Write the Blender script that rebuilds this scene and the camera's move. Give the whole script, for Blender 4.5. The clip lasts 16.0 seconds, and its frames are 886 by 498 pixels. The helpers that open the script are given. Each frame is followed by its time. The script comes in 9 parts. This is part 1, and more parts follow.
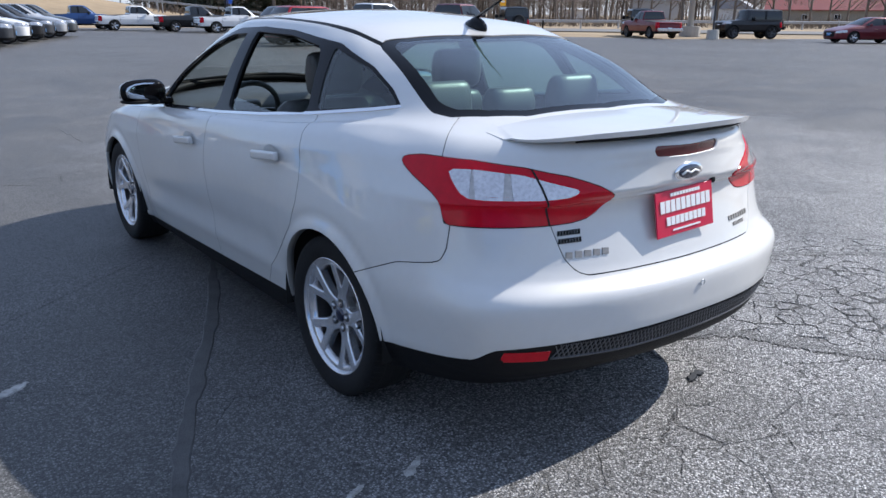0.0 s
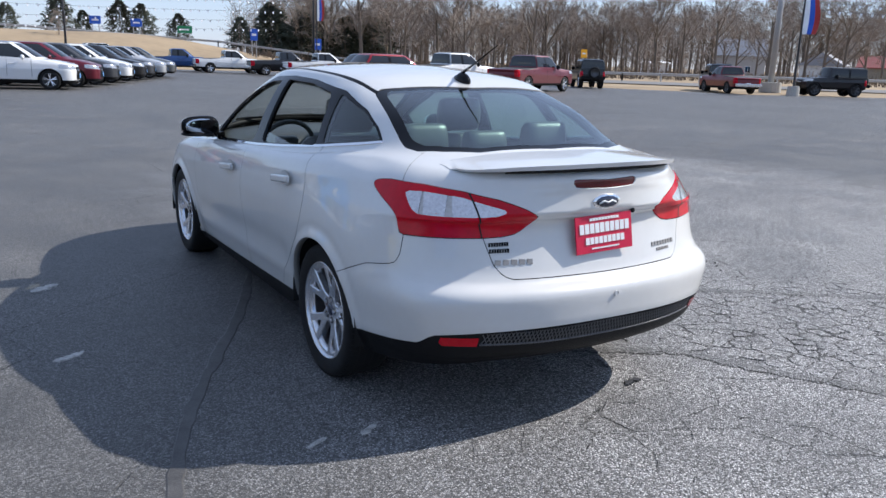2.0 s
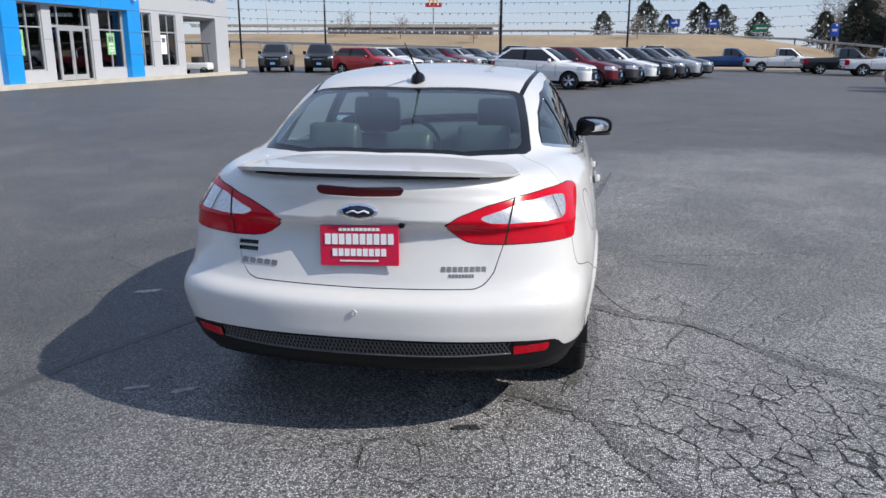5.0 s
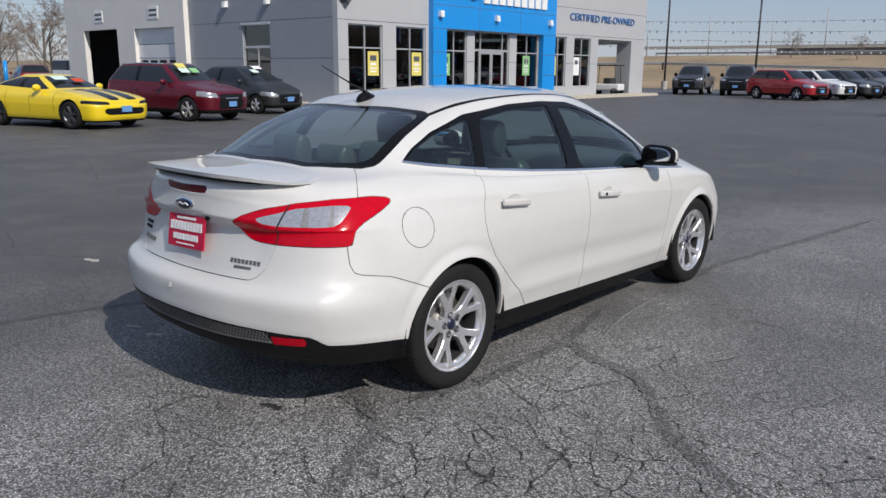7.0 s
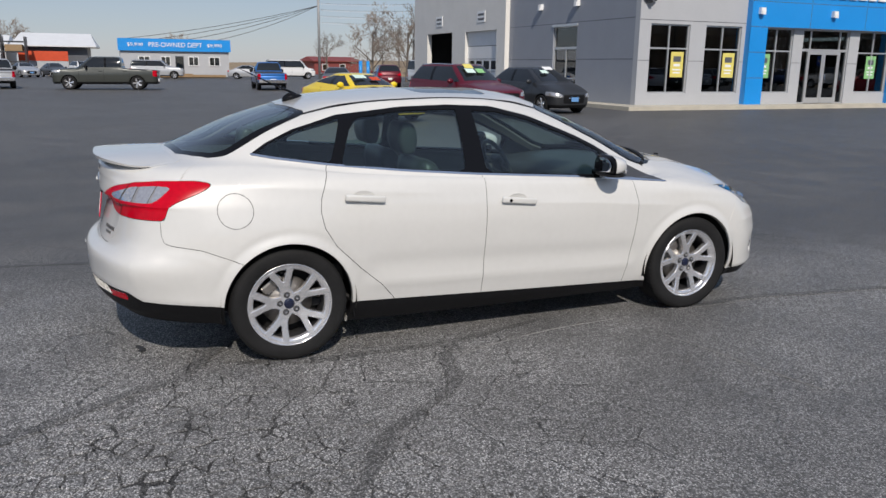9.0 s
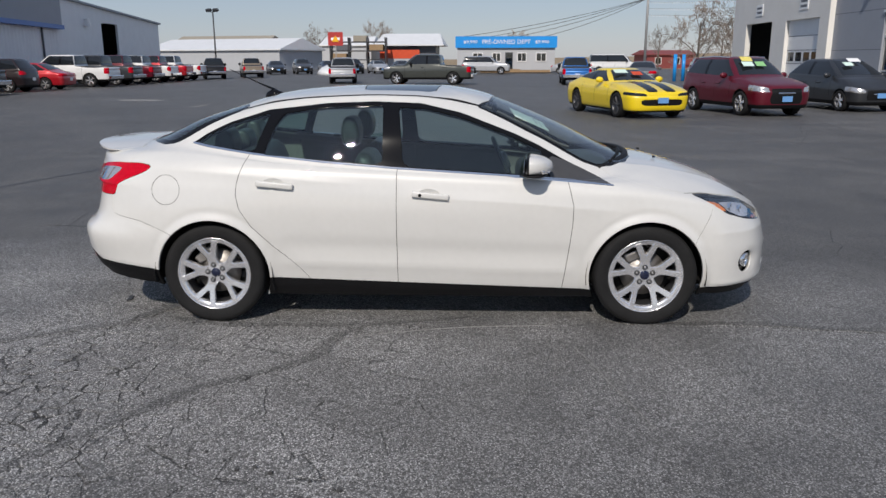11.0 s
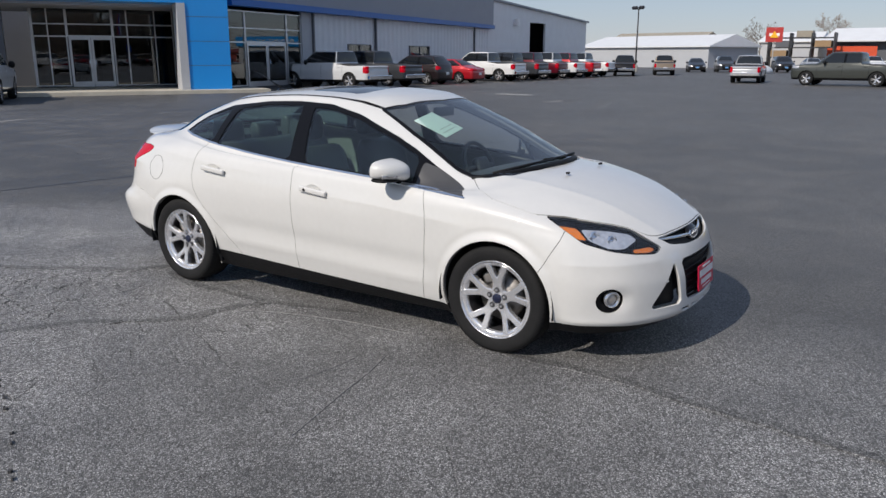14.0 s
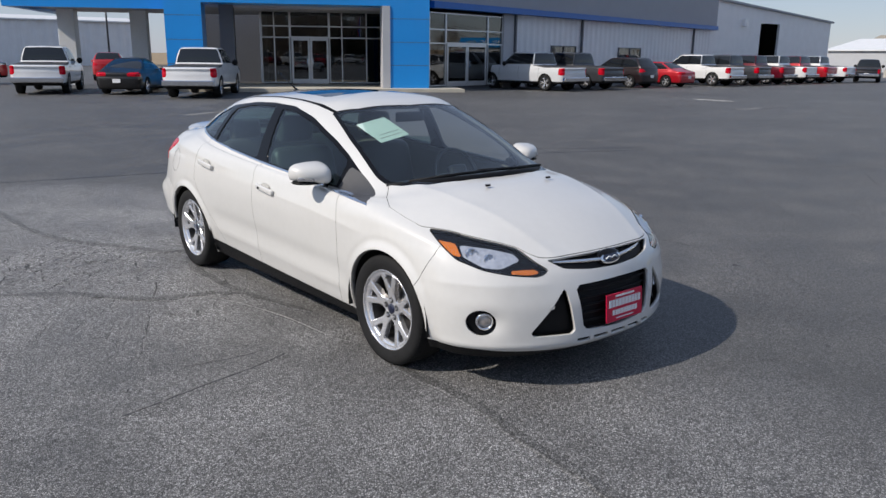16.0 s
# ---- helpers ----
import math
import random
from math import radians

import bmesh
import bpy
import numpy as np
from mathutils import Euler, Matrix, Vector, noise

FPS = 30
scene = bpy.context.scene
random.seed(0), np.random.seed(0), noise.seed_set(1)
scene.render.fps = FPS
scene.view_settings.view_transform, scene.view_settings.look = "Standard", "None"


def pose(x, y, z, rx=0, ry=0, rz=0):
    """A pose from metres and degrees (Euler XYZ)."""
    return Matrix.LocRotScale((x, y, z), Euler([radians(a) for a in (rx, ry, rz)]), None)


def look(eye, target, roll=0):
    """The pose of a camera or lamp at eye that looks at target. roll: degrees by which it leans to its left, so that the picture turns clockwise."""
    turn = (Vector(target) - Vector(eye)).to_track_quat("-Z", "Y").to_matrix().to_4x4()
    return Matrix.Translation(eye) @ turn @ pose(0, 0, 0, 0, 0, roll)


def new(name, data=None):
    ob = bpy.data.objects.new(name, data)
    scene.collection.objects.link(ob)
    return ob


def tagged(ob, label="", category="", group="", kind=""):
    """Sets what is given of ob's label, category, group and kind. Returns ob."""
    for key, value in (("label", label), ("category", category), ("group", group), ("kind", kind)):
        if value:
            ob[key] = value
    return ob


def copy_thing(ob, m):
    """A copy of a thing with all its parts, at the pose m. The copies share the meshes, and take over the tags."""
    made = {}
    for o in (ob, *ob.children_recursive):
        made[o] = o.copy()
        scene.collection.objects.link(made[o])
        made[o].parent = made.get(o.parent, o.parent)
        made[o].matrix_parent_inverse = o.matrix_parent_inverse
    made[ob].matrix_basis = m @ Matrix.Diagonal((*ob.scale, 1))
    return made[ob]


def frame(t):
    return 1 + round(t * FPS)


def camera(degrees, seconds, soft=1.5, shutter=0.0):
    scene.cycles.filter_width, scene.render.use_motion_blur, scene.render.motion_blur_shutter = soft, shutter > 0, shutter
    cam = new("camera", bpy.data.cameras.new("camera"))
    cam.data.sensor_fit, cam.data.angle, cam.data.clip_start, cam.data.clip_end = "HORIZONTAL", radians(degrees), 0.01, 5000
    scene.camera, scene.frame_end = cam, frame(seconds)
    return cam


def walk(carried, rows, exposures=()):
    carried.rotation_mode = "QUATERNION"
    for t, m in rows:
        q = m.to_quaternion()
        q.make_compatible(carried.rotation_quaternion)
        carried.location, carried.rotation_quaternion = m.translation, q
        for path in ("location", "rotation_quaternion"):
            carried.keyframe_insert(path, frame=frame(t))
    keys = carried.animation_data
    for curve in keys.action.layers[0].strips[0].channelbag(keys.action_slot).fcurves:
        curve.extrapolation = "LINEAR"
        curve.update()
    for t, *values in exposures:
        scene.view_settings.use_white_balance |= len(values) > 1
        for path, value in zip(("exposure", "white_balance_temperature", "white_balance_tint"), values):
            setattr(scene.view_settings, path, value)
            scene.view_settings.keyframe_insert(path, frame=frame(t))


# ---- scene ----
cam = camera(59.6, 16.0)
PATH = [
    (0, (-2.181, -3.739, 1.413), (-1.019, -2.219, 0.83), 0.6),
    (0.5, (-2.392, -4.131, 1.445), (-1.226, -2.586, 0.941), 1.7),
    (1, (-2.438, -4.272, 1.46), (-1.288, -2.71, 0.975), 1.7),
    (1.5, (-2.395, -4.334, 1.466), (-1.296, -2.732, 0.991), 1.7),
    (2, (-2.185, -4.517, 1.454), (-1.166, -2.862, 0.981), 1.9),
    (2.5, (-1.801, -4.741, 1.46), (-0.906, -3.017, 0.982), 1.8),
    (3, (-1.339, -4.89, 1.519), (-0.63, -3.093, 1.0), 1.8),
    (3.5, (-0.921, -5.022, 1.484), (-0.411, -3.156, 0.975), 1.3),
    (5.8, (1.777, -4.741, 1.51), (0.997, -2.959, 1.043), -0.0),
    (6, (2.011, -4.634, 1.492), (1.131, -2.899, 1.03), -0.0),
    (6.5, (2.59, -4.347, 1.506), (1.487, -2.742, 1.051), 0.1),
    (7, (3.164, -4.034, 1.518), (1.873, -2.574, 1.066), 0.4),
    (7.5, (3.675, -3.626, 1.527), (2.222, -2.328, 1.073), 0.6),
    (8, (4.155, -3.177, 1.546), (2.568, -2.05, 1.089), 0.7),
    (8.5, (4.498, -2.671, 1.55), (2.8, -1.72, 1.091), 0.9),
    (9, (4.811, -2.114, 1.562), (3.018, -1.357, 1.103), 0.7),
    (9.2, (4.922, -1.895, 1.575), (3.098, -1.216, 1.115), 0.8),
    (11.3, (5.429, 0.578, 1.602), (3.494, 0.402, 1.126), -0.1),
    (11.5, (5.429, 0.801, 1.605), (3.503, 0.551, 1.13), 0.0),
    (12, (5.352, 1.387, 1.616), (3.462, 0.942, 1.134), 0.1),
    (12.5, (5.231, 1.974, 1.627), (3.395, 1.346, 1.141), 0.1),
    (13, (5.011, 2.473, 1.626), (3.242, 1.679, 1.138), 0.0),
    (13.5, (4.731, 2.951, 1.625), (3.038, 2.005, 1.138), -0.1),
    (14, (4.481, 3.365, 1.644), (2.86, 2.298, 1.159), 0.1),
    (14.5, (4.156, 3.761, 1.657), (2.624, 2.571, 1.172), -0.0),
    (15, (3.837, 4.115, 1.675), (2.401, 2.81, 1.188), 0.1),
    (15.5, (3.514, 4.391, 1.678), (2.176, 2.987, 1.19), 0.4),
    (16, (3.24, 4.628, 1.68), (1.989, 3.144, 1.194), 0.6),
]
walk(cam, [(t, look(eye, target, roll)) for t, eye, target, roll in PATH], [(0, 0.56, 6250, 11), (3.5, 0.50, 6450, 11), (6, -0.03, 6550, 11), (8.5, -0.29, 6750, 11), (12, -0.27, 6750, 11), (16, -0.04, 6700, 11)])

# ---------------------------------------------------------------- light
SUN_WAY = Vector((1.17, -0.25, 1.0)).normalized()
world = bpy.data.worlds.new("sky")
scene.world = world
world.use_nodes = True
wn = world.node_tree.nodes
sky = wn.new("ShaderNodeTexSky")
sky.sky_type = "NISHITA"
sky.sun_disc = False
sky.sun_elevation = math.asin(SUN_WAY.z)
sky.sun_rotation = math.atan2(SUN_WAY.x, SUN_WAY.y)
sky.air_density, sky.dust_density, sky.ozone_density = 1.0, 0.2, 1.5
wn["Background"].inputs["Strength"].default_value = 0.095
haze = wn.new("ShaderNodeMix")
haze.data_type = "RGBA"
haze.inputs["Factor"].default_value = 0.6
haze.inputs["B"].default_value = (4.0, 5.1, 7.5, 1)
world.node_tree.links.new(sky.outputs[0], haze.inputs["A"])
world.node_tree.links.new(haze.outputs["Result"], wn["Background"].inputs["Color"])
sun = new("sun", bpy.data.lights.new("sun", "SUN"))
sun.data.energy, sun.data.angle, sun.data.color = 4.25, radians(0.55), (1.0, 0.95, 0.88)
sun.matrix_world = look(SUN_WAY * 80, (0, 0, 0))
scene.view_settings.exposure = 0.0


# ---------------------------------------------------------------- materials
def mat(name, base, rough=0.5, metal=0.0, vary=0.0, scale=8.0, bump=0.0, bscale=60.0, coat=0.0, rand=0.0, spec=0.5, dist=0.004):
    """A surface with colour variation at two scales and fine relief."""
    m = bpy.data.materials.new(name)
    m.use_nodes = True
    t = m.node_tree
    n, ln = t.nodes, t.links
    b = n["Principled BSDF"]
    b.inputs["Base Color"].default_value = (*base, 1)
    b.inputs["Roughness"].default_value = rough
    b.inputs["Metallic"].default_value = metal
    b.inputs["Specular IOR Level"].default_value = spec
    if coat:
        b.inputs["Coat Weight"].default_value = coat
        b.inputs["Coat Roughness"].default_value = 0.03
    co = n.new("ShaderNodeTexCoord")
    if vary or rand:
        big, fine = n.new("ShaderNodeTexNoise"), n.new("ShaderNodeTexNoise")
        big.inputs["Scale"].default_value, fine.inputs["Scale"].default_value = scale, scale * 9
        big.inputs["Detail"].default_value, fine.inputs["Detail"].default_value = 5, 4
        for x in (big, fine):
            ln.new(co.outputs["Object"], x.inputs["Vector"])
        add = n.new("ShaderNodeMath")
        add.operation = "MULTIPLY_ADD"
        ln.new(fine.outputs["Fac"], add.inputs[0])
        add.inputs[1].default_value = 0.6
        ln.new(big.outputs["Fac"], add.inputs[2])
        last = add
        if rand:
            info = n.new("ShaderNodeObjectInfo")
            r = n.new("ShaderNodeMath")
            r.operation = "MULTIPLY_ADD"
            ln.new(info.outputs["Random"], r.inputs[0])
            r.inputs[1].default_value = rand
            ln.new(last.outputs[0], r.inputs[2])
            last = r
        mr = n.new("ShaderNodeMapRange")
        ln.new(last.outputs[0], mr.inputs["Value"])
        mr.inputs["From Min"].default_value, mr.inputs["From Max"].default_value = 0.5, 1.1 + rand
        mr.inputs["To Min"].default_value, mr.inputs["To Max"].default_value = 1 - vary, 1 + vary
        mul = n.new("ShaderNodeVectorMath")
        mul.operation = "SCALE"
        mul.inputs[0].default_value = base
        ln.new(mr.outputs["Result"], mul.inputs["Scale"])
        ln.new(mul.outputs[0], b.inputs["Base Color"])
    if bump:
        bn = n.new("ShaderNodeTexNoise")
        bn.inputs["Scale"].default_value, bn.inputs["Detail"].default_value = bscale, 6
        ln.new(co.outputs["Object"], bn.inputs["Vector"])
        bu = n.new("ShaderNodeBump")
        bu.inputs["Strength"].default_value, bu.inputs["Distance"].default_value = bump, dist
        ln.new(bn.outputs["Fac"], bu.inputs["Height"])
        ln.new(bu.outputs[0], b.inputs["Normal"])
    return m


def glass_mat(name, tint, rough=0.0, gloss=0.06):
    """A thin tinted pane: it lets light through in its tint and mirrors by its angle."""
    m = bpy.data.materials.new(name)
    m.use_nodes = True
    n, ln = m.node_tree.nodes, m.node_tree.links
    n.remove(n["Principled BSDF"])
    tr, gl, mx, lw, pw, fr = (n.new("ShaderNode" + k) for k in ("BsdfTransparent", "BsdfGlossy", "MixShader", "LayerWeight", "Math", "Math"))
    tr.inputs["Color"].default_value = (*tint, 1)
    gl.inputs["Roughness"].default_value = rough
    lw.inputs["Blend"].default_value = 0.5
    pw.operation, fr.operation = "POWER", "MULTIPLY_ADD"
    ln.new(lw.outputs["Facing"], pw.inputs[0])
    pw.inputs[1].default_value = 4.0
    ln.new(pw.outputs[0], fr.inputs[0])
    fr.inputs[1].default_value, fr.inputs[2].default_value = 0.9, gloss
    ln.new(fr.outputs[0], mx.inputs[0])
    ln.new(tr.outputs[0], mx.inputs[1])
    ln.new(gl.outputs[0], mx.inputs[2])
    ln.new(mx.outputs[0], n["Material Output"].inputs["Surface"])
    return m


def paint(name, base, flake=0.0, rough=0.35):
    m = mat(name, base, rough, flake, vary=0.03, scale=3.0, coat=1.0 if max(base) > 0.3 else 0.45)
    return m


M = dict(
    white_pearl=paint("white_pearl", (0.63, 0.622, 0.60), 0.0, 0.4),
    black_plastic=mat("black_plastic", (0.008, 0.008, 0.009), 0.55, 0, 0.15, 30, 0.15, 400, spec=0.2),
    gloss_black=mat("gloss_black", (0.006, 0.006, 0.007), 0.07, 0, 0, spec=0.22),
    rubber=mat("rubber", (0.011, 0.011, 0.0115), 0.8, 0, 0.3, 12, 0.3, 90, spec=0.3),
    alloy=mat("alloy", (0.74, 0.74, 0.76), 0.24, 0.75, 0.05, 6, coat=0.4),
    alloy_dark=mat("alloy_dark", (0.10, 0.10, 0.105), 0.4, 0.7, 0.2, 10),
    chrome=mat("chrome", (0.85, 0.85, 0.86), 0.07, 1.0),
    steel=mat("steel", (0.30, 0.28, 0.26), 0.45, 0.9, 0.2, 15),
    satin_black=mat("satin_black", (0.008, 0.008, 0.009), 0.32, 0, 0.1, 20, spec=0.06),
    gap=mat("gap", (0.01, 0.01, 0.01), 0.9),
    tint=glass_mat("tint", (0.60, 0.78, 0.73), gloss=0.10),
    rear_tint=glass_mat("rear_tint", (0.80, 1.0, 0.93), gloss=0.16),
    clear=glass_mat("clear", (0.80, 0.87, 0.84), gloss=0.09),
    lens=glass_mat("lens", (0.92, 0.93, 0.95)),
    sail_grey=mat("sail_grey", (0.055, 0.055, 0.058), 0.35, 0, 0.1, 20),
    mirror=mat("mirror", (0.6, 0.62, 0.64), 0.02, 1.0),
    red_lens=mat("red_lens", (0.50, 0.0, 0.012), 0.15, 0, 0.14, 40, coat=0.1, spec=0.25),
    tail_clear=mat("tail_clear", (0.62, 0.60, 0.60), 0.2, 0.7, 0.25, 90, coat=0.6),
    tail_grey=mat("tail_grey", (0.46, 0.43, 0.40), 0.2, 0.6, 0.2, 60, coat=0.6),
    dark_red_lens=mat("dark_red_lens", (0.10, 0.002, 0.005), 0.2, 0, 0.1, 14, coat=0.2),
    clear_lens=mat("clear_lens", (0.55, 0.54, 0.54), 0.22, 0.7, 0.45, 30, coat=0.5),
    amber=mat("amber", (0.75, 0.20, 0.02), 0.15, 0, 0.1, 20, coat=1.0),
    # black ribs given grey: sun and sky glint put into the colour
    lattice=mat("lattice", (0.085, 0.085, 0.088), 0.3, 0, 0.15, 30),
    lamp_silver=mat("lamp_silver", (0.62, 0.64, 0.68), 0.25, 0.45, 0.25, 40, 0.3, 60),
    strip_blue=mat("strip_blue", (0.008, 0.12, 0.42), 0.4, 0, 0.05, 1.0),
    leather=mat("leather", (0.055, 0.058, 0.058), 0.40, 0, 0.2, 20, 0.2, 150),
    trim_grey=mat("trim_grey", (0.21, 0.205, 0.195), 0.7, 0, 0.08, 20),
    plate_red=mat("plate_red", (0.58, 0.008, 0.05), 0.35, 0, 0.05, 20),
    plate_blue=mat("plate_blue", (0.14, 0.32, 0.62), 0.4, 0, 0.1, 20),
    letter_white=mat("letter_white", (0.82, 0.82, 0.82), 0.4),
    blue_badge=mat("blue_badge", (0.007, 0.012, 0.04), 0.15, 0.2, coat=1.0),
    paper=mat("paper", (0.62, 0.78, 0.70), 0.6, 0, 0.05, 30),
    dark_glass=mat("dark_glass", (0.012, 0.014, 0.016), 0.04, 0, 0, spec=0.7),
    bed=mat("bed", (0.03, 0.03, 0.032), 0.7, 0, 0.2, 10),
    concrete=mat("concrete", (0.42, 0.40, 0.36), 0.85, 0, 0.14, 1.5, 0.3, 40),
    kerb=mat("kerb", (0.50, 0.46, 0.38), 0.85, 0, 0.15, 2, 0.3, 50),
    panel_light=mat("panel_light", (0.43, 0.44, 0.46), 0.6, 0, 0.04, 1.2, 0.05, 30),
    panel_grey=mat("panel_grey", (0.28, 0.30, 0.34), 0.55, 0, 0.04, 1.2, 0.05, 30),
    panel_pale=mat("panel_pale", (0.74, 0.72, 0.68), 0.7, 0, 0.05, 1.0, 0.1, 40),
    panel_blue=mat("panel_blue", (0.008, 0.27, 0.72), 0.3, 0, 0.03, 1.0, coat=0.3),
    panel_dark=mat("panel_dark", (0.10, 0.105, 0.12), 0.5, 0, 0.05, 1.0),
    white_steel=mat("white_steel", (0.74, 0.75, 0.77), 0.5, 0.1, 0.05, 1.0),
    white_roof=mat("white_roof", (0.72, 0.73, 0.74), 0.5, 0.1, 0.05, 1.0),
    tan_shed=mat("tan_shed", (0.30, 0.27, 0.22), 0.8, 0, 0.1, 0.6),
    red_shed=mat("red_shed", (0.22, 0.05, 0.045), 0.6, 0, 0.1, 0.6),
    alu=mat("alu", (0.62, 0.63, 0.64), 0.35, 0.6, 0.04, 4),
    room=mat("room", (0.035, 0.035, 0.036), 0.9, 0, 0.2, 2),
    pane=mat("pane", (0.010, 0.011, 0.013), 0.03, 0, 0, spec=0.6),
    poster_yellow=mat("poster_yellow", (0.72, 0.62, 0.16), 0.6, 0, 0.06, 4),
    poster_green=mat("poster_green", (0.25, 0.52, 0.22), 0.6, 0, 0.06, 4),
    pole_dark=mat("pole_dark", (0.045, 0.045, 0.05), 0.5, 0.4, 0.15, 3),
    pole_grey=mat("pole_grey", (0.38, 0.38, 0.38), 0.6, 0.3, 0.1, 3),
    sign_blue=mat("sign_blue", (0.015, 0.10, 0.55), 0.45, 0, 0.05, 3),
    sign_green=mat("sign_green", (0.01, 0.22, 0.10), 0.5, 0, 0.05, 3),
    sign_yellow=mat("sign_yellow", (0.85, 0.42, 0.01), 0.5, 0, 0.05, 3),
    sign_red=mat("sign_red", (0.42, 0.03, 0.025), 0.5, 0, 0.05, 3),
    orange=mat("orange", (0.60, 0.07, 0.02), 0.5, 0, 0.1, 2),
    bark=mat("bark", (0.15, 0.125, 0.105), 0.95, 0, 0.25, 3, rand=0.3),
    twig=mat("twig", (0.27, 0.225, 0.19), 0.95, 0, 0.25, 3, rand=0.4),
    needles=mat("needles", (0.045, 0.052, 0.034), 0.9, 0, 0.45, 1.2, rand=0.3),
    pennant=mat("pennant", (0.9, 0.9, 0.92), 0.5, 0, 0.1, 2),
    cable=mat("cable", (0.03, 0.03, 0.035), 0.6),
    wood=mat("wood", (0.30, 0.20, 0.11), 0.8, 0, 0.2, 5, 0.2, 30),
    brush=mat("brush", (0.15, 0.115, 0.085), 0.95, 0, 0.3, 2, rand=0.3),
)


# ---------------------------------------------------------------- mesh tools
def mesh(name, verts, faces, material, normals=None, smooth=False):
    me = bpy.data.meshes.new(name)
    me.from_pydata([tuple(map(float, v)) for v in verts], [], [tuple(map(int, f)) for f in faces])
    for m in material if isinstance(material, (list, tuple)) else [material]:
        me.materials.append(m)
    if smooth or normals is not None:
        me.shade_smooth()
    if normals is not None:
        me.normals_split_custom_set_from_vertices([tuple(map(float, n)) for n in normals])
    return me


def hang(name, me, parent=None, label="", m=None):
    ob = new(name, me)
    if parent is not None:
        ob.parent = parent
    if m is not None:
        ob.matrix_basis = m
    return tagged(ob, label)


def part(name, bm, material, parent=None, label="", m=None, smooth=False):
    me = bpy.data.meshes.new(name)
    bm.to_mesh(me)
    bm.free()
    me.materials.append(material)
    if smooth:
        me.shade_smooth()
    return hang(name, me, parent, label, m)


def thing(name, label, category, group="", kind="", m=None):
    ob = new(name)
    if m is not None:
        ob.matrix_basis = m
    return tagged(ob, label, category, group, kind)


def box_bm(sx, sy, sz, bevel=0.0, seg=2, at=(0, 0, 0), bm=None):
    """A box of full size sx, sy, sz round the point at, with rounded edges."""
    own = bmesh.new()
    bmesh.ops.create_cube(own, size=1, matrix=Matrix.Translation(at) @ Matrix.Diagonal((sx, sy, sz, 1)))
    if bevel:
        bmesh.ops.bevel(own, geom=own.edges[:], offset=bevel, segments=seg, profile=0.6, affect="EDGES", clamp_overlap=True)
    if bm is None:
        return own
    tmp = bpy.data.meshes.new("tmp")
    own.to_mesh(tmp)
    own.free()
    bm.from_mesh(tmp)
    bpy.data.meshes.remove(tmp)
    return bm


def tube(points, radii, sides=8, cap=True):
    """Vertices and faces of a tapered tube along points."""
    pts = [Vector(p) for p in points]
    vs, fs = [], []
    for i, p in enumerate(pts):
        d = (pts[min(i + 1, len(pts) - 1)] - pts[max(i - 1, 0)]).normalized()
        a = d.orthogonal().normalized() if i == 0 else (a - d * a.dot(d)).normalized()
        b = d.cross(a)
        r = radii[i] if isinstance(radii, (list, tuple)) else radii
        for k in range(sides):
            w = 2 * math.pi * k / sides
            vs.append(p + r * (math.cos(w) * a + math.sin(w) * b))
    for i in range(len(pts) - 1):
        for k in range(sides):
            q = (k + 1) % sides
            fs.append((i * sides + k, i * sides + q, (i + 1) * sides + q, (i + 1) * sides + k))
    if cap:
        fs += [tuple(range(sides))[::-1], tuple(range((len(pts) - 1) * sides, len(pts) * sides))]
    return vs, fs


def join(*sets):
    vs, fs = [], []
    for v, f in sets:
        k = len(vs)
        vs += list(v)
        fs += [tuple(i + k for i in q) for q in f]
    return vs, fs


def box_vf(x0, x1, y0, y1, z0, z1):
    vs = [(x, y, z) for z in (z0, z1) for y in (y0, y1) for x in (x0, x1)]
    return vs, [(0, 2, 3, 1), (4, 5, 7, 6), (0, 1, 5, 4), (2, 6, 7, 3), (0, 4, 6, 2), (1, 3, 7, 5)]


def lathe(profile, seg=48):
    """Profile of (radius, x): turned about the x axis."""
    vs, fs, n = [], [], len(profile)
    for k in range(seg):
        w = 2 * math.pi * k / seg
        vs += [(x, r * math.cos(w), r * math.sin(w)) for r, x in profile]
    for k in range(seg):
        q = (k + 1) % seg
        fs += [(k * n + i, k * n + i + 1, q * n + i + 1, q * n + i) for i in range(n - 1)]
    return vs, fs


def words(text, size, material, name, parent, m, depth=0.01, width=None, label=""):
    cu = bpy.data.curves.new(name, "FONT")
    cu.body, cu.size, cu.extrude, cu.align_x, cu.align_y = text, size, depth, "CENTER", "CENTER"
    ob = new("tmp_text", cu)
    me = bpy.data.meshes.new_from_object(ob.evaluated_get(bpy.context.evaluated_depsgraph_get()))
    bpy.data.objects.remove(ob)
    if width:
        xs = [v.co.x for v in me.vertices]
        k = width / (max(xs) - min(xs))
        for v in me.vertices:
            v.co.x *= k
    me.materials.clear()
    me.materials.append(material)
    return hang(name, me, parent, label, m)


def egg(nx=20, ny=12):
    bm = bmesh.new()
    bmesh.ops.create_uvsphere(bm, u_segments=nx, v_segments=ny, radius=1)
    return bm


# ---------------------------------------------------------------- skins that can be cut
def spline(a, b, c, d, t):
    return 0.5 * (2 * b + (c - a) * t + (2 * a - 5 * b + 4 * c - d) * t * t + (3 * b - 3 * c + d - a) * t ** 3)


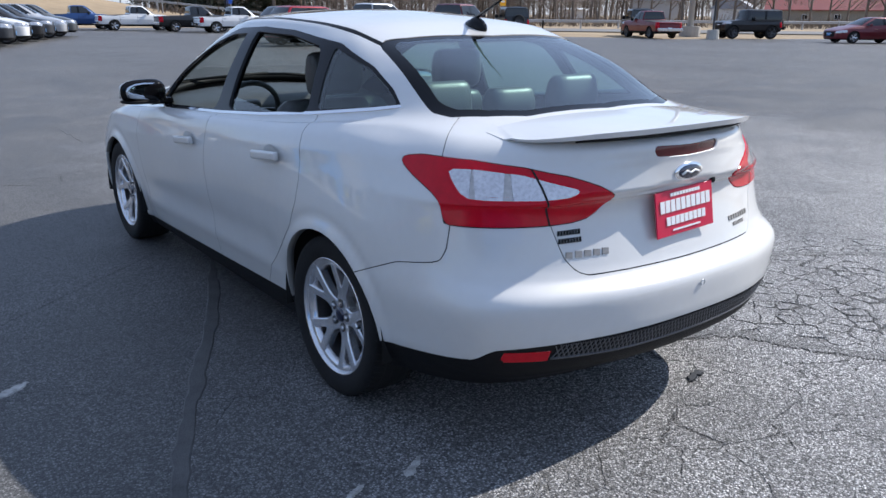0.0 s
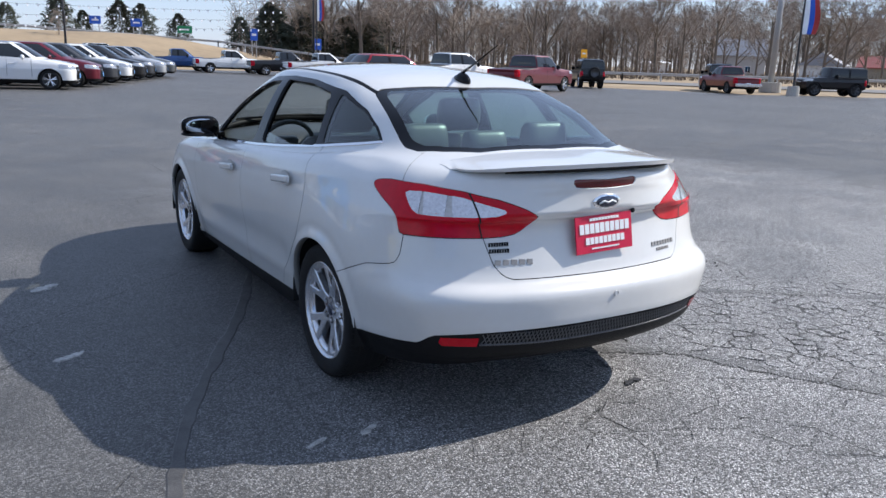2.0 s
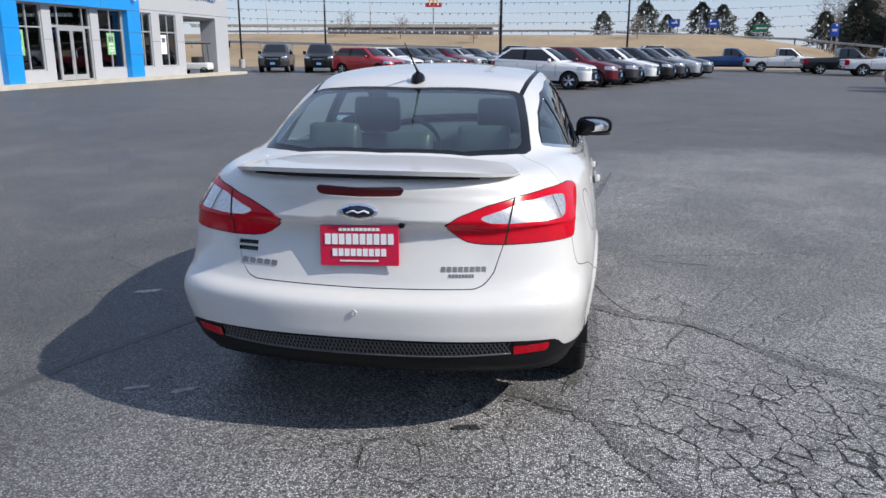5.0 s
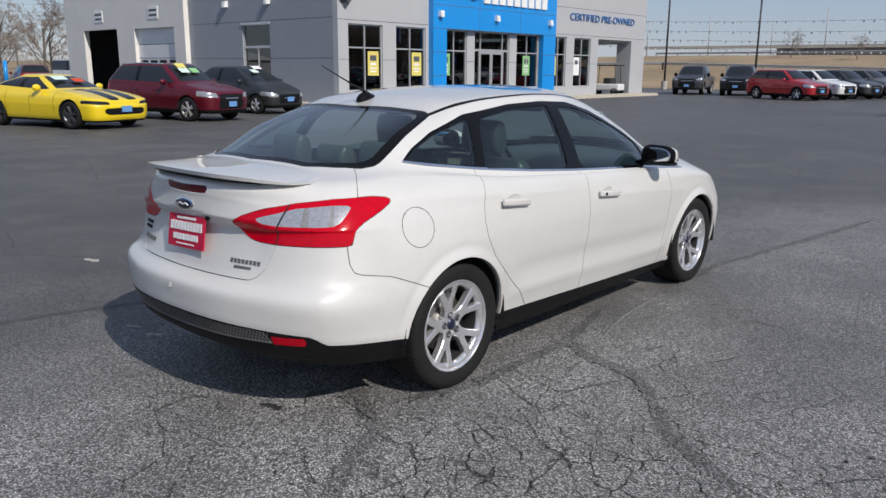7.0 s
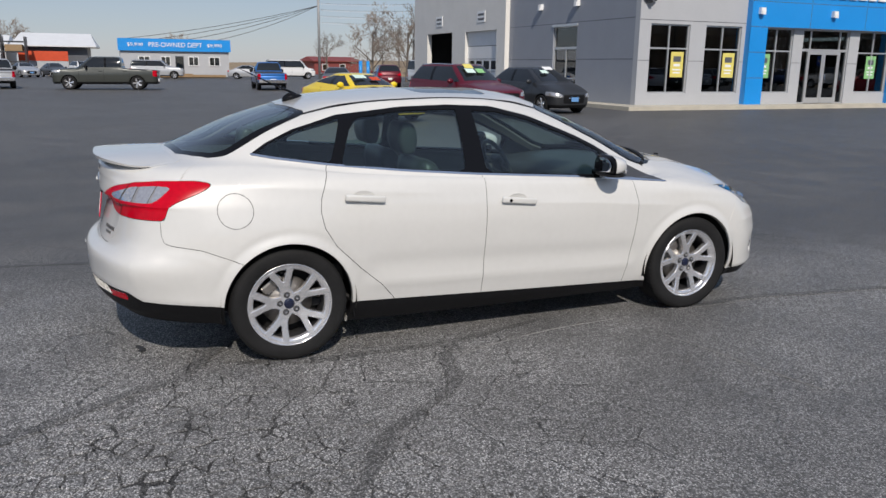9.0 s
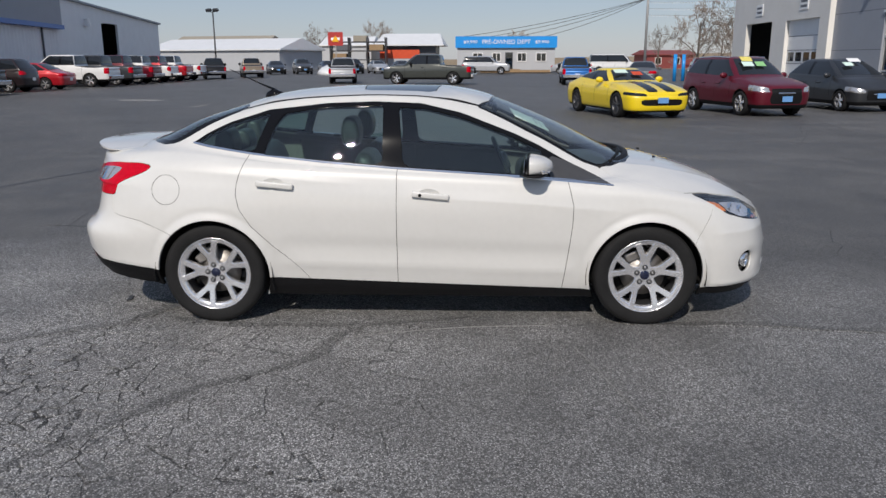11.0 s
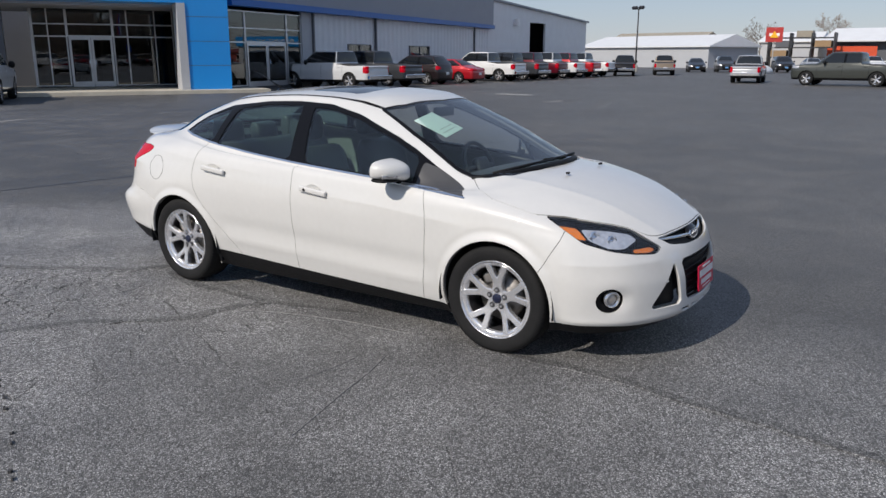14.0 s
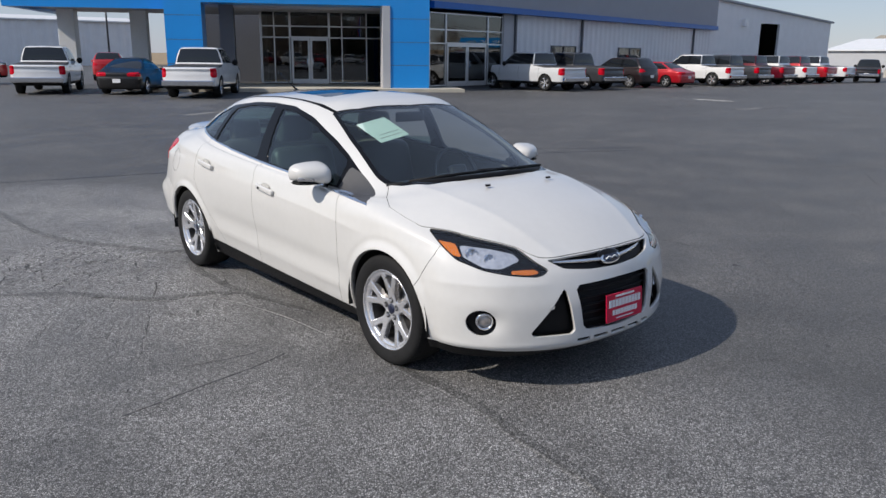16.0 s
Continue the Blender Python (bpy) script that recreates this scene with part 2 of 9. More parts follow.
def smooth_rows(rows, su, sv):
    """rows x columns x 3 control points of the right half: a fine grid. Columns run from the nose round the side to the tail."""
    C = np.array(rows, float)
    flip = np.array([-1, 1, 1])
    first, last = C[:, 1:2] * flip, C[:, -2:-1] * flip
    C = np.concatenate([first, C, last], axis=1)
    cols = [spline(C[:, j - 1], C[:, j], C[:, j + 1], C[:, j + 2], k / sv) for j in range(1, C.shape[1] - 2) for k in range(sv)] + [C[:, -2]]
    G = np.stack(cols, axis=1)
    low, top = 2 * G[:1] - G[1:2], G[-2:-1] * flip
    G = np.concatenate([low, G, top], axis=0)
    out = [spline(G[i - 1], G[i], G[i + 1], G[i + 2], k / su) for i in range(1, G.shape[0] - 2) for k in range(su)] + [G[-2]]
    G = np.stack(out, axis=0)
    G[:, 0, 0] = G[:, -1, 0] = 0
    G[-1, :, 0] = 0
    return G


class Skin:
    """A sheet of polygons with smooth normals that can be cut along lines f = 0."""

    def __init__(self, G):
        nr, nc = G.shape[:2]
        du, dv = np.gradient(G, axis=0), np.gradient(G, axis=1)
        du[:, 0, 0] *= 1
        N = np.cross(dv, du)
        ln = np.linalg.norm(N, axis=2, keepdims=True)
        N = N / np.maximum(ln, 1e-9)
        bad = ln[:, :, 0] < 1e-8
        N[bad] = (0, 0, 1)
        N[:, 0, 0] = N[:, -1, 0] = 0
        N[-1] = N[-2] * np.array([0, 1, 1])
        N /= np.maximum(np.linalg.norm(N, axis=2, keepdims=True), 1e-9)
        if N[nr // 3, nc // 2, 0] < 0:
            N = -N
        self.V = [tuple(p) for p in G.reshape(-1, 3)]
        self.N = [tuple(p) for p in N.reshape(-1, 3)]
        self.F = []
        for i in range(nr - 1):
            for j in range(nc - 1):
                q = [i * nc + j, i * nc + j + 1, (i + 1) * nc + j + 1, (i + 1) * nc + j]
                self.F.append(tuple(q))
        # faces look outwards
        a, b, c = (np.array(self.V[self.F[(nr // 3) * (nc - 1) + nc // 2][k]]) for k in (0, 1, 2))
        if np.cross(b - a, c - a)[0] < 0:
            self.F = [f[::-1] for f in self.F]

    def cut(self, faces, f):
        """The faces with f < 0, and the rest."""
        val = list(f(np.array(self.V)))
        cache, inn, out = {}, [], []

        def mid(i, j):
            k = (min(i, j), max(i, j))
            if k not in cache:
                t = val[i] / (val[i] - val[j])
                a, b = np.array(self.V[i]), np.array(self.V[j])
                n = np.array(self.N[i]) * (1 - t) + np.array(self.N[j]) * t
                self.V.append(tuple(a + (b - a) * t))
                self.N.append(tuple(n / max(np.linalg.norm(n), 1e-9)))
                val.append(0.0)
                cache[k] = len(self.V) - 1
            return cache[k]

        for q in faces:
            v = [val[i] for i in q]
            if max(v) <= 0:
                inn.append(q)
            elif min(v) >= 0:
                out.append(q)
            else:
                A, B = [], []
                for k, i in enumerate(q):
                    j = q[(k + 1) % len(q)]
                    if val[i] <= 0:
                        A.append(i)
                    if val[i] >= 0:
                        B.append(i)
                    if val[i] * val[j] < 0:
                        m = mid(i, j)
                        A.append(m)
                        B.append(m)
                if len(A) > 2:
                    inn.append(tuple(A))
                if len(B) > 2:
                    out.append(tuple(B))
        return inn, out

    def seam(self, faces, f, w=0.0017):
        """Inside, the gap's strip, and the rest."""
        low, rest = self.cut(faces, lambda P: f(P) + w)
        strip, rest = self.cut(rest, lambda P: f(P) - w)
        return low, strip, rest

    def get(self, faces, sides="both", off=0.0, back=False):
        """Vertices, faces, normals of some faces, on the right (+x), the left or both sides, moved off along the normal."""
        use = sorted({i for q in faces for i in q})
        at = {i: k for k, i in enumerate(use)}
        V = np.array([self.V[i] for i in use])
        N = np.array([self.N[i] for i in use])
        V = V + N * off
        Fs = [tuple(at[i] for i in q) for q in faces]
        if back:
            N, Fs = -N, [q[::-1] for q in Fs]
        flip = np.array([-1, 1, 1])
        if sides == "right":
            return V, Fs, N
        mirrored = [q[::-1] for q in Fs]
        if sides == "left":
            return V * flip, mirrored, N * flip
        return np.concatenate([V, V * flip]), Fs + [tuple(i + len(V) for i in q) for q in mirrored], np.concatenate([N, N * flip])

    def mesh(self, name, faces, material, sides="both", off=0.0, back=False):
        V, Fs, N = self.get(faces, sides, off, back)
        return mesh(name, V, Fs, material, N)

    def solid(self, name, faces, material, sides="both", thick=0.02, lining=None, off=0.0):
        """A sheet with thickness: its outer face, an inner face and a rim."""
        V, Fs, N = self.get(faces, sides, off)
        Vi = V - N * thick
        n = len(V)
        count = {}
        for q in Fs:
            for k, i in enumerate(q):
                j = q[(k + 1) % len(q)]
                count[(i, j)] = count.get((i, j), 0) + 1
        rim = [(j, i, i + n, j + n) for (i, j) in count if (j, i) not in count and not (abs(V[i][0]) < 1e-5 and abs(V[j][0]) < 1e-5)]
        fs = Fs + [tuple(i + n for i in q[::-1]) for q in Fs] + rim
        me = mesh(name, np.concatenate([V, Vi]), fs, [material] if lining is None else [material, lining])
        me.shade_smooth()
        loops = []
        for k, q in enumerate(fs):
            for i in q:
                loops.append(N[i] if k < len(Fs) else (-N[i - n] if k < 2 * len(Fs) else (0, 0, 0)))
        me.normals_split_custom_set([tuple(map(float, x)) for x in loops])
        if lining is not None:
            for k, p in enumerate(me.polygons):
                p.material_index = 0 if k < len(Fs) else 1
        return me


def poly(pts, ax=(1, 2)):
    """Signed distance to a closed outline in two axes (or of two given functions): below zero inside."""
    A = np.array(pts, float)
    B = np.roll(A, -1, axis=0)

    def f(P):
        Q = np.stack([ax[0](P), ax[1](P)], axis=1) if callable(ax[0]) else P[:, ax]
        d = np.full(len(Q), 1e9)
        ins = np.zeros(len(Q), bool)
        for a, b in zip(A, B):
            e, w = b - a, Q - a
            t = np.clip((w @ e) / max(e @ e, 1e-12), 0, 1)
            d = np.minimum(d, np.hypot(*(w - t[:, None] * e).T))
            c = (a[1] > Q[:, 1]) != (b[1] > Q[:, 1])
            den = b[1] - a[1] if abs(b[1] - a[1]) > 1e-12 else 1e-12
            ins ^= c & (Q[:, 0] < (b[0] - a[0]) * (Q[:, 1] - a[1]) / den + a[0])
        return np.where(ins, -d, d)

    return f


def disc(y, z, r):
    return lambda P: np.hypot(P[:, 1] - y, P[:, 2] - z) - r


def rounded(pts, times=2, k=None):
    """A closed outline with its corners cut to curves."""
    k = k or (0.2 if times > 1 else 0.09)
    for _ in range(times):
        out = []
        for a, b in zip(pts, pts[1:] + pts[:1]):
            out += [((1 - k) * a[0] + k * b[0], (1 - k) * a[1] + k * b[1]), (k * a[0] + (1 - k) * b[0], k * a[1] + (1 - k) * b[1])]
        pts = out
    return pts


# ---------------------------------------------------------------- ground
def smoothstep(a, b, x):
    t = min(max((x - a) / (b - a), 0), 1)
    return t * t * (3 - 2 * t)


def land(x, y):
    """The height of the land: flat, with a highway bank in the north and a low rise in the west."""
    bearing = math.degrees(math.atan2(y, x))
    far = y * 0.97 - x * 0.12
    h = 3.7 * smoothstep(66, 108, far) * smoothstep(66, 82, bearing if bearing > 0 else bearing + 360) * (1 if y > 0 else 0) * smoothstep(205, 150, abs(bearing))
    return h - 0.03 + (0.5 * noise.noise((x * 0.02, y * 0.02, 3)) if math.hypot(x, y) > 75 else 0) * smoothstep(75, 110, math.hypot(x, y))


def ground_sheet():
    ring = [0, 40, 60, 66, 72, 78, 84, 90, 96, 102, 108, 116, 126, 140, 160, 200, 280, 450, 800, 1500, 3000]
    vs, fs, n = [], [], 144
    for r in ring[1:]:
        for k in range(n):
            w = 2 * math.pi * k / n
            x, y = r * math.cos(w), r * math.sin(w)
            vs.append((x, y, land(x, y) if r < 1000 else 0.0))
    vs.append((0, 0, -0.03))
    for i in range(len(ring) - 2):
        for k in range(n):
            q = (k + 1) % n
            fs.append((i * n + k, (i + 1) * n + k, (i + 1) * n + q, i * n + q))
    fs += [(len(vs) - 1, k, (k + 1) % n) for k in range(n)]
    m = mat("dry_grass", (0.29, 0.215, 0.13), 0.95, 0, 0.28, 0.12, 0.5, 8)
    ob = hang("ground", mesh("ground", vs, fs, m, smooth=True))
    tagged(ob, "dry tan winter grass reaching to the horizon", "ground", kind="structure")


def asphalt_mat(name, dark_bed, tone_=1.0):
    """Worn sealed asphalt: dark binder, pale stone grains, stains, single cracks; foreground brightness is put into the
    colour; the flag darkens the bed of the broken patch.
    """
    m = bpy.data.materials.new(name)
    m.use_nodes = True
    n, ln = m.node_tree.nodes, m.node_tree.links
    b = n["Principled BSDF"]
    co = n.new("ShaderNodeTexCoord")

    def tex(kind, scale, detail=4, rough=0.6):
        t = n.new("ShaderNodeTex" + kind)
        t.inputs["Scale"].default_value = scale
        if kind == "Noise":
            t.inputs["Detail"].default_value = detail
            t.inputs["Roughness"].default_value = rough
        ln.new(co.outputs["Object"], t.inputs["Vector"])
        return t

    def rng(src, a, b_, c, d):
        r = n.new("ShaderNodeMapRange")
        ln.new(src, r.inputs["Value"])
        for k, v in zip(("From Min", "From Max", "To Min", "To Max"), (a, b_, c, d)):
            r.inputs[k].default_value = v
        return r.outputs["Result"]

    def op(kind, x, y):
        o = n.new("ShaderNodeMath")
        o.operation = kind
        for k, v in enumerate((x, y)):
            if isinstance(v, (int, float)):
                o.inputs[k].default_value = v
            else:
                ln.new(v, o.inputs[k])
        return o.outputs[0]

    def mixv(a, b_, f):
        return op("ADD", op("MULTIPLY", a, op("SUBTRACT", 1.0, f)), op("MULTIPLY", b_, f))

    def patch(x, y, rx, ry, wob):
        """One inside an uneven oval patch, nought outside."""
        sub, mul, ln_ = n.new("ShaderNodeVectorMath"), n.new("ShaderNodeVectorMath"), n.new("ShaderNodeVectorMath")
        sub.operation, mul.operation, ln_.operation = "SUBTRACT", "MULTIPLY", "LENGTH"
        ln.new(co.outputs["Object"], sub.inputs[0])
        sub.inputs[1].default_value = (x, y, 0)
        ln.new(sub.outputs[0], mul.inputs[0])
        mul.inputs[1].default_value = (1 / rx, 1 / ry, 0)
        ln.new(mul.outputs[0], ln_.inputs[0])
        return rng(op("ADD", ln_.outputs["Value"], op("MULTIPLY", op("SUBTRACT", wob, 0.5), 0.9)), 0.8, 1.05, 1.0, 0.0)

    big, mid, grain = tex("Noise", 0.16, 4), tex("Noise", 1.1, 6, 0.65), tex("Noise", 260, 3, 0.6)
    stone = tex("Voronoi", 128)
    # stones: each its own grey, dark binder between them
    sep = n.new("ShaderNodeSeparateColor")
    ln.new(stone.outputs["Color"], sep.inputs[0])
    tone = op("POWER", sep.outputs[0], 1.25)
    shade = mixv(0.075, 0.92, op("MULTIPLY", tone, rng(stone.outputs["Distance"], 0.25, 0.62, 1.0, 0.25)))
    sealed = rng(mid.outputs["Fac"], 0.42, 0.62, 0.0, 1.0)
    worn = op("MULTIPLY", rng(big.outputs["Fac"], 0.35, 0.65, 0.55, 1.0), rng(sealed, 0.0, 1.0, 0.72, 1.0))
    # two pale ovals by the camera path: foreground brightness put into the colour
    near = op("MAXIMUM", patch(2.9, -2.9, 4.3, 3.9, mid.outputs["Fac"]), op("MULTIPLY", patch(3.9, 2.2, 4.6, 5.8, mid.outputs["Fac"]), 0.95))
    # random wear times those ovals; ground outside, the car's shadow side too, stays darker
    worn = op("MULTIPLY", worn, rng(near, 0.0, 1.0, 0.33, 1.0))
    col = mixv(0.052, shade, worn)
    col = op("MULTIPLY", col, op("MULTIPLY", rng(grain.outputs["Fac"], 0.3, 0.7, 0.75, 1.25), rng(mid.outputs["Fac"], 0.3, 0.7, 0.86, 1.16)))
    # single pale stones that stand out
    chip = tex("Voronoi", 62)
    sep2 = n.new("ShaderNodeSeparateColor")
    ln.new(chip.outputs["Color"], sep2.inputs[0])
    lone = op("MULTIPLY", rng(sep2.outputs[1], 0.86, 0.93, 0.0, 1.0), rng(chip.outputs["Distance"], 0.18, 0.42, 1.0, 0.0))
    col = op("ADD", col, op("MULTIPLY", lone, rng(mid.outputs["Fac"], 0.35, 0.6, 0.03, 0.12)))
    # pale scuffs, dark oil drips
    dust = tex("Noise", 4.5, 8, 0.7)
    col = op("ADD", col, rng(dust.outputs["Fac"], 0.68, 0.82, 0.0, 0.12))
    drip = tex("Noise", 3.1, 3, 0.5)
    col = op("MULTIPLY", col, rng(drip.outputs["Fac"], 0.735, 0.76, 1.0, 0.35))
    # cracks: a net in the broken patch, single long ones elsewhere
    warp = n.new("ShaderNodeVectorMath")
    warp.operation = "MULTIPLY_ADD"
    wn_ = tex("Noise", 5.0, 5, 0.6)
    ln.new(wn_.outputs["Color"], warp.inputs[0])
    warp.inputs[1].default_value = (0.09, 0.09, 0)
    ln.new(co.outputs["Object"], warp.inputs[2])

    def crack(scale, width):
        v = n.new("ShaderNodeTexVoronoi")
        v.feature = "DISTANCE_TO_EDGE"
        v.inputs["Scale"].default_value = scale
        ln.new(warp.outputs[0], v.inputs["Vector"])
        return rng(v.outputs["Distance"], width * 0.6, width, 1.0, 0.0)

    edge = patch(1.6, -1.7, 2.2, 1.9, wn_.outputs["Fac"])
    some = op("MULTIPLY", op("MULTIPLY", crack(3.2, 0.012), edge), rng(dust.outputs["Fac"], 0.46, 0.56, 0.0, 0.8))
    long_ = op("MULTIPLY", crack(0.42, 0.0018), rng(mid.outputs["Fac"], 0.47, 0.58, 0.0, 0.8))
    cr = op("MINIMUM", op("ADD", some, long_), 1.0)
    col = op("MULTIPLY", col, rng(cr, 0.0, 1.0, 1.0, 0.42))
    # the sheet under the broken pieces is darkened in an oval
    if dark_bed:
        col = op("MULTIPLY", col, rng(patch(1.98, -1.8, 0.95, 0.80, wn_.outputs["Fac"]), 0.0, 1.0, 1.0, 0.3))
    rgb = n.new("ShaderNodeCombineColor")
    for k, s in enumerate((1.0, 0.985, 0.97)):
        ln.new(op("MULTIPLY", col, s * tone_), rgb.inputs[k])
    ln.new(rgb.outputs[0], b.inputs["Base Color"])
    ln.new(rng(mid.outputs["Fac"], 0.3, 0.7, 0.44, 0.62), b.inputs["Roughness"])
    b.inputs["Specular IOR Level"].default_value = 0.24
    bu = n.new("ShaderNodeBump")
    bu.inputs["Strength"].default_value, bu.inputs["Distance"].default_value = 1.0, 0.0085
    relief = op("ADD", op("MULTIPLY", op("MULTIPLY", stone.outputs["Distance"], -0.9), worn), op("MULTIPLY", grain.outputs["Fac"], 0.4))
    ln.new(op("SUBTRACT", relief, op("MULTIPLY", cr, 3.2)), bu.inputs["Height"])
    ln.new(bu.outputs[0], b.inputs["Normal"])
    return m


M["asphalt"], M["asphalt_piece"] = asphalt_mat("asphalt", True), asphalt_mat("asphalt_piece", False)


def paved():
    """The lot's paved sheet, and the road past it."""
    edge = [(62, 21), (40, 27.5), (27, 52), (24, 65), (-34, 63), (-62, 52), (-130, 30), (-130, -97), (70, -97), (70, 10)]
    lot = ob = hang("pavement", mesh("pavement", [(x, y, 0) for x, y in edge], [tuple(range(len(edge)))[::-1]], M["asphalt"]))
    tagged(ob, "worn dark grey asphalt car lot with cracks", "asphalt lot", kind="structure")
    if ob.data.polygons[0].normal.z < 0:
        ob.data.flip_normals()
    road = mat("road_grey", (0.16, 0.155, 0.15), 0.9, 0, 0.12, 0.4, 0.2, 40)
    a, d = Vector((30, 72, 0)), Vector((0.72, -0.69, 0)).normalized()
    s = Vector((d.y, -d.x, 0)) * 7
    vs = [a - d * 25 - s, a + d * 260 - s, a + d * 260 + s, a - d * 25 + s]
    ob = hang("road", mesh("road", [(v.x, v.y, 0.05) for v in vs], [(0, 1, 2, 3)], road))
    if ob.data.polygons[0].normal.z < 0:
        ob.data.flip_normals()
    tagged(ob, "pale grey two-lane road beyond the lot", "road", kind="structure")
    return lot


def ribbon(points, width, seed, lift=0.0015):
    """An uneven low strip with sloping edges along points on the ground."""
    P = np.array(points, float)
    P = np.concatenate([[2 * P[0] - P[1]], P, [2 * P[-1] - P[-2]]])
    line = [spline(P[i - 1], P[i], P[i + 1], P[i + 2], k / 20) for i in range(1, len(P) - 2) for k in range(20)] + [P[-2]]
    vs = []
    lift = lift + 0.0001 * seed
    for k, p in enumerate(line):
        a, b = line[max(k - 1, 0)], line[min(k + 1, len(line) - 1)]
        d = (b - a) / max(np.hypot(*(b - a)), 1e-6)
        w = width * (0.75 + 0.5 * (noise.noise((k * 0.13, seed, 0)) + 0.5)) * (1 + 0.35 * noise.noise((k * 0.9, seed, 4))) * min(1, 0.15 + k / 9, 0.15 + (len(line) - 1 - k) / 9)
        o = 0.2 * width * noise.noise((k * 0.33, seed, 9))
        for side, z in ((w / 2 + o, 0.0003), (0.8 * w / 2 + o, lift), (o - 0.8 * w / 2, lift), (o - w / 2, 0.0003)):
            vs.append((p[0] - d[1] * side, p[1] + d[0] * side, z))
    fs = [(4 * k + j + 1, 4 * k + j + 5, 4 * k + j + 4, 4 * k + j) for k in range(len(line) - 1) for j in range(3)]
    return vs, fs


def sealer():
    m = asphalt_mat("sealer", False, 0.66)
    dark = mat("tar_line", (0.03, 0.03, 0.031), 0.5, 0, 0.2, 6, 0.3, 90)
    dim = mat("old_sealer", (0.062, 0.060, 0.059), 0.6, 0, 0.4, 9, 0.6, 160, dist=0.003)
    pale = mat("pale_scuff", (0.36, 0.35, 0.33), 0.9, 0, 0.5, 30, 0.3, 120)
    faint = mat("faint_scuff", (0.19, 0.185, 0.18), 0.9, 0, 0.6, 25, 0.5, 120)
    lines = [
        ([(0.38, -1.52), (0.46, -1.63), (0.72, -1.80), (0.93, -1.93), (1.02, -2.15), (1.16, -2.37), (1.42, -2.83), (1.6, -3.6), (1.65, -5)], 0.085, m),
        ([(0.73, 0.30), (0.86, -0.2), (0.91, -0.5), (0.92, -0.8), (0.90, -1.27), (0.78, -1.66)], 0.075, m),
        ([(0.92, -0.38), (1.10, -0.52), (1.46, -0.63), (1.70, -0.89), (1.90, -1.13), (2.28, -1.37), (3.2, -2.0)], 0.08, m),
        ([(0.83, 1.2), (0.84, 1.5), (0.83, 2.03), (0.90, 2.41), (0.94, 2.84), (1.0, 3.2), (1.25, 5.0)], 0.075, m),
        ([(-0.6, 0.6), (-0.95, -0.3), (-1.27, -0.95), (-1.6, -1.7), (-1.85, -2.7), (-2.0, -4.0)], 0.06, dim),
        ([(3.5, -7.2), (0.0, -6.55), (-1.76, -6.24), (-5, -5.6), (-9.0, -4.05)], 0.06, dark),
        ([(-7.5, -5.45), (-8.2, -4.95), (-9.3, -4.25)], 0.10, dark),
        ([(1.40, -0.58), (1.12, -0.43), (0.93, 0.19), (0.88, 0.75)], 0.009, faint),
        ([(1.24, 0.85), (1.50, 0.92), (1.76, 0.97), (2.23, 1.08)], 0.008, faint),
        ([(1.36, 0.73), (1.56, 0.71), (1.76, 0.68)], 0.007, faint),
        # short pale marks on the ground left of the car
        ([(-1.95, -0.63), (-1.88, -0.60), (-1.80, -0.55)], 0.05, pale),
        ([(-1.96, 0.62), (-1.89, 0.68), (-1.80, 0.75)], 0.07, pale),
        ([(-0.97, -1.97), (-0.92, -1.94), (-0.86, -1.90)], 0.03, pale),
        ([(-1.20, -1.98), (-1.15, -1.95), (-1.10, -1.93)], 0.02, pale),
        ([(-3.05, -1.40), (-2.97, -1.37), (-2.88, -1.36)], 0.05, pale),
        ([(-5.2, -16.5), (-5.9, -16.9), (-6.6, -17.2)], 0.30, faint),
        ([(-26.2, -14.0), (-26.1, -13.0), (-26.0, -12.0)], 0.45, pale),
        ([(-22.9, -9.3), (-22.2, -9.2), (-21.5, -9.4)], 0.25, faint),
        ([(0.33, -2.10), (0.40, -2.07), (0.45, -2.08)], 0.03, dark),
    ]
    # a trail of dark drips
    rnd = random.Random(9)
    for k in range(15):
        t = (k + rnd.random()) / 15
        x, y = 2.45 + 0.68 * t + rnd.uniform(-0.04, 0.04), -1.05 + 1.5 * t + rnd.uniform(-0.05, 0.05)
        a, q = rnd.uniform(0.2, 1.2), rnd.uniform(0.006, 0.019)
        lines.append(([(x, y), (x + q * math.cos(a), y + q * math.sin(a)), (x + 2 * q * math.cos(a), y + 2 * q * math.sin(a))], rnd.uniform(0.008, 0.018), dim))
    for k, (p, w, mt) in enumerate(lines):
        nm, lb, ct = ("pale_scuff", "pale mark on the asphalt", "scuff") if mt in (pale, faint) else (("oil_drip", "dark oil drip on the asphalt", "stain") if k >= 18 else ("sealer_strip", "smooth crack sealer strip on the asphalt", "sealer"))
        tagged(hang(nm, mesh(nm, *ribbon(p, w, k * 3.7, 0.0058 if mt == m else 0.0015), mt)), lb, ct, kind="structure")


def clip_cell(ring, p, q):
    """What of a polygon lies nearer to p than to q."""
    m, d = (p + q) / 2, q - p
    out = []
    for a, b in zip(ring, ring[1:] + ring[:1]):
        fa, fb = (a - m) @ d, (b - m) @ d
        if fa <= 0:
            out.append(a)
        if fa * fb < 0:
            out.append(a + (b - a) * (fa / (fa - fb)))
    return out


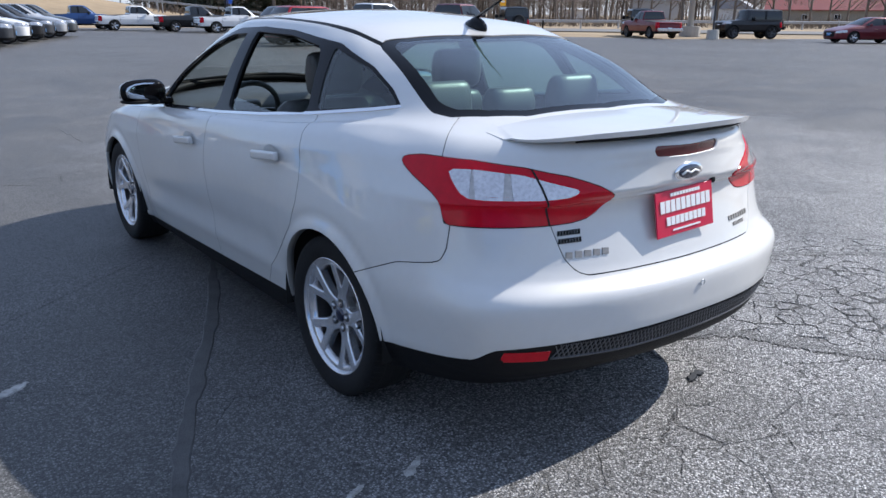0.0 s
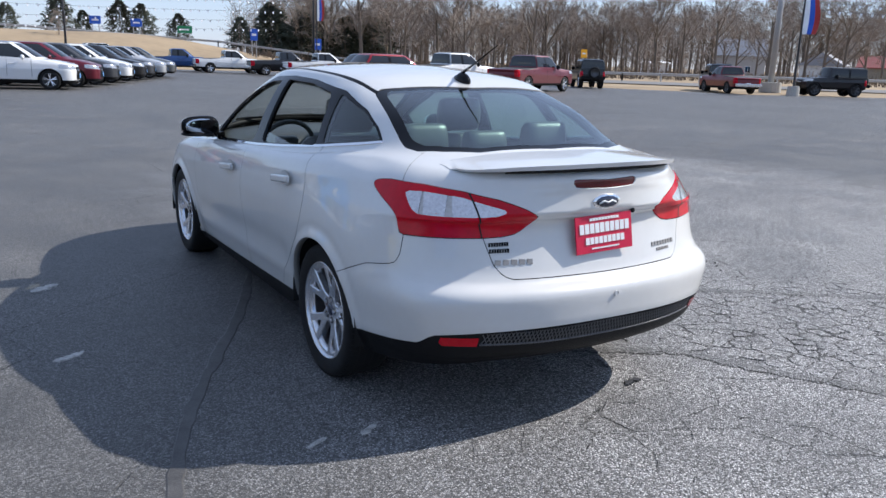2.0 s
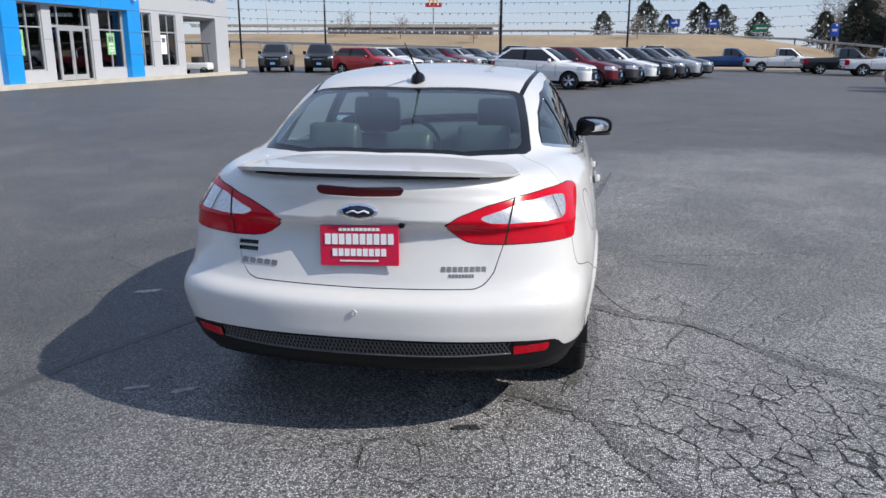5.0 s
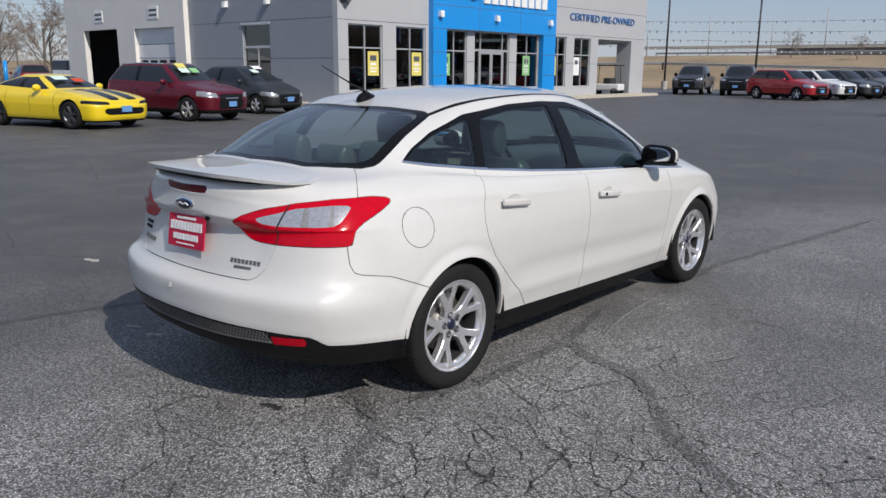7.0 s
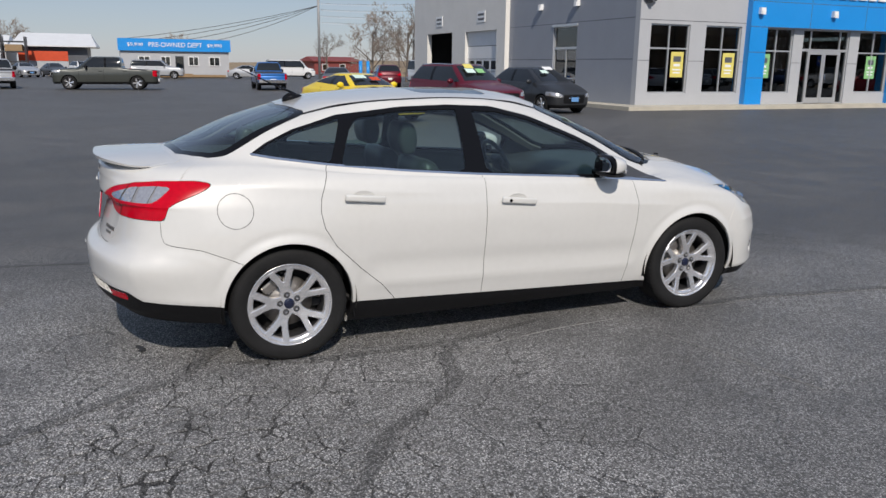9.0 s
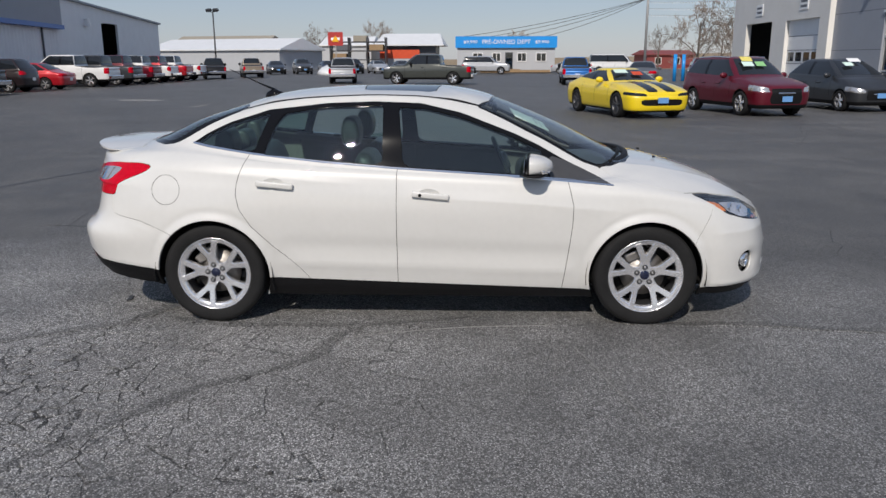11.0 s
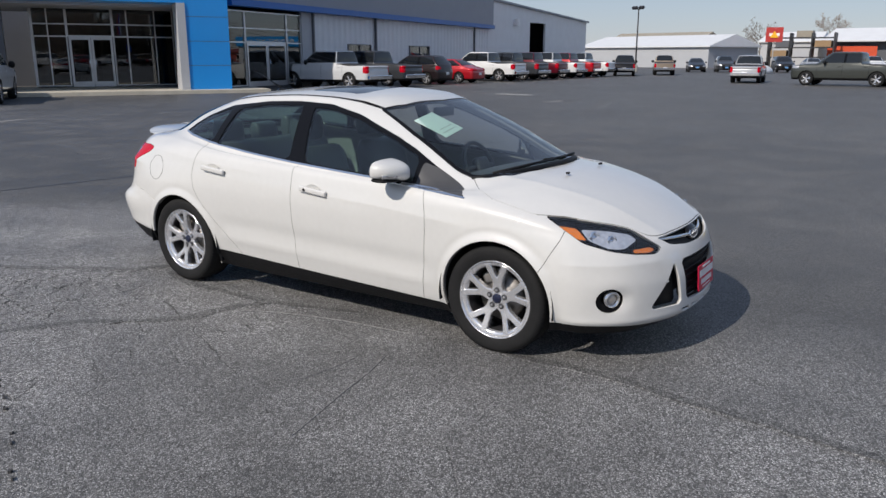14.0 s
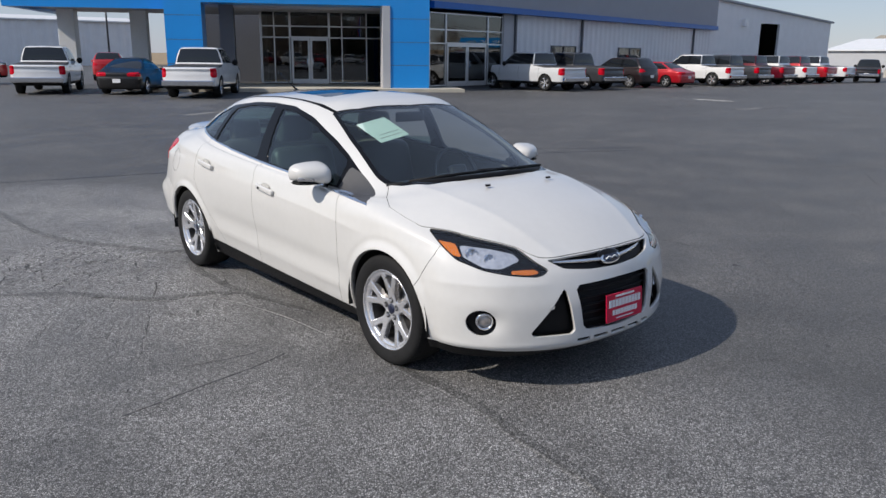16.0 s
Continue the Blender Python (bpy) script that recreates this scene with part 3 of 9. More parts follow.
def broken_patch(lot):
    """The crazed patch: pieces of the wearing course, proud of the bed, with open cracks between them."""
    rnd = random.Random(21)
    c0, rx, ry = np.array((2.02, -1.86)), 1.25, 1.0
    seeds, miss = [], 0
    while len(seeds) < 700 and miss < 900:
        p = c0 + np.array((rnd.uniform(-1.35, 1.35) * rx, rnd.uniform(-1.35, 1.35) * ry))
        if not seeds or min(np.hypot(*(p - q)) for q in seeds) > 0.058 + 0.05 * rnd.random():
            seeds.append(p)
            miss = 0
        else:
            miss += 1
    S = np.array(seeds)
    wob = lambda p: 0.22 * noise.noise((p[0] * 1.9, p[1] * 1.9, 5))
    # the strip of sealer bounds the patch
    inside = lambda p: min(1 - math.hypot((p[0] - c0[0]) / rx, (p[1] - c0[1]) / ry) + wob(p), 2.2 * (p[0] - 0.985 - 0.55 * max(0.0, -1.95 - p[1])))
    order = sorted(range(len(seeds)), key=lambda k: -inside(seeds[k]))[:298]
    for k in order:
        p = seeds[k]
        if inside(p) < 0.02:
            continue
        ring = [p + np.array(v) for v in ((-0.3, -0.3), (0.3, -0.3), (0.3, 0.3), (-0.3, 0.3))]
        for q in np.argsort(np.hypot(*(S - p).T))[1:22]:
            ring = clip_cell(ring, p, S[q])
        # uneven edges, shared with the neighbours
        fine = []
        for a, b in zip(ring, ring[1:] + ring[:1]):
            n = max(1, int(np.hypot(*(b - a)) / 0.024))
            fine += [a + (b - a) * i / n for i in range(n)]
        fine = [f + 0.022 * np.array((noise.noise((f[0] * 13, f[1] * 13, 1)), noise.noise((f[0] * 13, f[1] * 13, 8)))) for f in fine]
        c = np.mean(fine, axis=0)
        open_ = float(np.clip(inside(p) / 0.4, 0.25, 1))
        tilt = (rnd.uniform(-0.02, 0.02), rnd.uniform(-0.02, 0.02))
        top = lambda f: max(0.0012, 0.0009 + 0.0042 * np.clip(inside(f) / 0.16, 0, 1) + open_ * (tilt[0] * (f[0] - c[0]) + tilt[1] * (f[1] - c[1])))
        heart = 0.45 + 1.7 * smoothstep(-1.25, -1.75, p[1])
        gap = [0.0008 + 0.0095 * heart * open_ * max(0.0, 0.16 + noise.noise((f[0] * 6, f[1] * 6, 3))) for f in fine]
        vs = []
        for share, off, level in ((1.0, 0.0, 0.0), (1.0, 0.0006, 0.7), (1.5, 0.002, 1.0)):
            for f, g in zip(fine, gap):
                d = c - f
                q = f + d / max(np.hypot(*d), 1e-6) * (g * share + off)
                vs.append((q[0], q[1], top(q) * level))
        n = len(fine)
        vs.append((c[0], c[1], top(c)))
        fs = [(r * n + i, r * n + (i + 1) % n, (r + 1) * n + (i + 1) % n, (r + 1) * n + i) for r in range(2) for i in range(n)]
        fs += [(2 * n + i, 2 * n + (i + 1) % n, 3 * n) for i in range(n)]
        hang("asphalt_piece", mesh("asphalt_piece", vs, fs, M["asphalt_piece"]), lot)


ground_sheet()
LOT = paved()
sealer()


# ---------------------------------------------------------------- buildings
def slab(name, x0, x1, y0, y1, z0, z1, material, parent, label="", bevel=0.0):
    if bevel:
        bm = box_bm(x1 - x0, y1 - y0, z1 - z0, bevel, 1, ((x0 + x1) / 2, (y0 + y1) / 2, (z0 + z1) / 2))
        return part(name, bm, material, parent, label)
    return hang(name, mesh(name, *box_vf(x0, x1, y0, y1, z0, z1), material), parent, label)


def window_unit(parent, x0, x1, z0, z1, y, verticals, horizontals, frame_mat, name="window", fw=0.055, glass="shop"):
    """A glazed opening in a wall whose outside looks to -y: frame bars and a pane, local axes."""
    w = hang(name, mesh(name, *join(box_vf(x0, x0 + fw, y - 0.03, y + 0.08, z0, z1), box_vf(x1 - fw, x1, y - 0.03, y + 0.08, z0, z1), box_vf(x0 + fw, x1 - fw, y - 0.03, y + 0.08, z1 - fw, z1), box_vf(x0 + fw, x1 - fw, y - 0.03, y + 0.08, z0, z0 + fw)), frame_mat), parent, "slim metal window frame")
    for v in verticals:
        hang("mullion", mesh("mullion", *box_vf(v - 0.028, v + 0.028, y - 0.026, y + 0.07, z0 + fw, z1 - fw), frame_mat), w)
    for h in horizontals:
        hang("transom", mesh("transom", *box_vf(x0 + fw, x1 - fw, y - 0.022, y + 0.07, h - 0.03, h + 0.03), frame_mat), w)
    xs, zs = [x0 + fw, *verticals, x1 - fw], [z0 + fw, *horizontals, z1 - fw]
    for a, b in zip(xs, xs[1:]):
        for c, d in zip(zs, zs[1:]):
            p = hang("pane", mesh("pane", *box_vf(a, b, y + 0.02, y + 0.03, c, d), M[glass]), w, "dark reflecting pane")
    return w


M["sign_slate"] = mat("sign_slate", (0.05, 0.14, 0.34), 0.5, 0, 0.05, 3)
M["shop"] = glass_mat("shop", (0.34, 0.38, 0.38), gloss=0.11)


def glazed_doors(parent, x0, x1, z0, z1, y, frame_mat):
    d = hang("door", mesh("door", *box_vf(x0, x1, y - 0.02, y + 0.05, z1, z1 + 0.08), frame_mat), parent, "double glazed entrance door")
    m = (x0 + x1) / 2
    for a, b in ((x0, m - 0.01), (m + 0.01, x1)):
        f = 0.10
        vs = join(box_vf(a, a + f, y - 0.02, y + 0.03, z0, z1), box_vf(b - f, b, y - 0.02, y + 0.03, z0, z1), box_vf(a + f, b - f, y - 0.02, y + 0.03, z1 - f, z1), box_vf(a + f, b - f, y - 0.02, y + 0.03, z0, z0 + 0.24))
        leaf = hang("door_leaf", mesh("door_leaf", *vs, frame_mat), d, "aluminium door leaf")
        hang("pane", mesh("pane", *box_vf(a + f, b - f, y, y + 0.01, z0 + 0.24, z1 - f), M["shop"]), leaf)
        hx = b - f - 0.03 if a == x0 else a + f + 0.03
        hang("pull", mesh("pull", *tube([(hx, y - 0.06, z0 + 0.9), (hx, y - 0.08, z0 + 1.05), (hx, y - 0.06, z0 + 1.25)], 0.015, 6), M["chrome"]), leaf, "steel pull")
    return d


def poster(parent, x, z, w, h, y, material, label):
    p = hang("poster", mesh("poster", *box_vf(x - w / 2, x + w / 2, y - 0.006, y, z - h / 2, z + h / 2), material), parent, label)
    for k, (dz, hh, ww) in enumerate(((0.22, 0.22, 0.6), (-0.02, 0.1, 0.5), (-0.2, 0.06, 0.65), (-0.32, 0.06, 0.55))):
        hang("print_bar", mesh("print_bar", *box_vf(-ww * w / 2, ww * w / 2, y - 0.009, y - 0.007, -hh * h / 2, hh * h / 2), M["panel_dark"] if k == 0 else M["letter_white"]), p, "", Matrix.Translation((x, 0, z + dz * h)))


def wall_lamp(parent, m):
    v, f = join(box_vf(-0.12, 0.12, -0.16, 0, -0.12, 0.14), box_vf(-0.09, 0.09, -0.2, -0.16, -0.14, 0.02))
    hang("wall_lamp", mesh("wall_lamp", v, f, M["letter_white"]), parent, "white wall lamp", m)


def used_car_showroom():
    """The grey showroom with a blue arch. Local x runs along its front from the corner, y into the house."""
    h = thing("showroom", "grey panelled car showroom with a blue entrance arch", "building")
    h.matrix_basis = Matrix(((0, -1, 0, -21.2), (1, 0, 0, 17.1), (0, 0, 1, 0), (0, 0, 0, 1)))
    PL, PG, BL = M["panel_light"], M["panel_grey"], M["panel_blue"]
    top, dep = 6.4, 11.0
    open_x = [(0.55, 2.48), (3.28, 5.15), (6.27, 8.05), (8.62, 11.4), (12.01, 14.0), (15.2, 16.66), (17.47, 19.24)]
    wall = hang("front_wall", mesh("front_wall", *box_vf(0, 25.8, 0, 0.3, 3.32, top), PL), h, "light grey panel wall")
    edges = [0] + [v for o in open_x for v in o] + [20.07]
    for a, b in zip(edges[::2], edges[1::2]):
        slab("pier", a, b, 0, 0.3, 0.15, 3.32, PL, wall)
    for a, b in open_x:
        if (a, b) != (8.62, 11.4):
            slab("apron", a, b, 0.0, 0.3, 0.15, 0.62, PL, wall)
    for z in (3.46, 4.9):
        hang("panel_joint", mesh("panel_joint", *box_vf(0, 25.8, -0.003, 0.001, z - 0.012, z + 0.012), M["panel_dark"]), wall)
    for z in (1.9,):
        for a, b in zip(edges[::2], edges[1::2]):
            hang("panel_joint", mesh("panel_joint", *box_vf(a, b, -0.003, 0.001, z - 0.01, z + 0.01), M["panel_dark"]), wall)
    for a, b in open_x:
        if (a, b) == (8.62, 11.4):
            window_unit(h, a, b, 2.45, 3.32, 0.10, [9.15, 10.9], [], M["alu"])
            window_unit(h, a, 9.1, 0.15, 2.45, 0.10, [], [], M["alu"])
            window_unit(h, 10.95, b, 0.15, 2.45, 0.10, [], [], M["alu"])
            glazed_doors(h, 9.1, 10.95, 0.17, 2.37, 0.10, M["alu"])
        else:
            window_unit(h, a, b, 0.62, 3.32, 0.10, [(a + b) / 2], [2.38], M["alu"])
    for x, mt in ((2.0, "poster_yellow"), (4.65, "poster_yellow"), (6.6, "poster_green"), (13.0, "poster_green"), (15.5, "poster_yellow"), (17.9, "letter_white")):
        poster(h, x, 1.75, 0.62, 1.0, 0.095, M[mt], "printed window poster")
    # blue arch, proud of the wall
    arch = hang("blue_arch", mesh("blue_arch", *box_vf(5.35, 15.15, -0.28, 0.0, 3.33, 7.2), BL), h, "bright blue panel arch")
    for a, b in ((5.35, 6.27), (14.0, 15.15)):
        slab("blue_pier", a, b, -0.28, 0.0, 0.15, 3.33, BL, arch)
        for z in (1.25, 2.3):
            hang("panel_joint", mesh("panel_joint", *box_vf(a, b, -0.283, -0.279, z - 0.01, z + 0.01), M["panel_dark"]), arch)
    for z in (3.33, 4.35):
        hang("panel_joint", mesh("panel_joint", *box_vf(5.35, 15.15, -0.283, -0.279, z - 0.01, z + 0.01), M["panel_dark"]), arch)
    for x in (8.62, 11.9):
        hang("panel_joint", mesh("panel_joint", *box_vf(x - 0.01, x + 0.01, -0.283, -0.279, 3.35, 7.2), M["panel_dark"]), arch)
    for i in range(9):
        hang("sign_letter", mesh("sign_letter", *box_vf(-0.23, 0.23, -0.36, -0.282, -0.26, 0.26), M["letter_white"]), arch, "white raised sign letter block", Matrix.Translation((9.1 + 0.60 * i, 0, 4.86)))
    bow = join(box_vf(-0.42, 0.42, -0.36, -0.282, -0.09, 0.09), box_vf(-0.16, 0.16, -0.36, -0.282, -0.17, 0.17))
    hang("sign_mark", mesh("sign_mark", *bow, M["gloss_black"]), arch, "dark raised emblem", Matrix.Translation((8.1, 0, 4.86)))
    words("CERTIFIED PRE-OWNED", 0.55, M["sign_slate"], "wall_sign", h, Matrix.Translation((20.55, -0.03, 4.42)) @ pose(0, 0, 0, 90, 0, 0), 0.03, 7.3, "blue lettered wall sign")
    bm = egg(16, 10)
    for v in bm.verts:
        v.co = Vector(v.co) * (0.24 + 0.12 * (noise.noise(v.co * 3) + 0.3))
    part("wreath", bm, M["panel_dark"], h, "dark wreath ornament", Matrix.Translation((0.35, -0.1, 4.35)))
    for x in (5.8, 9.9, 14.5):
        wall_lamp(h, Matrix.Translation((x, -0.28, 3.95)))
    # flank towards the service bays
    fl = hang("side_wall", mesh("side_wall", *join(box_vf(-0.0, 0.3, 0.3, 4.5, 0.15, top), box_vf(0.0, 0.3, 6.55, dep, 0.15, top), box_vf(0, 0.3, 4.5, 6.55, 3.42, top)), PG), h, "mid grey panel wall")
    for z in (1.95, 3.55):
        for a, b in ((0.3, 4.5), (6.55, dep)) if z < 3 else ((0.3, dep),):
            hang("panel_joint", mesh("panel_joint", *box_vf(-0.003, 0.001, a, b, z - 0.012, z + 0.012), M["panel_dark"]), fl)
    turn = Matrix(((0, 1, 0, 0), (-1, 0, 0, 0), (0, 0, 1, 0), (0, 0, 0, 1)))
    ent = hang("side_entry", mesh("side_entry", *box_vf(-6.6, -4.45, -0.05, 0.06, 3.4, 3.5), M["alu"]), h, "side window with door", turn)
    window_unit(ent, -6.55, -4.5, 2.45, 3.42, 0.1, [], [], M["alu"])
    window_unit(ent, -6.55, -4.5, 0.15, 2.45, 0.1, [-5.5], [1.1], M["alu"])
    for y in (3.0, 6.2):
        wall_lamp(h, turn @ Matrix.Translation((-y - 1.5, 0, 4.35)))
    # service bays, paler
    PP = M["panel_pale"]
    sv = hang("service_wall", mesh("service_wall", *box_vf(-0.25, 0.05, dep, 24.0, 3.55, 7.2), PP), h, "pale grey service bay wall")
    for a, b in ((dep, 12.0), (16.0, 17.9), (21.9, 24.0)):
        slab("bay_pier", -0.25, 0.05, a, b, 0, 3.55, PP, sv)
    slab("bay_lintel", -0.25, 0.05, 12.0, 16.0, 3.5, 3.55, PP, sv)
    slab("end_wall", -0.25, 25, 24.0, 24.2, 0, 7.2, PP, sv)
    slab("service_roof", -0.25, 25, dep - 0.2, 24.2, 7.2, 7.4, PP, sv)
    bd = hang("bay_door", mesh("bay_door", *box_vf(-0.05, 0.0, 12.0, 16.0, 0, 3.5), M["white_roof"]), h, "closed white sectional bay door")
    for z in (0.7, 1.35, 2.0, 2.7):
        hang("door_joint", mesh("door_joint", *box_vf(-0.056, -0.051, 12.0, 16.0, z - 0.015, z + 0.015), M["panel_dark"]), bd)
    for k in range(4):
        hang("door_light", mesh("door_light", *box_vf(-0.057, -0.052, 12.25 + k * 0.95, 12.95 + k * 0.95, 1.45, 1.9), M["pane"]), bd)
    for y in (13.9, 19.9):
        s = hang("bay_sign", mesh("bay_sign", *box_vf(-0.28, -0.25, y - 0.5, y + 0.5, 3.95, 4.55), M["letter_white"]), h, "small white bay sign")
        for z in (4.12, 4.36):
            hang("print_bar", mesh("print_bar", *box_vf(-0.285, -0.281, y - 0.38, y + 0.38, z - 0.06, z + 0.06), M["panel_dark"]), s)
    # inside: floor, back wall, ceiling, in a near-black that stands for unlit rooms
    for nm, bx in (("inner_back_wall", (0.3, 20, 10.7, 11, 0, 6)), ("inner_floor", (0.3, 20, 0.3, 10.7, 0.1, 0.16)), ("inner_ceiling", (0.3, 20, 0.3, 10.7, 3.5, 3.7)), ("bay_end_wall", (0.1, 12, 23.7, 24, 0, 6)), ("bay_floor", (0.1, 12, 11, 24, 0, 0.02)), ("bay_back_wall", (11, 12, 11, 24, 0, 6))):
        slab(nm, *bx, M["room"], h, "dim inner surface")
    hang("roof", mesh("roof", *box_vf(0, 25.8, 0.3, dep, top - 0.05, top), M["panel_dark"]), h)
    # drive-through at the far end
    hang("canopy_pier", mesh("canopy_pier", *join(box_vf(24.05, 25.8, 0.3, 1.0, 0.15, 3.3), box_vf(24.05, 25.8, 0, 0.3, 0.15, 3.32), box_vf(20.0, 25.8, 6.5, 6.8, 3.2, top), box_vf(24.6, 25.8, 6.0, 6.8, 0, 3.2), box_vf(20.0, 20.2, 0.3, dep, 0, 3.3), box_vf(20.2, 25.8, 0.3, 6.5, 3.2, 3.35)), PL), h, "grey drive-through canopy")
    # pavement kerb round the front
    k = hang("kerb", mesh("kerb", *join(box_vf(-1.1, 25.8, -1.15, 0.0, 0, 0.15), box_vf(-1.1, 0.0, 0.0, 11.0, 0, 0.15)), M["kerb"]), None, "", h.matrix_basis.copy())
    tagged(k, "pale concrete kerb round the showroom", "kerb", kind="structure")


def new_car_showroom():
    """The main showroom: a blue arch set across its corner, with a long wing and a canopy."""
    u, n = Vector((-0.866, 0.5, 0)), Vector((0.5, 0.866, 0))
    h = thing("main_showroom", "large dealership with blue corner arch and white metal wing", "building")
    h.matrix_basis = Matrix(((u.x, -n.x, 0, -10.1), (u.y, -n.y, 0, -30.6), (0, 0, 1, 0), (0, 0, 0, 1)))
    BL = M["panel_blue"]
    arch = hang("blue_arch", mesh("blue_arch", *box_vf(0.1, 11.95, 0, 1.6, 3.86, 8.0), BL), h, "bright blue panel arch")
    for a, b in ((0.1, 1.68), (10.1, 11.95)):
        slab("blue_pier", a, b, 0, 1.6, 0.15, 3.86, BL, arch)
        for z in (1.2, 2.25, 3.3):
            hang("panel_joint", mesh("panel_joint", *box_vf(a, b, -0.004, 0.0, z - 0.01, z + 0.01), M["panel_dark"]), arch)
    slab("pilaster", 9.75, 10.1, -0.05, 1.2, 0.15, 3.86, M["panel_light"], h, "pale grey pilaster")
    slab("dark_column", 2.3, 2.95, 1.4, 2.2, 0.15, 3.86, M["panel_dark"], h, "dark column")
    # recessed glass front
    F = M["alu"]
    window_unit(h, 3.99, 5.45, 0.2, 3.95, 5.0, [4.65], [2.5, 3.06], F, "glass_front")
    window_unit(h, 5.45, 7.45, 2.5, 3.95, 5.0, [], [3.06], F, "glass_front")
    window_unit(h, 7.45, 10.25, 0.2, 3.95, 5.0, [8.11, 9.39], [2.5, 3.06], F, "glass_front")
    glazed_doors(h, 5.5, 7.41, 0.17, 2.45, 5.0, F)
    side = hang("glass_side", mesh("glass_side", *box_vf(3.9, 4.0, 5.0, 12.0, 3.95, 4.3), M["panel_light"]), h, "glazed side front")
    t = Matrix(((0, 1, 0, 0), (-1, 0, 0, 0), (0, 0, 1, 0), (0, 0, 0, 1)))
    sd = hang("side_glazing", mesh("side_glazing", *box_vf(-12, -5, -0.02, 0.05, 3.95, 4.0), F), h, "", Matrix.Translation((3.95, 0, 0)) @ t)
    window_unit(sd, -12, -5, 0.2, 3.95, 0.0, [-10.5, -9.2, -7.8, -6.4], [1.6, 2.5, 3.06], F)
    hang("canopy", mesh("canopy", *join(box_vf(-6.5, 12.2, 1.6, 9.0, 3.75, 3.95)), M["panel_light"]), h, "pale canopy soffit")
    for x0, x1, y0, y1 in ((-6.5, 0.1, 1.2, 1.6), (-6.9, -6.5, 1.2, 9.0)):
        slab("canopy_fascia", x0, x1, y0, y1, 3.6, 5.4, BL, h, "blue canopy fascia")
    for x, y in ((-5.6, 6.3), (-2.2, 6.6), (-5.6, 2.2)):
        if y > 3:
            slab("canopy_column", x - 0.4, x + 0.4, y - 0.4, y + 0.4, 0, 3.75, M["white_roof"], h, "pale square canopy column", 0.02)
    # near-black surfaces again: the dimness indoors is put into the colour
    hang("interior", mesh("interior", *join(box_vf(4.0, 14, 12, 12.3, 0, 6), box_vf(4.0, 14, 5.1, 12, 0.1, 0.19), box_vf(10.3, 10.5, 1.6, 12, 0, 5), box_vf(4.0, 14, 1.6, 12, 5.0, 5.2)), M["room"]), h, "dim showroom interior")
    # dark wall added to close the view through the passage
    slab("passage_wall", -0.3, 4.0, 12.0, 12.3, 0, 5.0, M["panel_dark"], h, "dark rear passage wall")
    slab("desk", 6.0, 8.0, 8.5, 9.3, 0.19, 1.2, M["panel_light"], h, "reception desk")
    slab("head_panel", 3.9, 10.3, 4.95, 5.25, 3.95, 5.2, M["panel_dark"], h)
    kb = hang("kerb", mesh("kerb", *box_vf(-0.8, 13.5, -0.9, 5.4, 0, 0.15), M["kerb"]), None, "", h.matrix_basis.copy())
    tagged(kb, "pale concrete step before the main showroom", "kerb", kind="structure")
    # long wing
    a, b = Vector((-20.9, -25.2, 0)), Vector((-54.4, -30.9, 0))
    d = (b - a).normalized()
    q = Vector((-d.y, d.x, 0))
    if q.y > 0:
        q = -q
    w = thing("service_wing", "long white corrugated wing with grey fascia and blue strip", "building")
    w.matrix_basis = Matrix(((d.x, q.x, 0, a.x), (d.y, q.y, 0, a.y), (0, 0, 1, 0), (0, 0, 0, 1)))
    window_unit(w, 0.1, 1.35, 0.2, 3.7, 0.1, [], [2.25, 2.9], F, "glass_front")
    window_unit(w, 1.35, 4.75, 2.25, 3.7, 0.1, [], [2.9], F, "glass_front")
    window_unit(w, 4.75, 6.05, 0.2, 3.7, 0.1, [], [2.25, 2.9], F, "glass_front")
    glazed_doors(w, 1.45, 4.65, 0.17, 2.2, 0.1, F)
    slab("end_pier", 6.05, 7.0, 0.0, 0.3, 0, 3.9, M["panel_light"], w)
    # corrugated sheet with ribs
    xs = np.arange(7.0, 34.3, 0.15)
    vs, fs = [], []
    for k, x in enumerate(xs):
        y = 0.0 if k % 4 < 2 else 0.05
        vs += [(x, y, 0.0), (x, y, 3.95)]
    fs = [(2 * k, 2 * k + 2, 2 * k + 3, 2 * k + 1) for k in range(len(xs) - 1)]
    hang("corrugated_wall", mesh("corrugated_wall", vs, fs, M["white_steel"]), w, "white corrugated metal wall")
    hang("backing", mesh("backing", *join(box_vf(6.0, 34.3, 0.12, 0.3, 0, 7), box_vf(0, 34.3, 11.7, 12, 0, 7), box_vf(34.0, 34.3, 0.3, 12, 0, 7), box_vf(0, 6, 8, 8.2, 0, 7), box_vf(0, 6, 0.2, 8, 0, 0.18), box_vf(0, 34.3, 0.3, 12, 6.6, 6.8)), M["panel_dark"]), w)
    slab("fascia", -0.2, 34.4, -0.35, 0.1, 4.15, 7.0, M["panel_grey"], w, "ribbed grey metal fascia")
    slab("blue_strip", -0.2, 34.4, -0.5, 0.1, 3.85, 4.15, M["strip_blue"], w, "blue strip under the fascia")
    for x in (7.05, 14.1, 30.8):
        slab("downpipe", x - 0.06, x + 0.06, -0.12, 0.0, 0, 3.9, M["panel_dark"], w, "dark downpipe")
    for x0, x1 in ((10.7, 13.5), (18.9, 22.1)):
        window_unit(w, x0, x1, 0.9, 2.3, -0.03, [(x0 + x1) / 2], [], M["panel_dark"], "wing_window")
    # rear shed
    a2, b2 = Vector((-54.4, -30.9, 0)), Vector((-81.3, -33.6, 0))
    d = (b2 - a2).normalized()
    q = Vector((-d.y, d.x, 0))
    if q.y > 0:
        q = -q
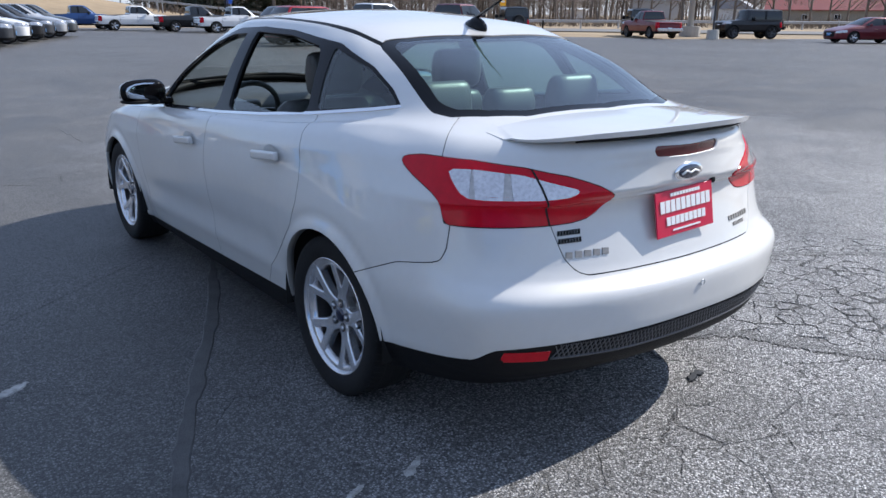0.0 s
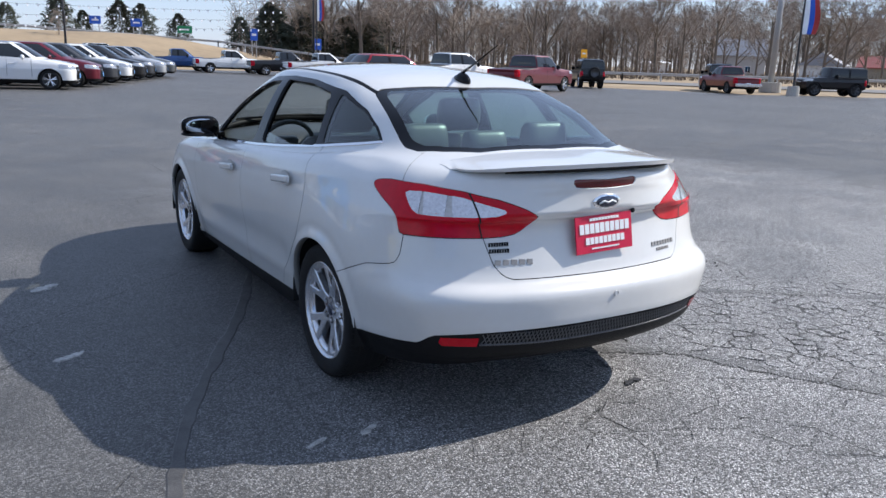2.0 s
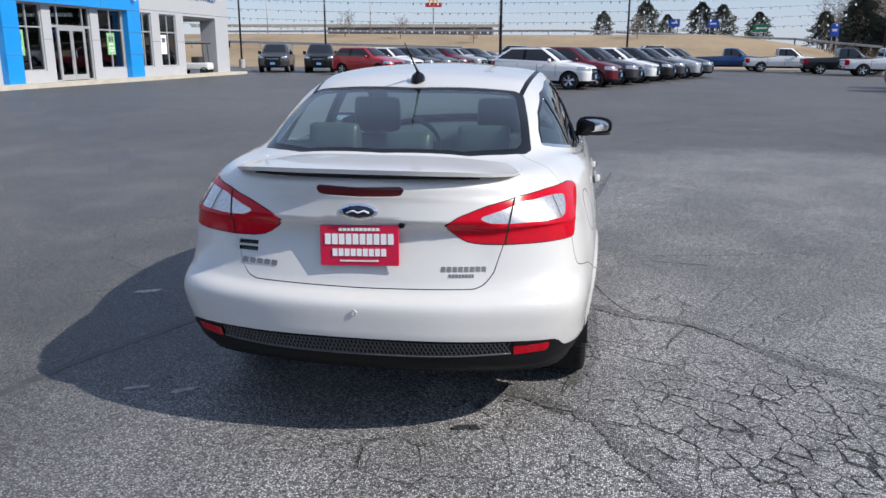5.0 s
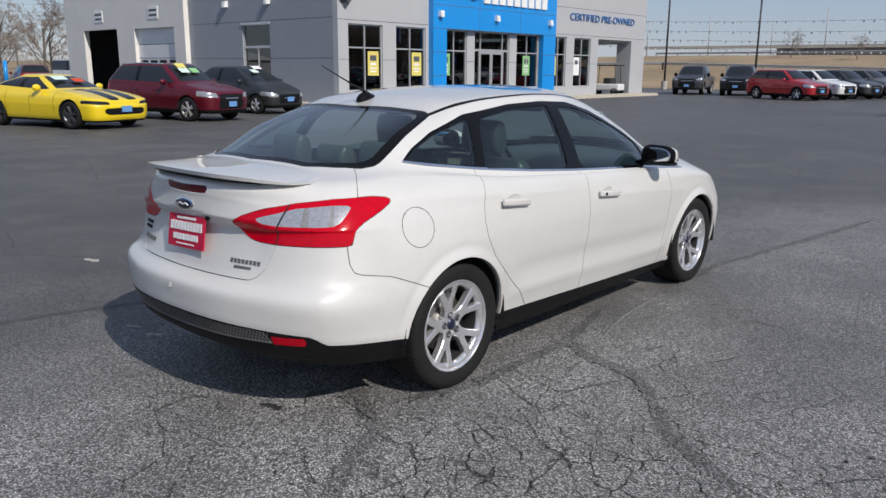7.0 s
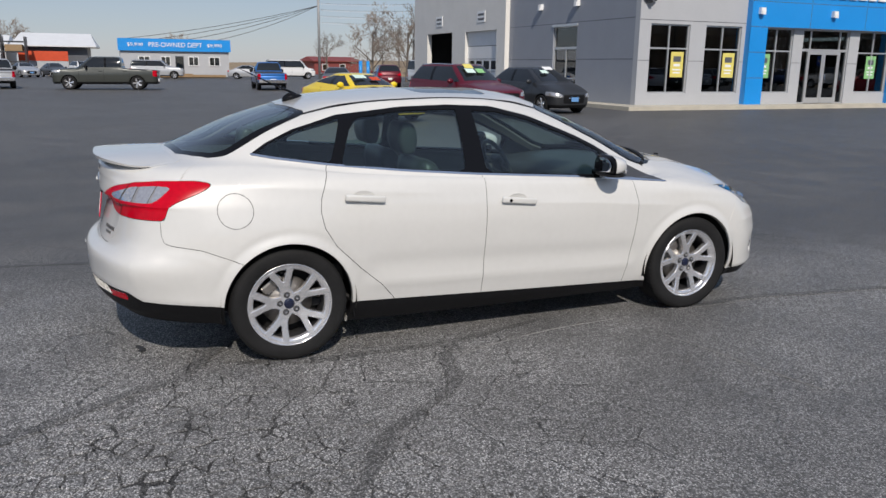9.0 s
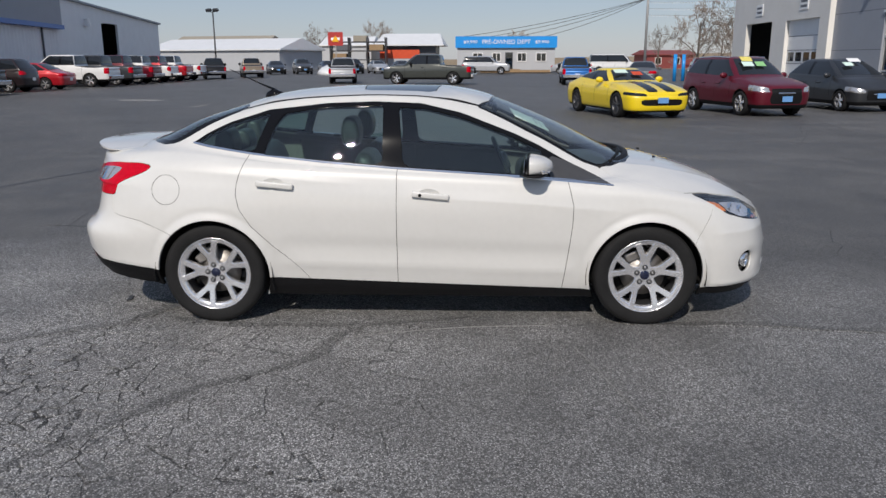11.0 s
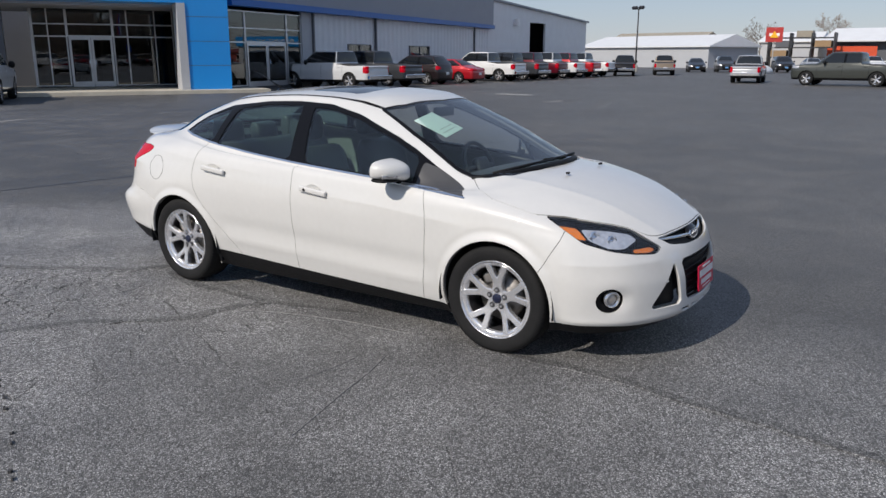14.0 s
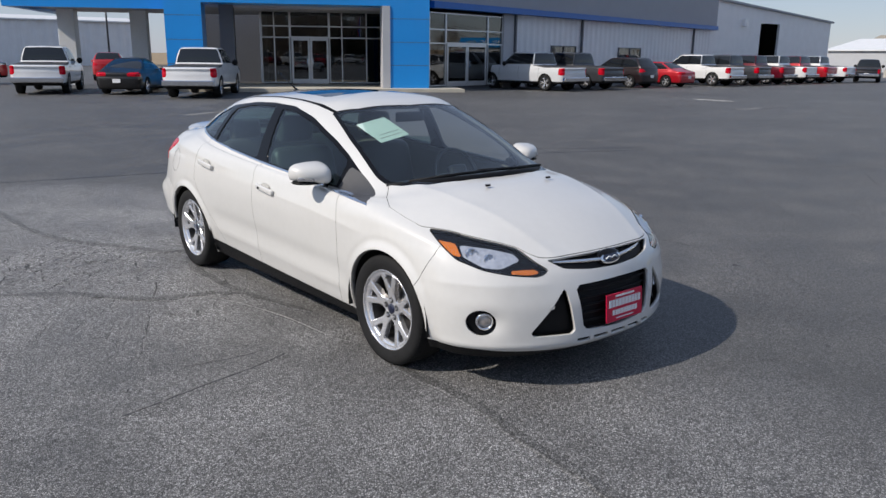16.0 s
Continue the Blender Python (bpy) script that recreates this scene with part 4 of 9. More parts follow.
    s = thing("workshop_shed", "grey metal workshop with sloping roof and open bay", "building")
    s.matrix_basis = Matrix(((d.x, q.x, 0, a2.x), (d.y, q.y, 0, a2.y), (0, 0, 1, 0), (0, 0, 0, 1)))
    ztop = lambda x: 6.35 - 0.034 * x
    vs, fs = [], []
    for x0, x1, z0 in ((0, 9.7, 0), (9.7, 13.9, 4.75), (13.9, 27.2, 0)):
        k = len(vs)
        vs += [(x0, 0, z0), (x1, 0, z0), (x1, 0, ztop(x1)), (x0, 0, ztop(x0)), (x0, 0.2, z0), (x1, 0.2, z0), (x1, 0.2, ztop(x1)), (x0, 0.2, ztop(x0))]
        fs += [tuple(i + k for i in f) for f in ((0, 1, 2, 3), (5, 4, 7, 6), (0, 4, 5, 1), (3, 2, 6, 7), (0, 3, 7, 4), (1, 5, 6, 2))]
    hang("shed_wall", mesh("shed_wall", vs, fs, M["white_steel"]), s, "pale grey metal wall")
    # near-black faces, coloured for the unlit bay
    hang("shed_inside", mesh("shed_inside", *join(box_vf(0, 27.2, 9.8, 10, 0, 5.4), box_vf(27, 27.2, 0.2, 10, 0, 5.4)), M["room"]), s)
    vs = [(-0.1, -0.25, ztop(0) + 0.05), (27.4, -0.25, ztop(27.4) + 0.05), (27.4, 10, ztop(27.4) + 0.3), (-0.1, 10, ztop(0) + 0.3), (-0.1, -0.25, ztop(0) - 0.12), (27.4, -0.25, ztop(27.4) - 0.12), (27.4, 10, ztop(27.4) + 0.1), (-0.1, 10, ztop(0) + 0.1)]
    hang("shed_roof", mesh("shed_roof", vs, [(0, 1, 2, 3), (7, 6, 5, 4), (0, 4, 5, 1), (1, 5, 6, 2), (2, 6, 7, 3), (3, 7, 4, 0)], M["panel_grey"]), s, "grey metal roof")
    wall_lamp(s, Matrix.Translation((6.0, 0, 4.6)) @ Matrix.Scale(2.2, 4))


def house_block(name, label, x, y, turn, w, d, zw, zr, wall, roof, holes=(), over=0.4, category="building", base=0.0):
    """A plain gabled or shed building: walls, roof with eaves, and windows on its front (-y)."""
    h = thing(name, label, category, m=pose(x, y, base, 0, 0, turn))
    hang("wall", mesh("wall", *box_vf(-w / 2, w / 2, -d / 2, d / 2, -0.5, zw), wall), h)
    o = over
    vs = [(-w / 2 - o, -d / 2 - o, zw - 0.02), (w / 2 + o, -d / 2 - o, zw - 0.02), (w / 2 + o, d / 2 + o, zw - 0.02), (-w / 2 - o, d / 2 + o, zw - 0.02), (-w / 2 - o * 0.3, 0, zr), (w / 2 + o * 0.3, 0, zr), (-w / 2 - o, -d / 2 - o, zw + 0.15), (w / 2 + o, -d / 2 - o, zw + 0.15), (w / 2 + o, d / 2 + o, zw + 0.15), (-w / 2 - o, d / 2 + o, zw + 0.15)]
    hang("roof", mesh("roof", vs, [(3, 2, 1, 0), (0, 1, 7, 6), (1, 2, 8, 7), (2, 3, 9, 8), (3, 0, 6, 9), (6, 7, 5, 4), (8, 9, 4, 5), (7, 8, 5), (9, 6, 4)], roof), h)
    for x0, x1, z0, z1 in holes:
        window_unit(h, x0, x1, z0, z1, -d / 2 - 0.05, [(x0 + x1) / 2] if x1 - x0 > 1.2 else [], [], M["letter_white"], "window", 0.08)
    return h


def far_buildings():
    # pre-owned office with its long blue sign
    x, y0, y1 = -88.0, -1.2, 10.6
    o = thing("sales_office", "small white office with a long blue roof sign", "building", m=pose(x, (y0 + y1) / 2, 0.1, 0, 0, 90))
    w = y1 - y0
    hang("wall", mesh("wall", *box_vf(-w / 2 + 0.2, w / 2 - 0.2, 0, 6, 0, 3.2), M["panel_light"]), o, "pale clapboard wall")
    sg = hang("roof_sign", mesh("roof_sign", *box_vf(-w / 2, w / 2, -0.3, 0.0, 2.75, 4.05), M["panel_blue"]), o, "long blue sign board")
    words("PRE-OWNED DEPT", 0.7, M["letter_white"], "sign_words", sg, Matrix.Translation((0, -0.33, 3.4)) @ pose(0, 0, 0, 90, 0, 0), 0.02, 5.6, "white sign lettering")
    for s in (-1, 1):
        words("$9,990", 0.5, M["letter_white"], "sign_price", sg, Matrix.Translation((4.15 * s, -0.33, 3.4)) @ pose(0, 0, 0, 90, 0, 0), 0.02, 1.6, "white sign price")
    for a, b in ((-3.9, -2.7), (-1.6, -0.6), (1.3, 2.4), (3.5, 4.7)):
        window_unit(o, a, b, 1.2, 2.2, -0.05, [(a + b) / 2], [], M["letter_white"], "window", 0.07)
    window_unit(o, -0.1, 0.8, 0.2, 2.25, -0.05, [], [], M["panel_dark"], "door", 0.06)
    hang("ramp", mesh("ramp", *join(box_vf(-3.0, 1.5, -2.6, -0.4, 0.0, 0.35), box_vf(1.5, 5.0, -2.2, -0.6, 0.0, 0.25)), M["wood"]), o, "wooden access ramp")
    house_block("metal_shed", "long white metal shed", -118, -36, 70, 24, 12, 2.9, 4.7, M["panel_light"], M["white_roof"])
    house_block("tan_barn", "weathered tan metal barn", -148, -46, 75, 20, 12, 3.4, 6.0, M["tan_shed"], M["tan_shed"])
    house_block("white_roof_store", "store with a white hipped roof and red front", -134, -9.5, 88, 9, 9, 3.8, 5.9, M["panel_dark"], M["white_roof"], over=1.4)
    f = thing("store_front_sign", "orange-red store front board", "sign", m=pose(-127.2, -10.0, 0.0, 0, 0, 90))
    hang("board", mesh("board", *box_vf(-4.4, 2.2, -0.2, 0, 1.7, 3.1), M["orange"]), f)
    hang("board_base", mesh("board_base", *box_vf(-4.4, 2.2, -0.15, 0, 0, 1.7), M["panel_light"]), f)
    house_block("storage_shed", "shed with a pale metal roof", -140, -21, 85, 9, 8, 3.9, 5.6, M["panel_light"], M["white_roof"])
    r = thing("storage_rack", "dark steel storage rack with stacked goods", "rack", m=pose(-124, -17.5, 0, 0, 0, 88))
    for z in (1.4, 2.8, 4.2):
        hang("deck", mesh("deck", *box_vf(-4.5, 4.5, -1, 1, z, z + 0.18), M["pole_dark"]), r)
    for x in (-4.5, -1.5, 1.5, 4.5):
        hang("upright", mesh("upright", *box_vf(x - 0.1, x + 0.1, -1, 1, 0, 5.0), M["pole_dark"]), r)
    for x, z, c in ((-3, 1.6, "wood"), (0.2, 1.6, "panel_light"), (3, 3.0, "wood"), (-2.4, 3.0, "panel_dark"), (0.4, 4.4, "tan_shed")):
        hang("stacked_crate", mesh("stacked_crate", *box_vf(x - 1.1, x + 1.1, -0.8, 0.8, z, z + 0.9), M[c]), r)
    house_block("red_workshop", "low dark red metal workshop", -141, 36, 100, 9, 6, 2.2, 3.1, M["red_shed"], M["red_shed"], ((-3, -1.8, 0.6, 1.8), (0.5, 1.7, 0.6, 1.8)))
    sh = house_block("long_white_shed", "long white corrugated warehouse behind the lot", 2, -105, 178, 70, 12, 5.2, 6.0, M["white_roof"], M["white_roof"])
    xs = np.arange(-34.8, 34.9, 0.3)
    vs = [(x, -6.02 - (0.12 if k % 4 < 2 else 0.0), z) for k, x in enumerate(xs) for z in (0.0, 5.1)]
    hang("corrugated_wall", mesh("corrugated_wall", vs, [(2 * k, 2 * k + 2, 2 * k + 3, 2 * k + 1) for k in range(len(xs) - 1)], M["white_steel"]), sh, "white corrugated metal wall")
    # houses across the road
    house_block("grey_house", "grey house behind bare trees", 145, 112, -50, 10, 7, 4.4, 8.2, M["panel_light"], M["panel_grey"], ((-3, -1.8, 1, 2.4), (1, 2.2, 1, 2.4)))
    house_block("white_house", "small white house with dark shutters", 153, 97, 25, 9, 8, 2.9, 5.6, M["white_roof"], M["panel_grey"], ((-2.4, -1.4, 0.9, 2.2), (1.2, 2.2, 0.9, 2.2)))
    house_block("red_roof_house", "long low house with a red metal roof", 162, 82, -62, 22, 9, 2.7, 5.2, M["tan_shed"], M["red_shed"], ((-4, -2.8, 0.9, 2.0), (2, 3.2, 0.9, 2.0)))
    house_block("garden_shed", "small white garden shed", 124, 117, -42, 5.5, 4, 2.3, 2.8, M["white_steel"], M["white_roof"])


used_car_showroom()
new_car_showroom()
far_buildings()


# ---------------------------------------------------------------- parked vehicles
def vehicle_rows(s):
    yf, yr, W = s["yf"], s["yr"], s["w"]
    fa, ra, zb = s["fa"], s["ra"], s["zb"]
    sf, sr = s["sf"], s["sr"]
    xl = [0, 0.42, 0.76, 0.94, 0.985, 1, 1, 1, 1, 1, 1, 0.99, 0.93, 0.55, 0]
    box = s.get("box", 0.0)
    if box:
        xl[1:4] = [0.5, 0.9, 0.985]
        xl[12:14] = [0.975, 0.6]
    yl = [yf, yf - 0.02, yf - 0.10, yf - 0.28, fa + 0.28, fa - 0.1, fa - 0.42, (fa + ra) / 2 + 0.35, (fa + ra) / 2 - 0.25, ra + 0.55, ra + 0.12, ra - 0.28, yr + 0.16, yr + 0.03, yr]
    n = 15
    mid = (yf + yr) / 2

    def lower(z0, z1, wk, inf, inr):
        out = []
        for j in range(n):
            y = yl[j]
            k = (y - yr) / (yf - yr)
            fy = inf * max(0, (j < 5) * (1 - j / 5))
            ry = inr * max(0, (j > 9) * (j - 9) / 5)
            out.append((xl[j] * W * wk, y - fy + ry, z1 + (z0 - z1) * k))
        return out

    rows = [
        lower(zb + 0.03, zb + 0.05, 0.90, 0.12, 0.10),
        lower(zb + 0.14, zb + 0.17, 0.965, 0.03, 0.02),
        lower(0.55 * (zb + sf) + 0.05, 0.55 * (zb + sr) + 0.05, 1.0, 0.0, 0.0),
        lower(sf - 0.13, sr - 0.14, 0.995, 0.03, 0.03),
    ]
    h0, zc, yc = s["h0"], s["zc"], s["yc"]
    r4 = lower(sf, sr, 0.972, 0.12, 0.05)
    for j, k in ((0, 1), (1, 1), (2, 0.9), (3, 0.6), (4, 0.25)):
        x, y, z = r4[j]
        r4[j] = (x, y, z + (h0 - z) * k)
    rows.append(r4)
    zt = s["zt"]
    # belt ring
    def ring(front, rear, w, zf, zs0, zs1, zr_, kf, kr):
        xr = [0, 0.42, 0.70, 0.84, 0.91, 0.955, 0.985, 1, 1, 1, 0.99, 0.97, 0.90, 0.52, 0]
        off = [0, 0.015, 0.06, 0.12, 0.19, 0.28, 0.40]
        ofr = [0.36, 0.22, 0.09, 0.02, 0]
        out = []
        a, b = front - off[6] * kf, rear + ofr[0] * kr
        for j in range(n):
            if j <= 6:
                y = front - off[j] * kf
                z = zf + (zs0 - zf) * (j / 6) ** 1.5
            elif j >= 10:
                y = rear + ofr[j - 10] * kr
                z = zs1 + (zr_ - zs1) * ((j - 10) / 4) ** 1.5
            else:
                k = (j - 6) / 4
                y = a + (b - a) * k
                z = zs0 + (zs1 - zs0) * k
            out.append((xr[j] * w, y, z))
        return out

    belt = ring(yc, s["rb"], s["wb"], zc, s["b0"], s["b1"], s["rbz"], 1.3, s.get("kr", 1.0))
    for t in (0.38, 0.74):
        rows.append([tuple(a + (b - a) * t + (s.get("bulge", 0.03) * math.sin(math.pi * t) if i == 2 and j < 5 else 0) for i, (a, b) in enumerate(zip(r4[j], belt[j]))) for j in range(n)])
    rows.append(belt)
    top = ring(s["wt"], s["rt"], s["wr"], zt - 0.06, zt - 0.085, zt - 0.085, zt - 0.06, 1.0, s.get("kr", 1.0) * 0.8)
    rows.append([tuple((a + b) / 2 + (0.03 if i == 0 and 3 < j < 12 else 0) + (0.012 if i == 2 else 0) for i, (a, b) in enumerate(zip(belt[j], top[j]))) for j in range(n)])
    rows.append(top)
    a, b = s["wt"] - 0.2, s["rt"] + 0.16
    rows.append([(x * 0.8, a + (y - s["wt"]) * (a - b) / (s["wt"] - s["rt"]), zt - 0.015) for x, y, z in top])
    a, b = s["wt"] - 0.35, s["rt"] + 0.3
    rows.append([(0, a + (y - s["wt"]) * (a - b) / (s["wt"] - s["rt"]), zt) for x, y, z in top])
    return rows


def wheel_meshes():
    tyre = [(0.70, -0.34), (0.80, -0.36), (0.93, -0.34), (0.99, -0.26), (1.0, -0.12), (1.0, 0.12), (0.99, 0.26), (0.93, 0.34), (0.80, 0.355), (0.72, 0.33)]
    rim = [(0.66, -0.3), (0.64, 0.1), (0.68, 0.24), (0.72, 0.31), (0.70, 0.33), (0.66, 0.28), (0.60, 0.05), (0.0, 0.02)]
    t = mesh("tyre", *lathe(tyre, 32), M["rubber"], smooth=True)
    r = mesh("wheel", *lathe(rim, 32), M["alloy_dark"], smooth=True)
    sets = []
    for lean in (-0.16, 0.16):
        p, q = (0.19, 0.10, 0.0), (0.27, 0.67 * math.cos(lean), 0.67 * math.sin(lean))
        sets.append(tube([p, q], [0.085, 0.06], 5))
    cap = lathe([(0.0, 0.27), (0.12, 0.26), (0.15, 0.1)], 12)
    return t, r, [mesh("spoke", *join(*sets), M[k]) for k in ("alloy", "alloy_dark")], [mesh("hub", *cap, M[k]) for k in ("alloy", "alloy_dark")]


TYRE, RIM, SPOKES, HUBS = wheel_meshes()
PAINTS = {}


def car_paint(rgb, metal=0.25):
    if rgb not in PAINTS:
        PAINTS[rgb] = paint("car_paint", rgb, metal if max(rgb) < 0.6 else 0.0, 0.35)
    return PAINTS[rgb]


SPEC = dict(
    suv=dict(yf=2.25, yr=-2.25, w=0.91, fa=1.33, ra=-1.35, zb=0.20, sf=0.86, sr=0.95, h0=0.86, zc=1.10, yc=1.15, wb=0.85, b0=1.04, b1=1.12, rb=-2.12, rbz=1.14, wt=0.35, rt=-1.72, wr=0.64, zt=1.66, tyre=0.35, kr=0.8),
    small_suv=dict(yf=2.13, yr=-2.13, w=0.89, fa=1.27, ra=-1.28, zb=0.20, sf=0.86, sr=0.96, h0=0.88, zc=1.08, yc=1.10, wb=0.83, b0=1.03, b1=1.13, rb=-1.98, rbz=1.18, wt=0.28, rt=-1.38, wr=0.60, zt=1.63, tyre=0.345, kr=0.9),
    big_suv=dict(yf=2.6, yr=-2.6, w=1.0, fa=1.62, ra=-1.45, zb=0.25, sf=1.0, sr=1.05, h0=1.05, zc=1.22, yc=1.35, wb=0.95, b0=1.2, b1=1.22, rb=-2.5, rbz=1.24, wt=0.6, rt=-2.3, wr=0.76, zt=1.88, tyre=0.40, kr=0.6, box=1),
    hatch=dict(yf=2.08, yr=-2.08, w=0.88, fa=1.28, ra=-1.32, zb=0.17, sf=0.80, sr=0.92, h0=0.74, zc=1.06, yc=1.28, wb=0.82, b0=1.0, b1=1.08, rb=-1.95, rbz=1.12, wt=0.30, rt=-1.35, wr=0.60, zt=1.59, tyre=0.32, kr=0.9),
    sedan=dict(yf=2.4, yr=-2.4, w=0.91, fa=1.42, ra=-1.36, zb=0.17, sf=0.76, sr=0.86, h0=0.72, zc=0.99, yc=1.15, wb=0.84, b0=0.93, b1=1.0, rb=-1.75, rbz=1.06, wt=0.28, rt=-1.0, wr=0.59, zt=1.45, tyre=0.33, kr=1.0),
    coupe=dict(yf=2.39, yr=-2.39, w=0.95, fa=1.44, ra=-1.37, zb=0.15, sf=0.74, sr=0.86, h0=0.74, zc=0.97, yc=0.95, wb=0.82, b0=0.93, b1=1.02, rb=-1.72, rbz=1.02, wt=0.12, rt=-0.95, wr=0.55, zt=1.345, tyre=0.345, kr=1.0, bulge=0.05),
    pickup=dict(yf=2.93, yr=-2.93, w=1.0, fa=1.95, ra=-1.75, zb=0.30, sf=1.0, sr=1.14, h0=1.10, zc=1.26, yc=1.60, wb=0.94, b0=1.22, b1=1.24, rb=-0.98, rbz=1.25, wt=0.85, rt=-0.84, wr=0.74, zt=1.90, tyre=0.40, kr=0.35, box=1, bed=1),
    small_pickup=dict(yf=2.65, yr=-2.65, w=0.90, fa=1.70, ra=-1.55, zb=0.28, sf=0.92, sr=1.02, h0=0.98, zc=1.14, yc=1.35, wb=0.84, b0=1.10, b1=1.12, rb=-0.55, rbz=1.13, wt=0.65, rt=-0.42, wr=0.66, zt=1.72, tyre=0.36, kr=0.35, box=1, bed=1),
    jeep=dict(yf=2.1, yr=-2.1, w=0.82, fa=1.38, ra=-1.30, zb=0.42, sf=1.05, sr=1.10, h0=1.08, zc=1.20, yc=0.70, wb=0.80, b0=1.18, b1=1.18, rb=-2.02, rbz=1.22, wt=0.50, rt=-1.96, wr=0.70, zt=1.86, tyre=0.41, kr=0.4, box=1, spare=1),
    van=dict(yf=2.75, yr=-2.75, w=1.0, fa=1.85, ra=-1.65, zb=0.25, sf=1.0, sr=1.05, h0=1.05, zc=1.25, yc=1.95, wb=0.97, b0=1.2, b1=1.22, rb=-2.68, rbz=1.24, wt=1.25, rt=-2.6, wr=0.84, zt=2.08, tyre=0.37, kr=0.4, box=1),
)


def vehicle(kind, rgb, label, x, y, heading, category="car", group="", metal=0.25, dark_rims=False, name=None, stripes=False, tags=(), detail=1, rails=False):
    """A parked vehicle on the ground at x, y. heading: degrees from +x in which it faces."""
    s = SPEC[kind]
    su, sv = (4, 5) if detail else (2, 3)
    sk = Skin(smooth_rows(vehicle_rows(s), su, sv))
    car = thing(name or {"pickup": "pickup_truck", "small_pickup": "pickup_truck", "suv": "suv", "small_suv": "suv", "big_suv": "suv", "jeep": "off_roader", "hatch": "hatchback", "coupe": "sports_coupe"}.get(kind, kind), label, category, group)
    car.matrix_basis = pose(x, y, 0, 0, 0, heading - 90)
    P, B = car_paint(rgb, metal), M["black_plastic"]
    nc = 14 * sv
    cell = lambda k: ((k // nc) / su, (k % nc) / sv)
    r_t, fa, ra = s["tyre"], s["fa"], s["ra"]
    panes, body, trim, bed = {"windscreen": [], "side": [], "back": []}, [], [], []
    for k, f in enumerate(sk.F):
        r, c = cell(k)
        if 7.25 <= r < 9.0 - 0.26 + (0.5 if su == 2 else 0.25):
            if c < 3.0:
                panes["windscreen"].append(f)
                continue
            if 4.6 <= c < 10.6:
                panes["side"].append(f)
                continue
            if c >= 11.8:
                panes["back"].append(f)
                continue
        if r < 1.0 and (kind not in ("sedan", "coupe") or r < 0.5):
            trim.append(f)
        elif s.get("bed") and 4.0 + 1.0 / su <= r < 7.0 and c >= 10.4:
            bed.append(f)
        else:
            body.append(f)
    for ax in (fa, ra):
        _, body = sk.cut(body, disc(ax, r_t, r_t + 0.055))
        _, trim = sk.cut(trim, disc(ax, r_t, r_t + 0.055))
    # lamps and grille cut from the body
    h0, W, yf, yr = s["h0"], s["w"], s["yf"], s["yr"]
    nose = lambda P_: yf - 0.55 - P_[:, 1]
    hd = poly([(0.56 * W, h0 - 0.17), (0.60 * W, h0 - 0.055), (0.97 * W, h0 + 0.02), (1.1 * W, h0 - 0.0), (1.1 * W, h0 - 0.10), (0.85 * W, h0 - 0.16)], (0, 2))
    if kind == "coupe":
        hd = poly([(0.48 * W, h0 - 0.13), (0.50 * W, h0 - 0.06), (0.97 * W, h0 - 0.02), (1.1 * W, h0 - 0.03), (1.1 * W, h0 - 0.08), (0.8 * W, h0 - 0.12)], (0, 2))
    lamp, body = sk.cut(body, lambda Q: np.maximum(hd(Q), nose(Q)))
    g0 = 0.36 if not s.get("bed") else 0.46
    gr = poly([(-0.5, h0 - 0.20), (0.62 * W, h0 - 0.22), (0.66 * W, h0 - 0.30), (0.6 * W, g0 + 0.02), (0.5 * W, g0), (-0.5, g0)], (0, 2)) if kind == "coupe" else poly([(-0.5, h0 - 0.06), (0.52 * W, h0 - 0.08), (0.50 * W, h0 - 0.22), (0.56 * W, g0 + 0.16), (0.5 * W, g0), (-0.5, g0)], (0, 2))
    grille, body = sk.cut(body, lambda Q: np.maximum(gr(Q), yf - 0.35 - Q[:, 1]))
    sr = s["sr"]
    if s.get("bed") or kind in ("van", "big_suv", "jeep"):
        tp = [(0.80 * W, sr - 0.36), (1.2 * W, sr - 0.36), (1.2 * W, sr - 0.02), (0.80 * W, sr - 0.02)]
    elif kind in ("sedan", "coupe"):
        tp = [(0.45 * W, sr - 0.12), (1.2 * W, sr - 0.14), (1.2 * W, sr + 0.05), (0.45 * W, sr + 0.02)]
    else:
        tp = [(0.58 * W, sr - 0.06), (1.2 * W, sr - 0.10), (1.2 * W, sr + 0.14), (0.72 * W, sr + 0.10)]
    tf = poly(tp, (0, 2))
    tail, body = sk.cut(body, lambda Q: np.maximum(tf(Q), Q[:, 1] - (yr + 0.30)))
    bo = hang("body", sk.solid("body", body, P, "both", 0.02, M["room"]), car)
    if trim:
        hang("skirt", sk.mesh("skirt", trim, B), car, "dark lower skirt")
    # closed sheet at rail height, coloured dark for the shade of an open bed
    if bed:
        hang("load_bed", sk.mesh("load_bed", bed, M["bed"], "both", 0.002), car, "dark sheet in place of the shaded open load bed")
    for s_ in ("right", "left"):
        sg = 1 if s_ == "right" else -1
        hang("headlamp", sk.mesh("headlamp", lamp, M["dark_glass" if kind == "coupe" else "clear_lens"], s_, 0.003), car, "dark slim headlamp" if kind == "coupe" else "clear headlamp")
        hang("tail_lamp", sk.mesh("tail_lamp", tail, M["red_lens"], s_, 0.003), car, "red tail lamp")
        hang("side_window", sk.mesh("side_window", panes["side"], M["dark_glass"], s_, 0.002), car, "dark side glass")
        bm = egg(12, 8)
        for v in bm.verts:
            v.co = (v.co.x * 0.12, v.co.y * 0.07, v.co.z * (0.13 if s.get("box") else 0.085))
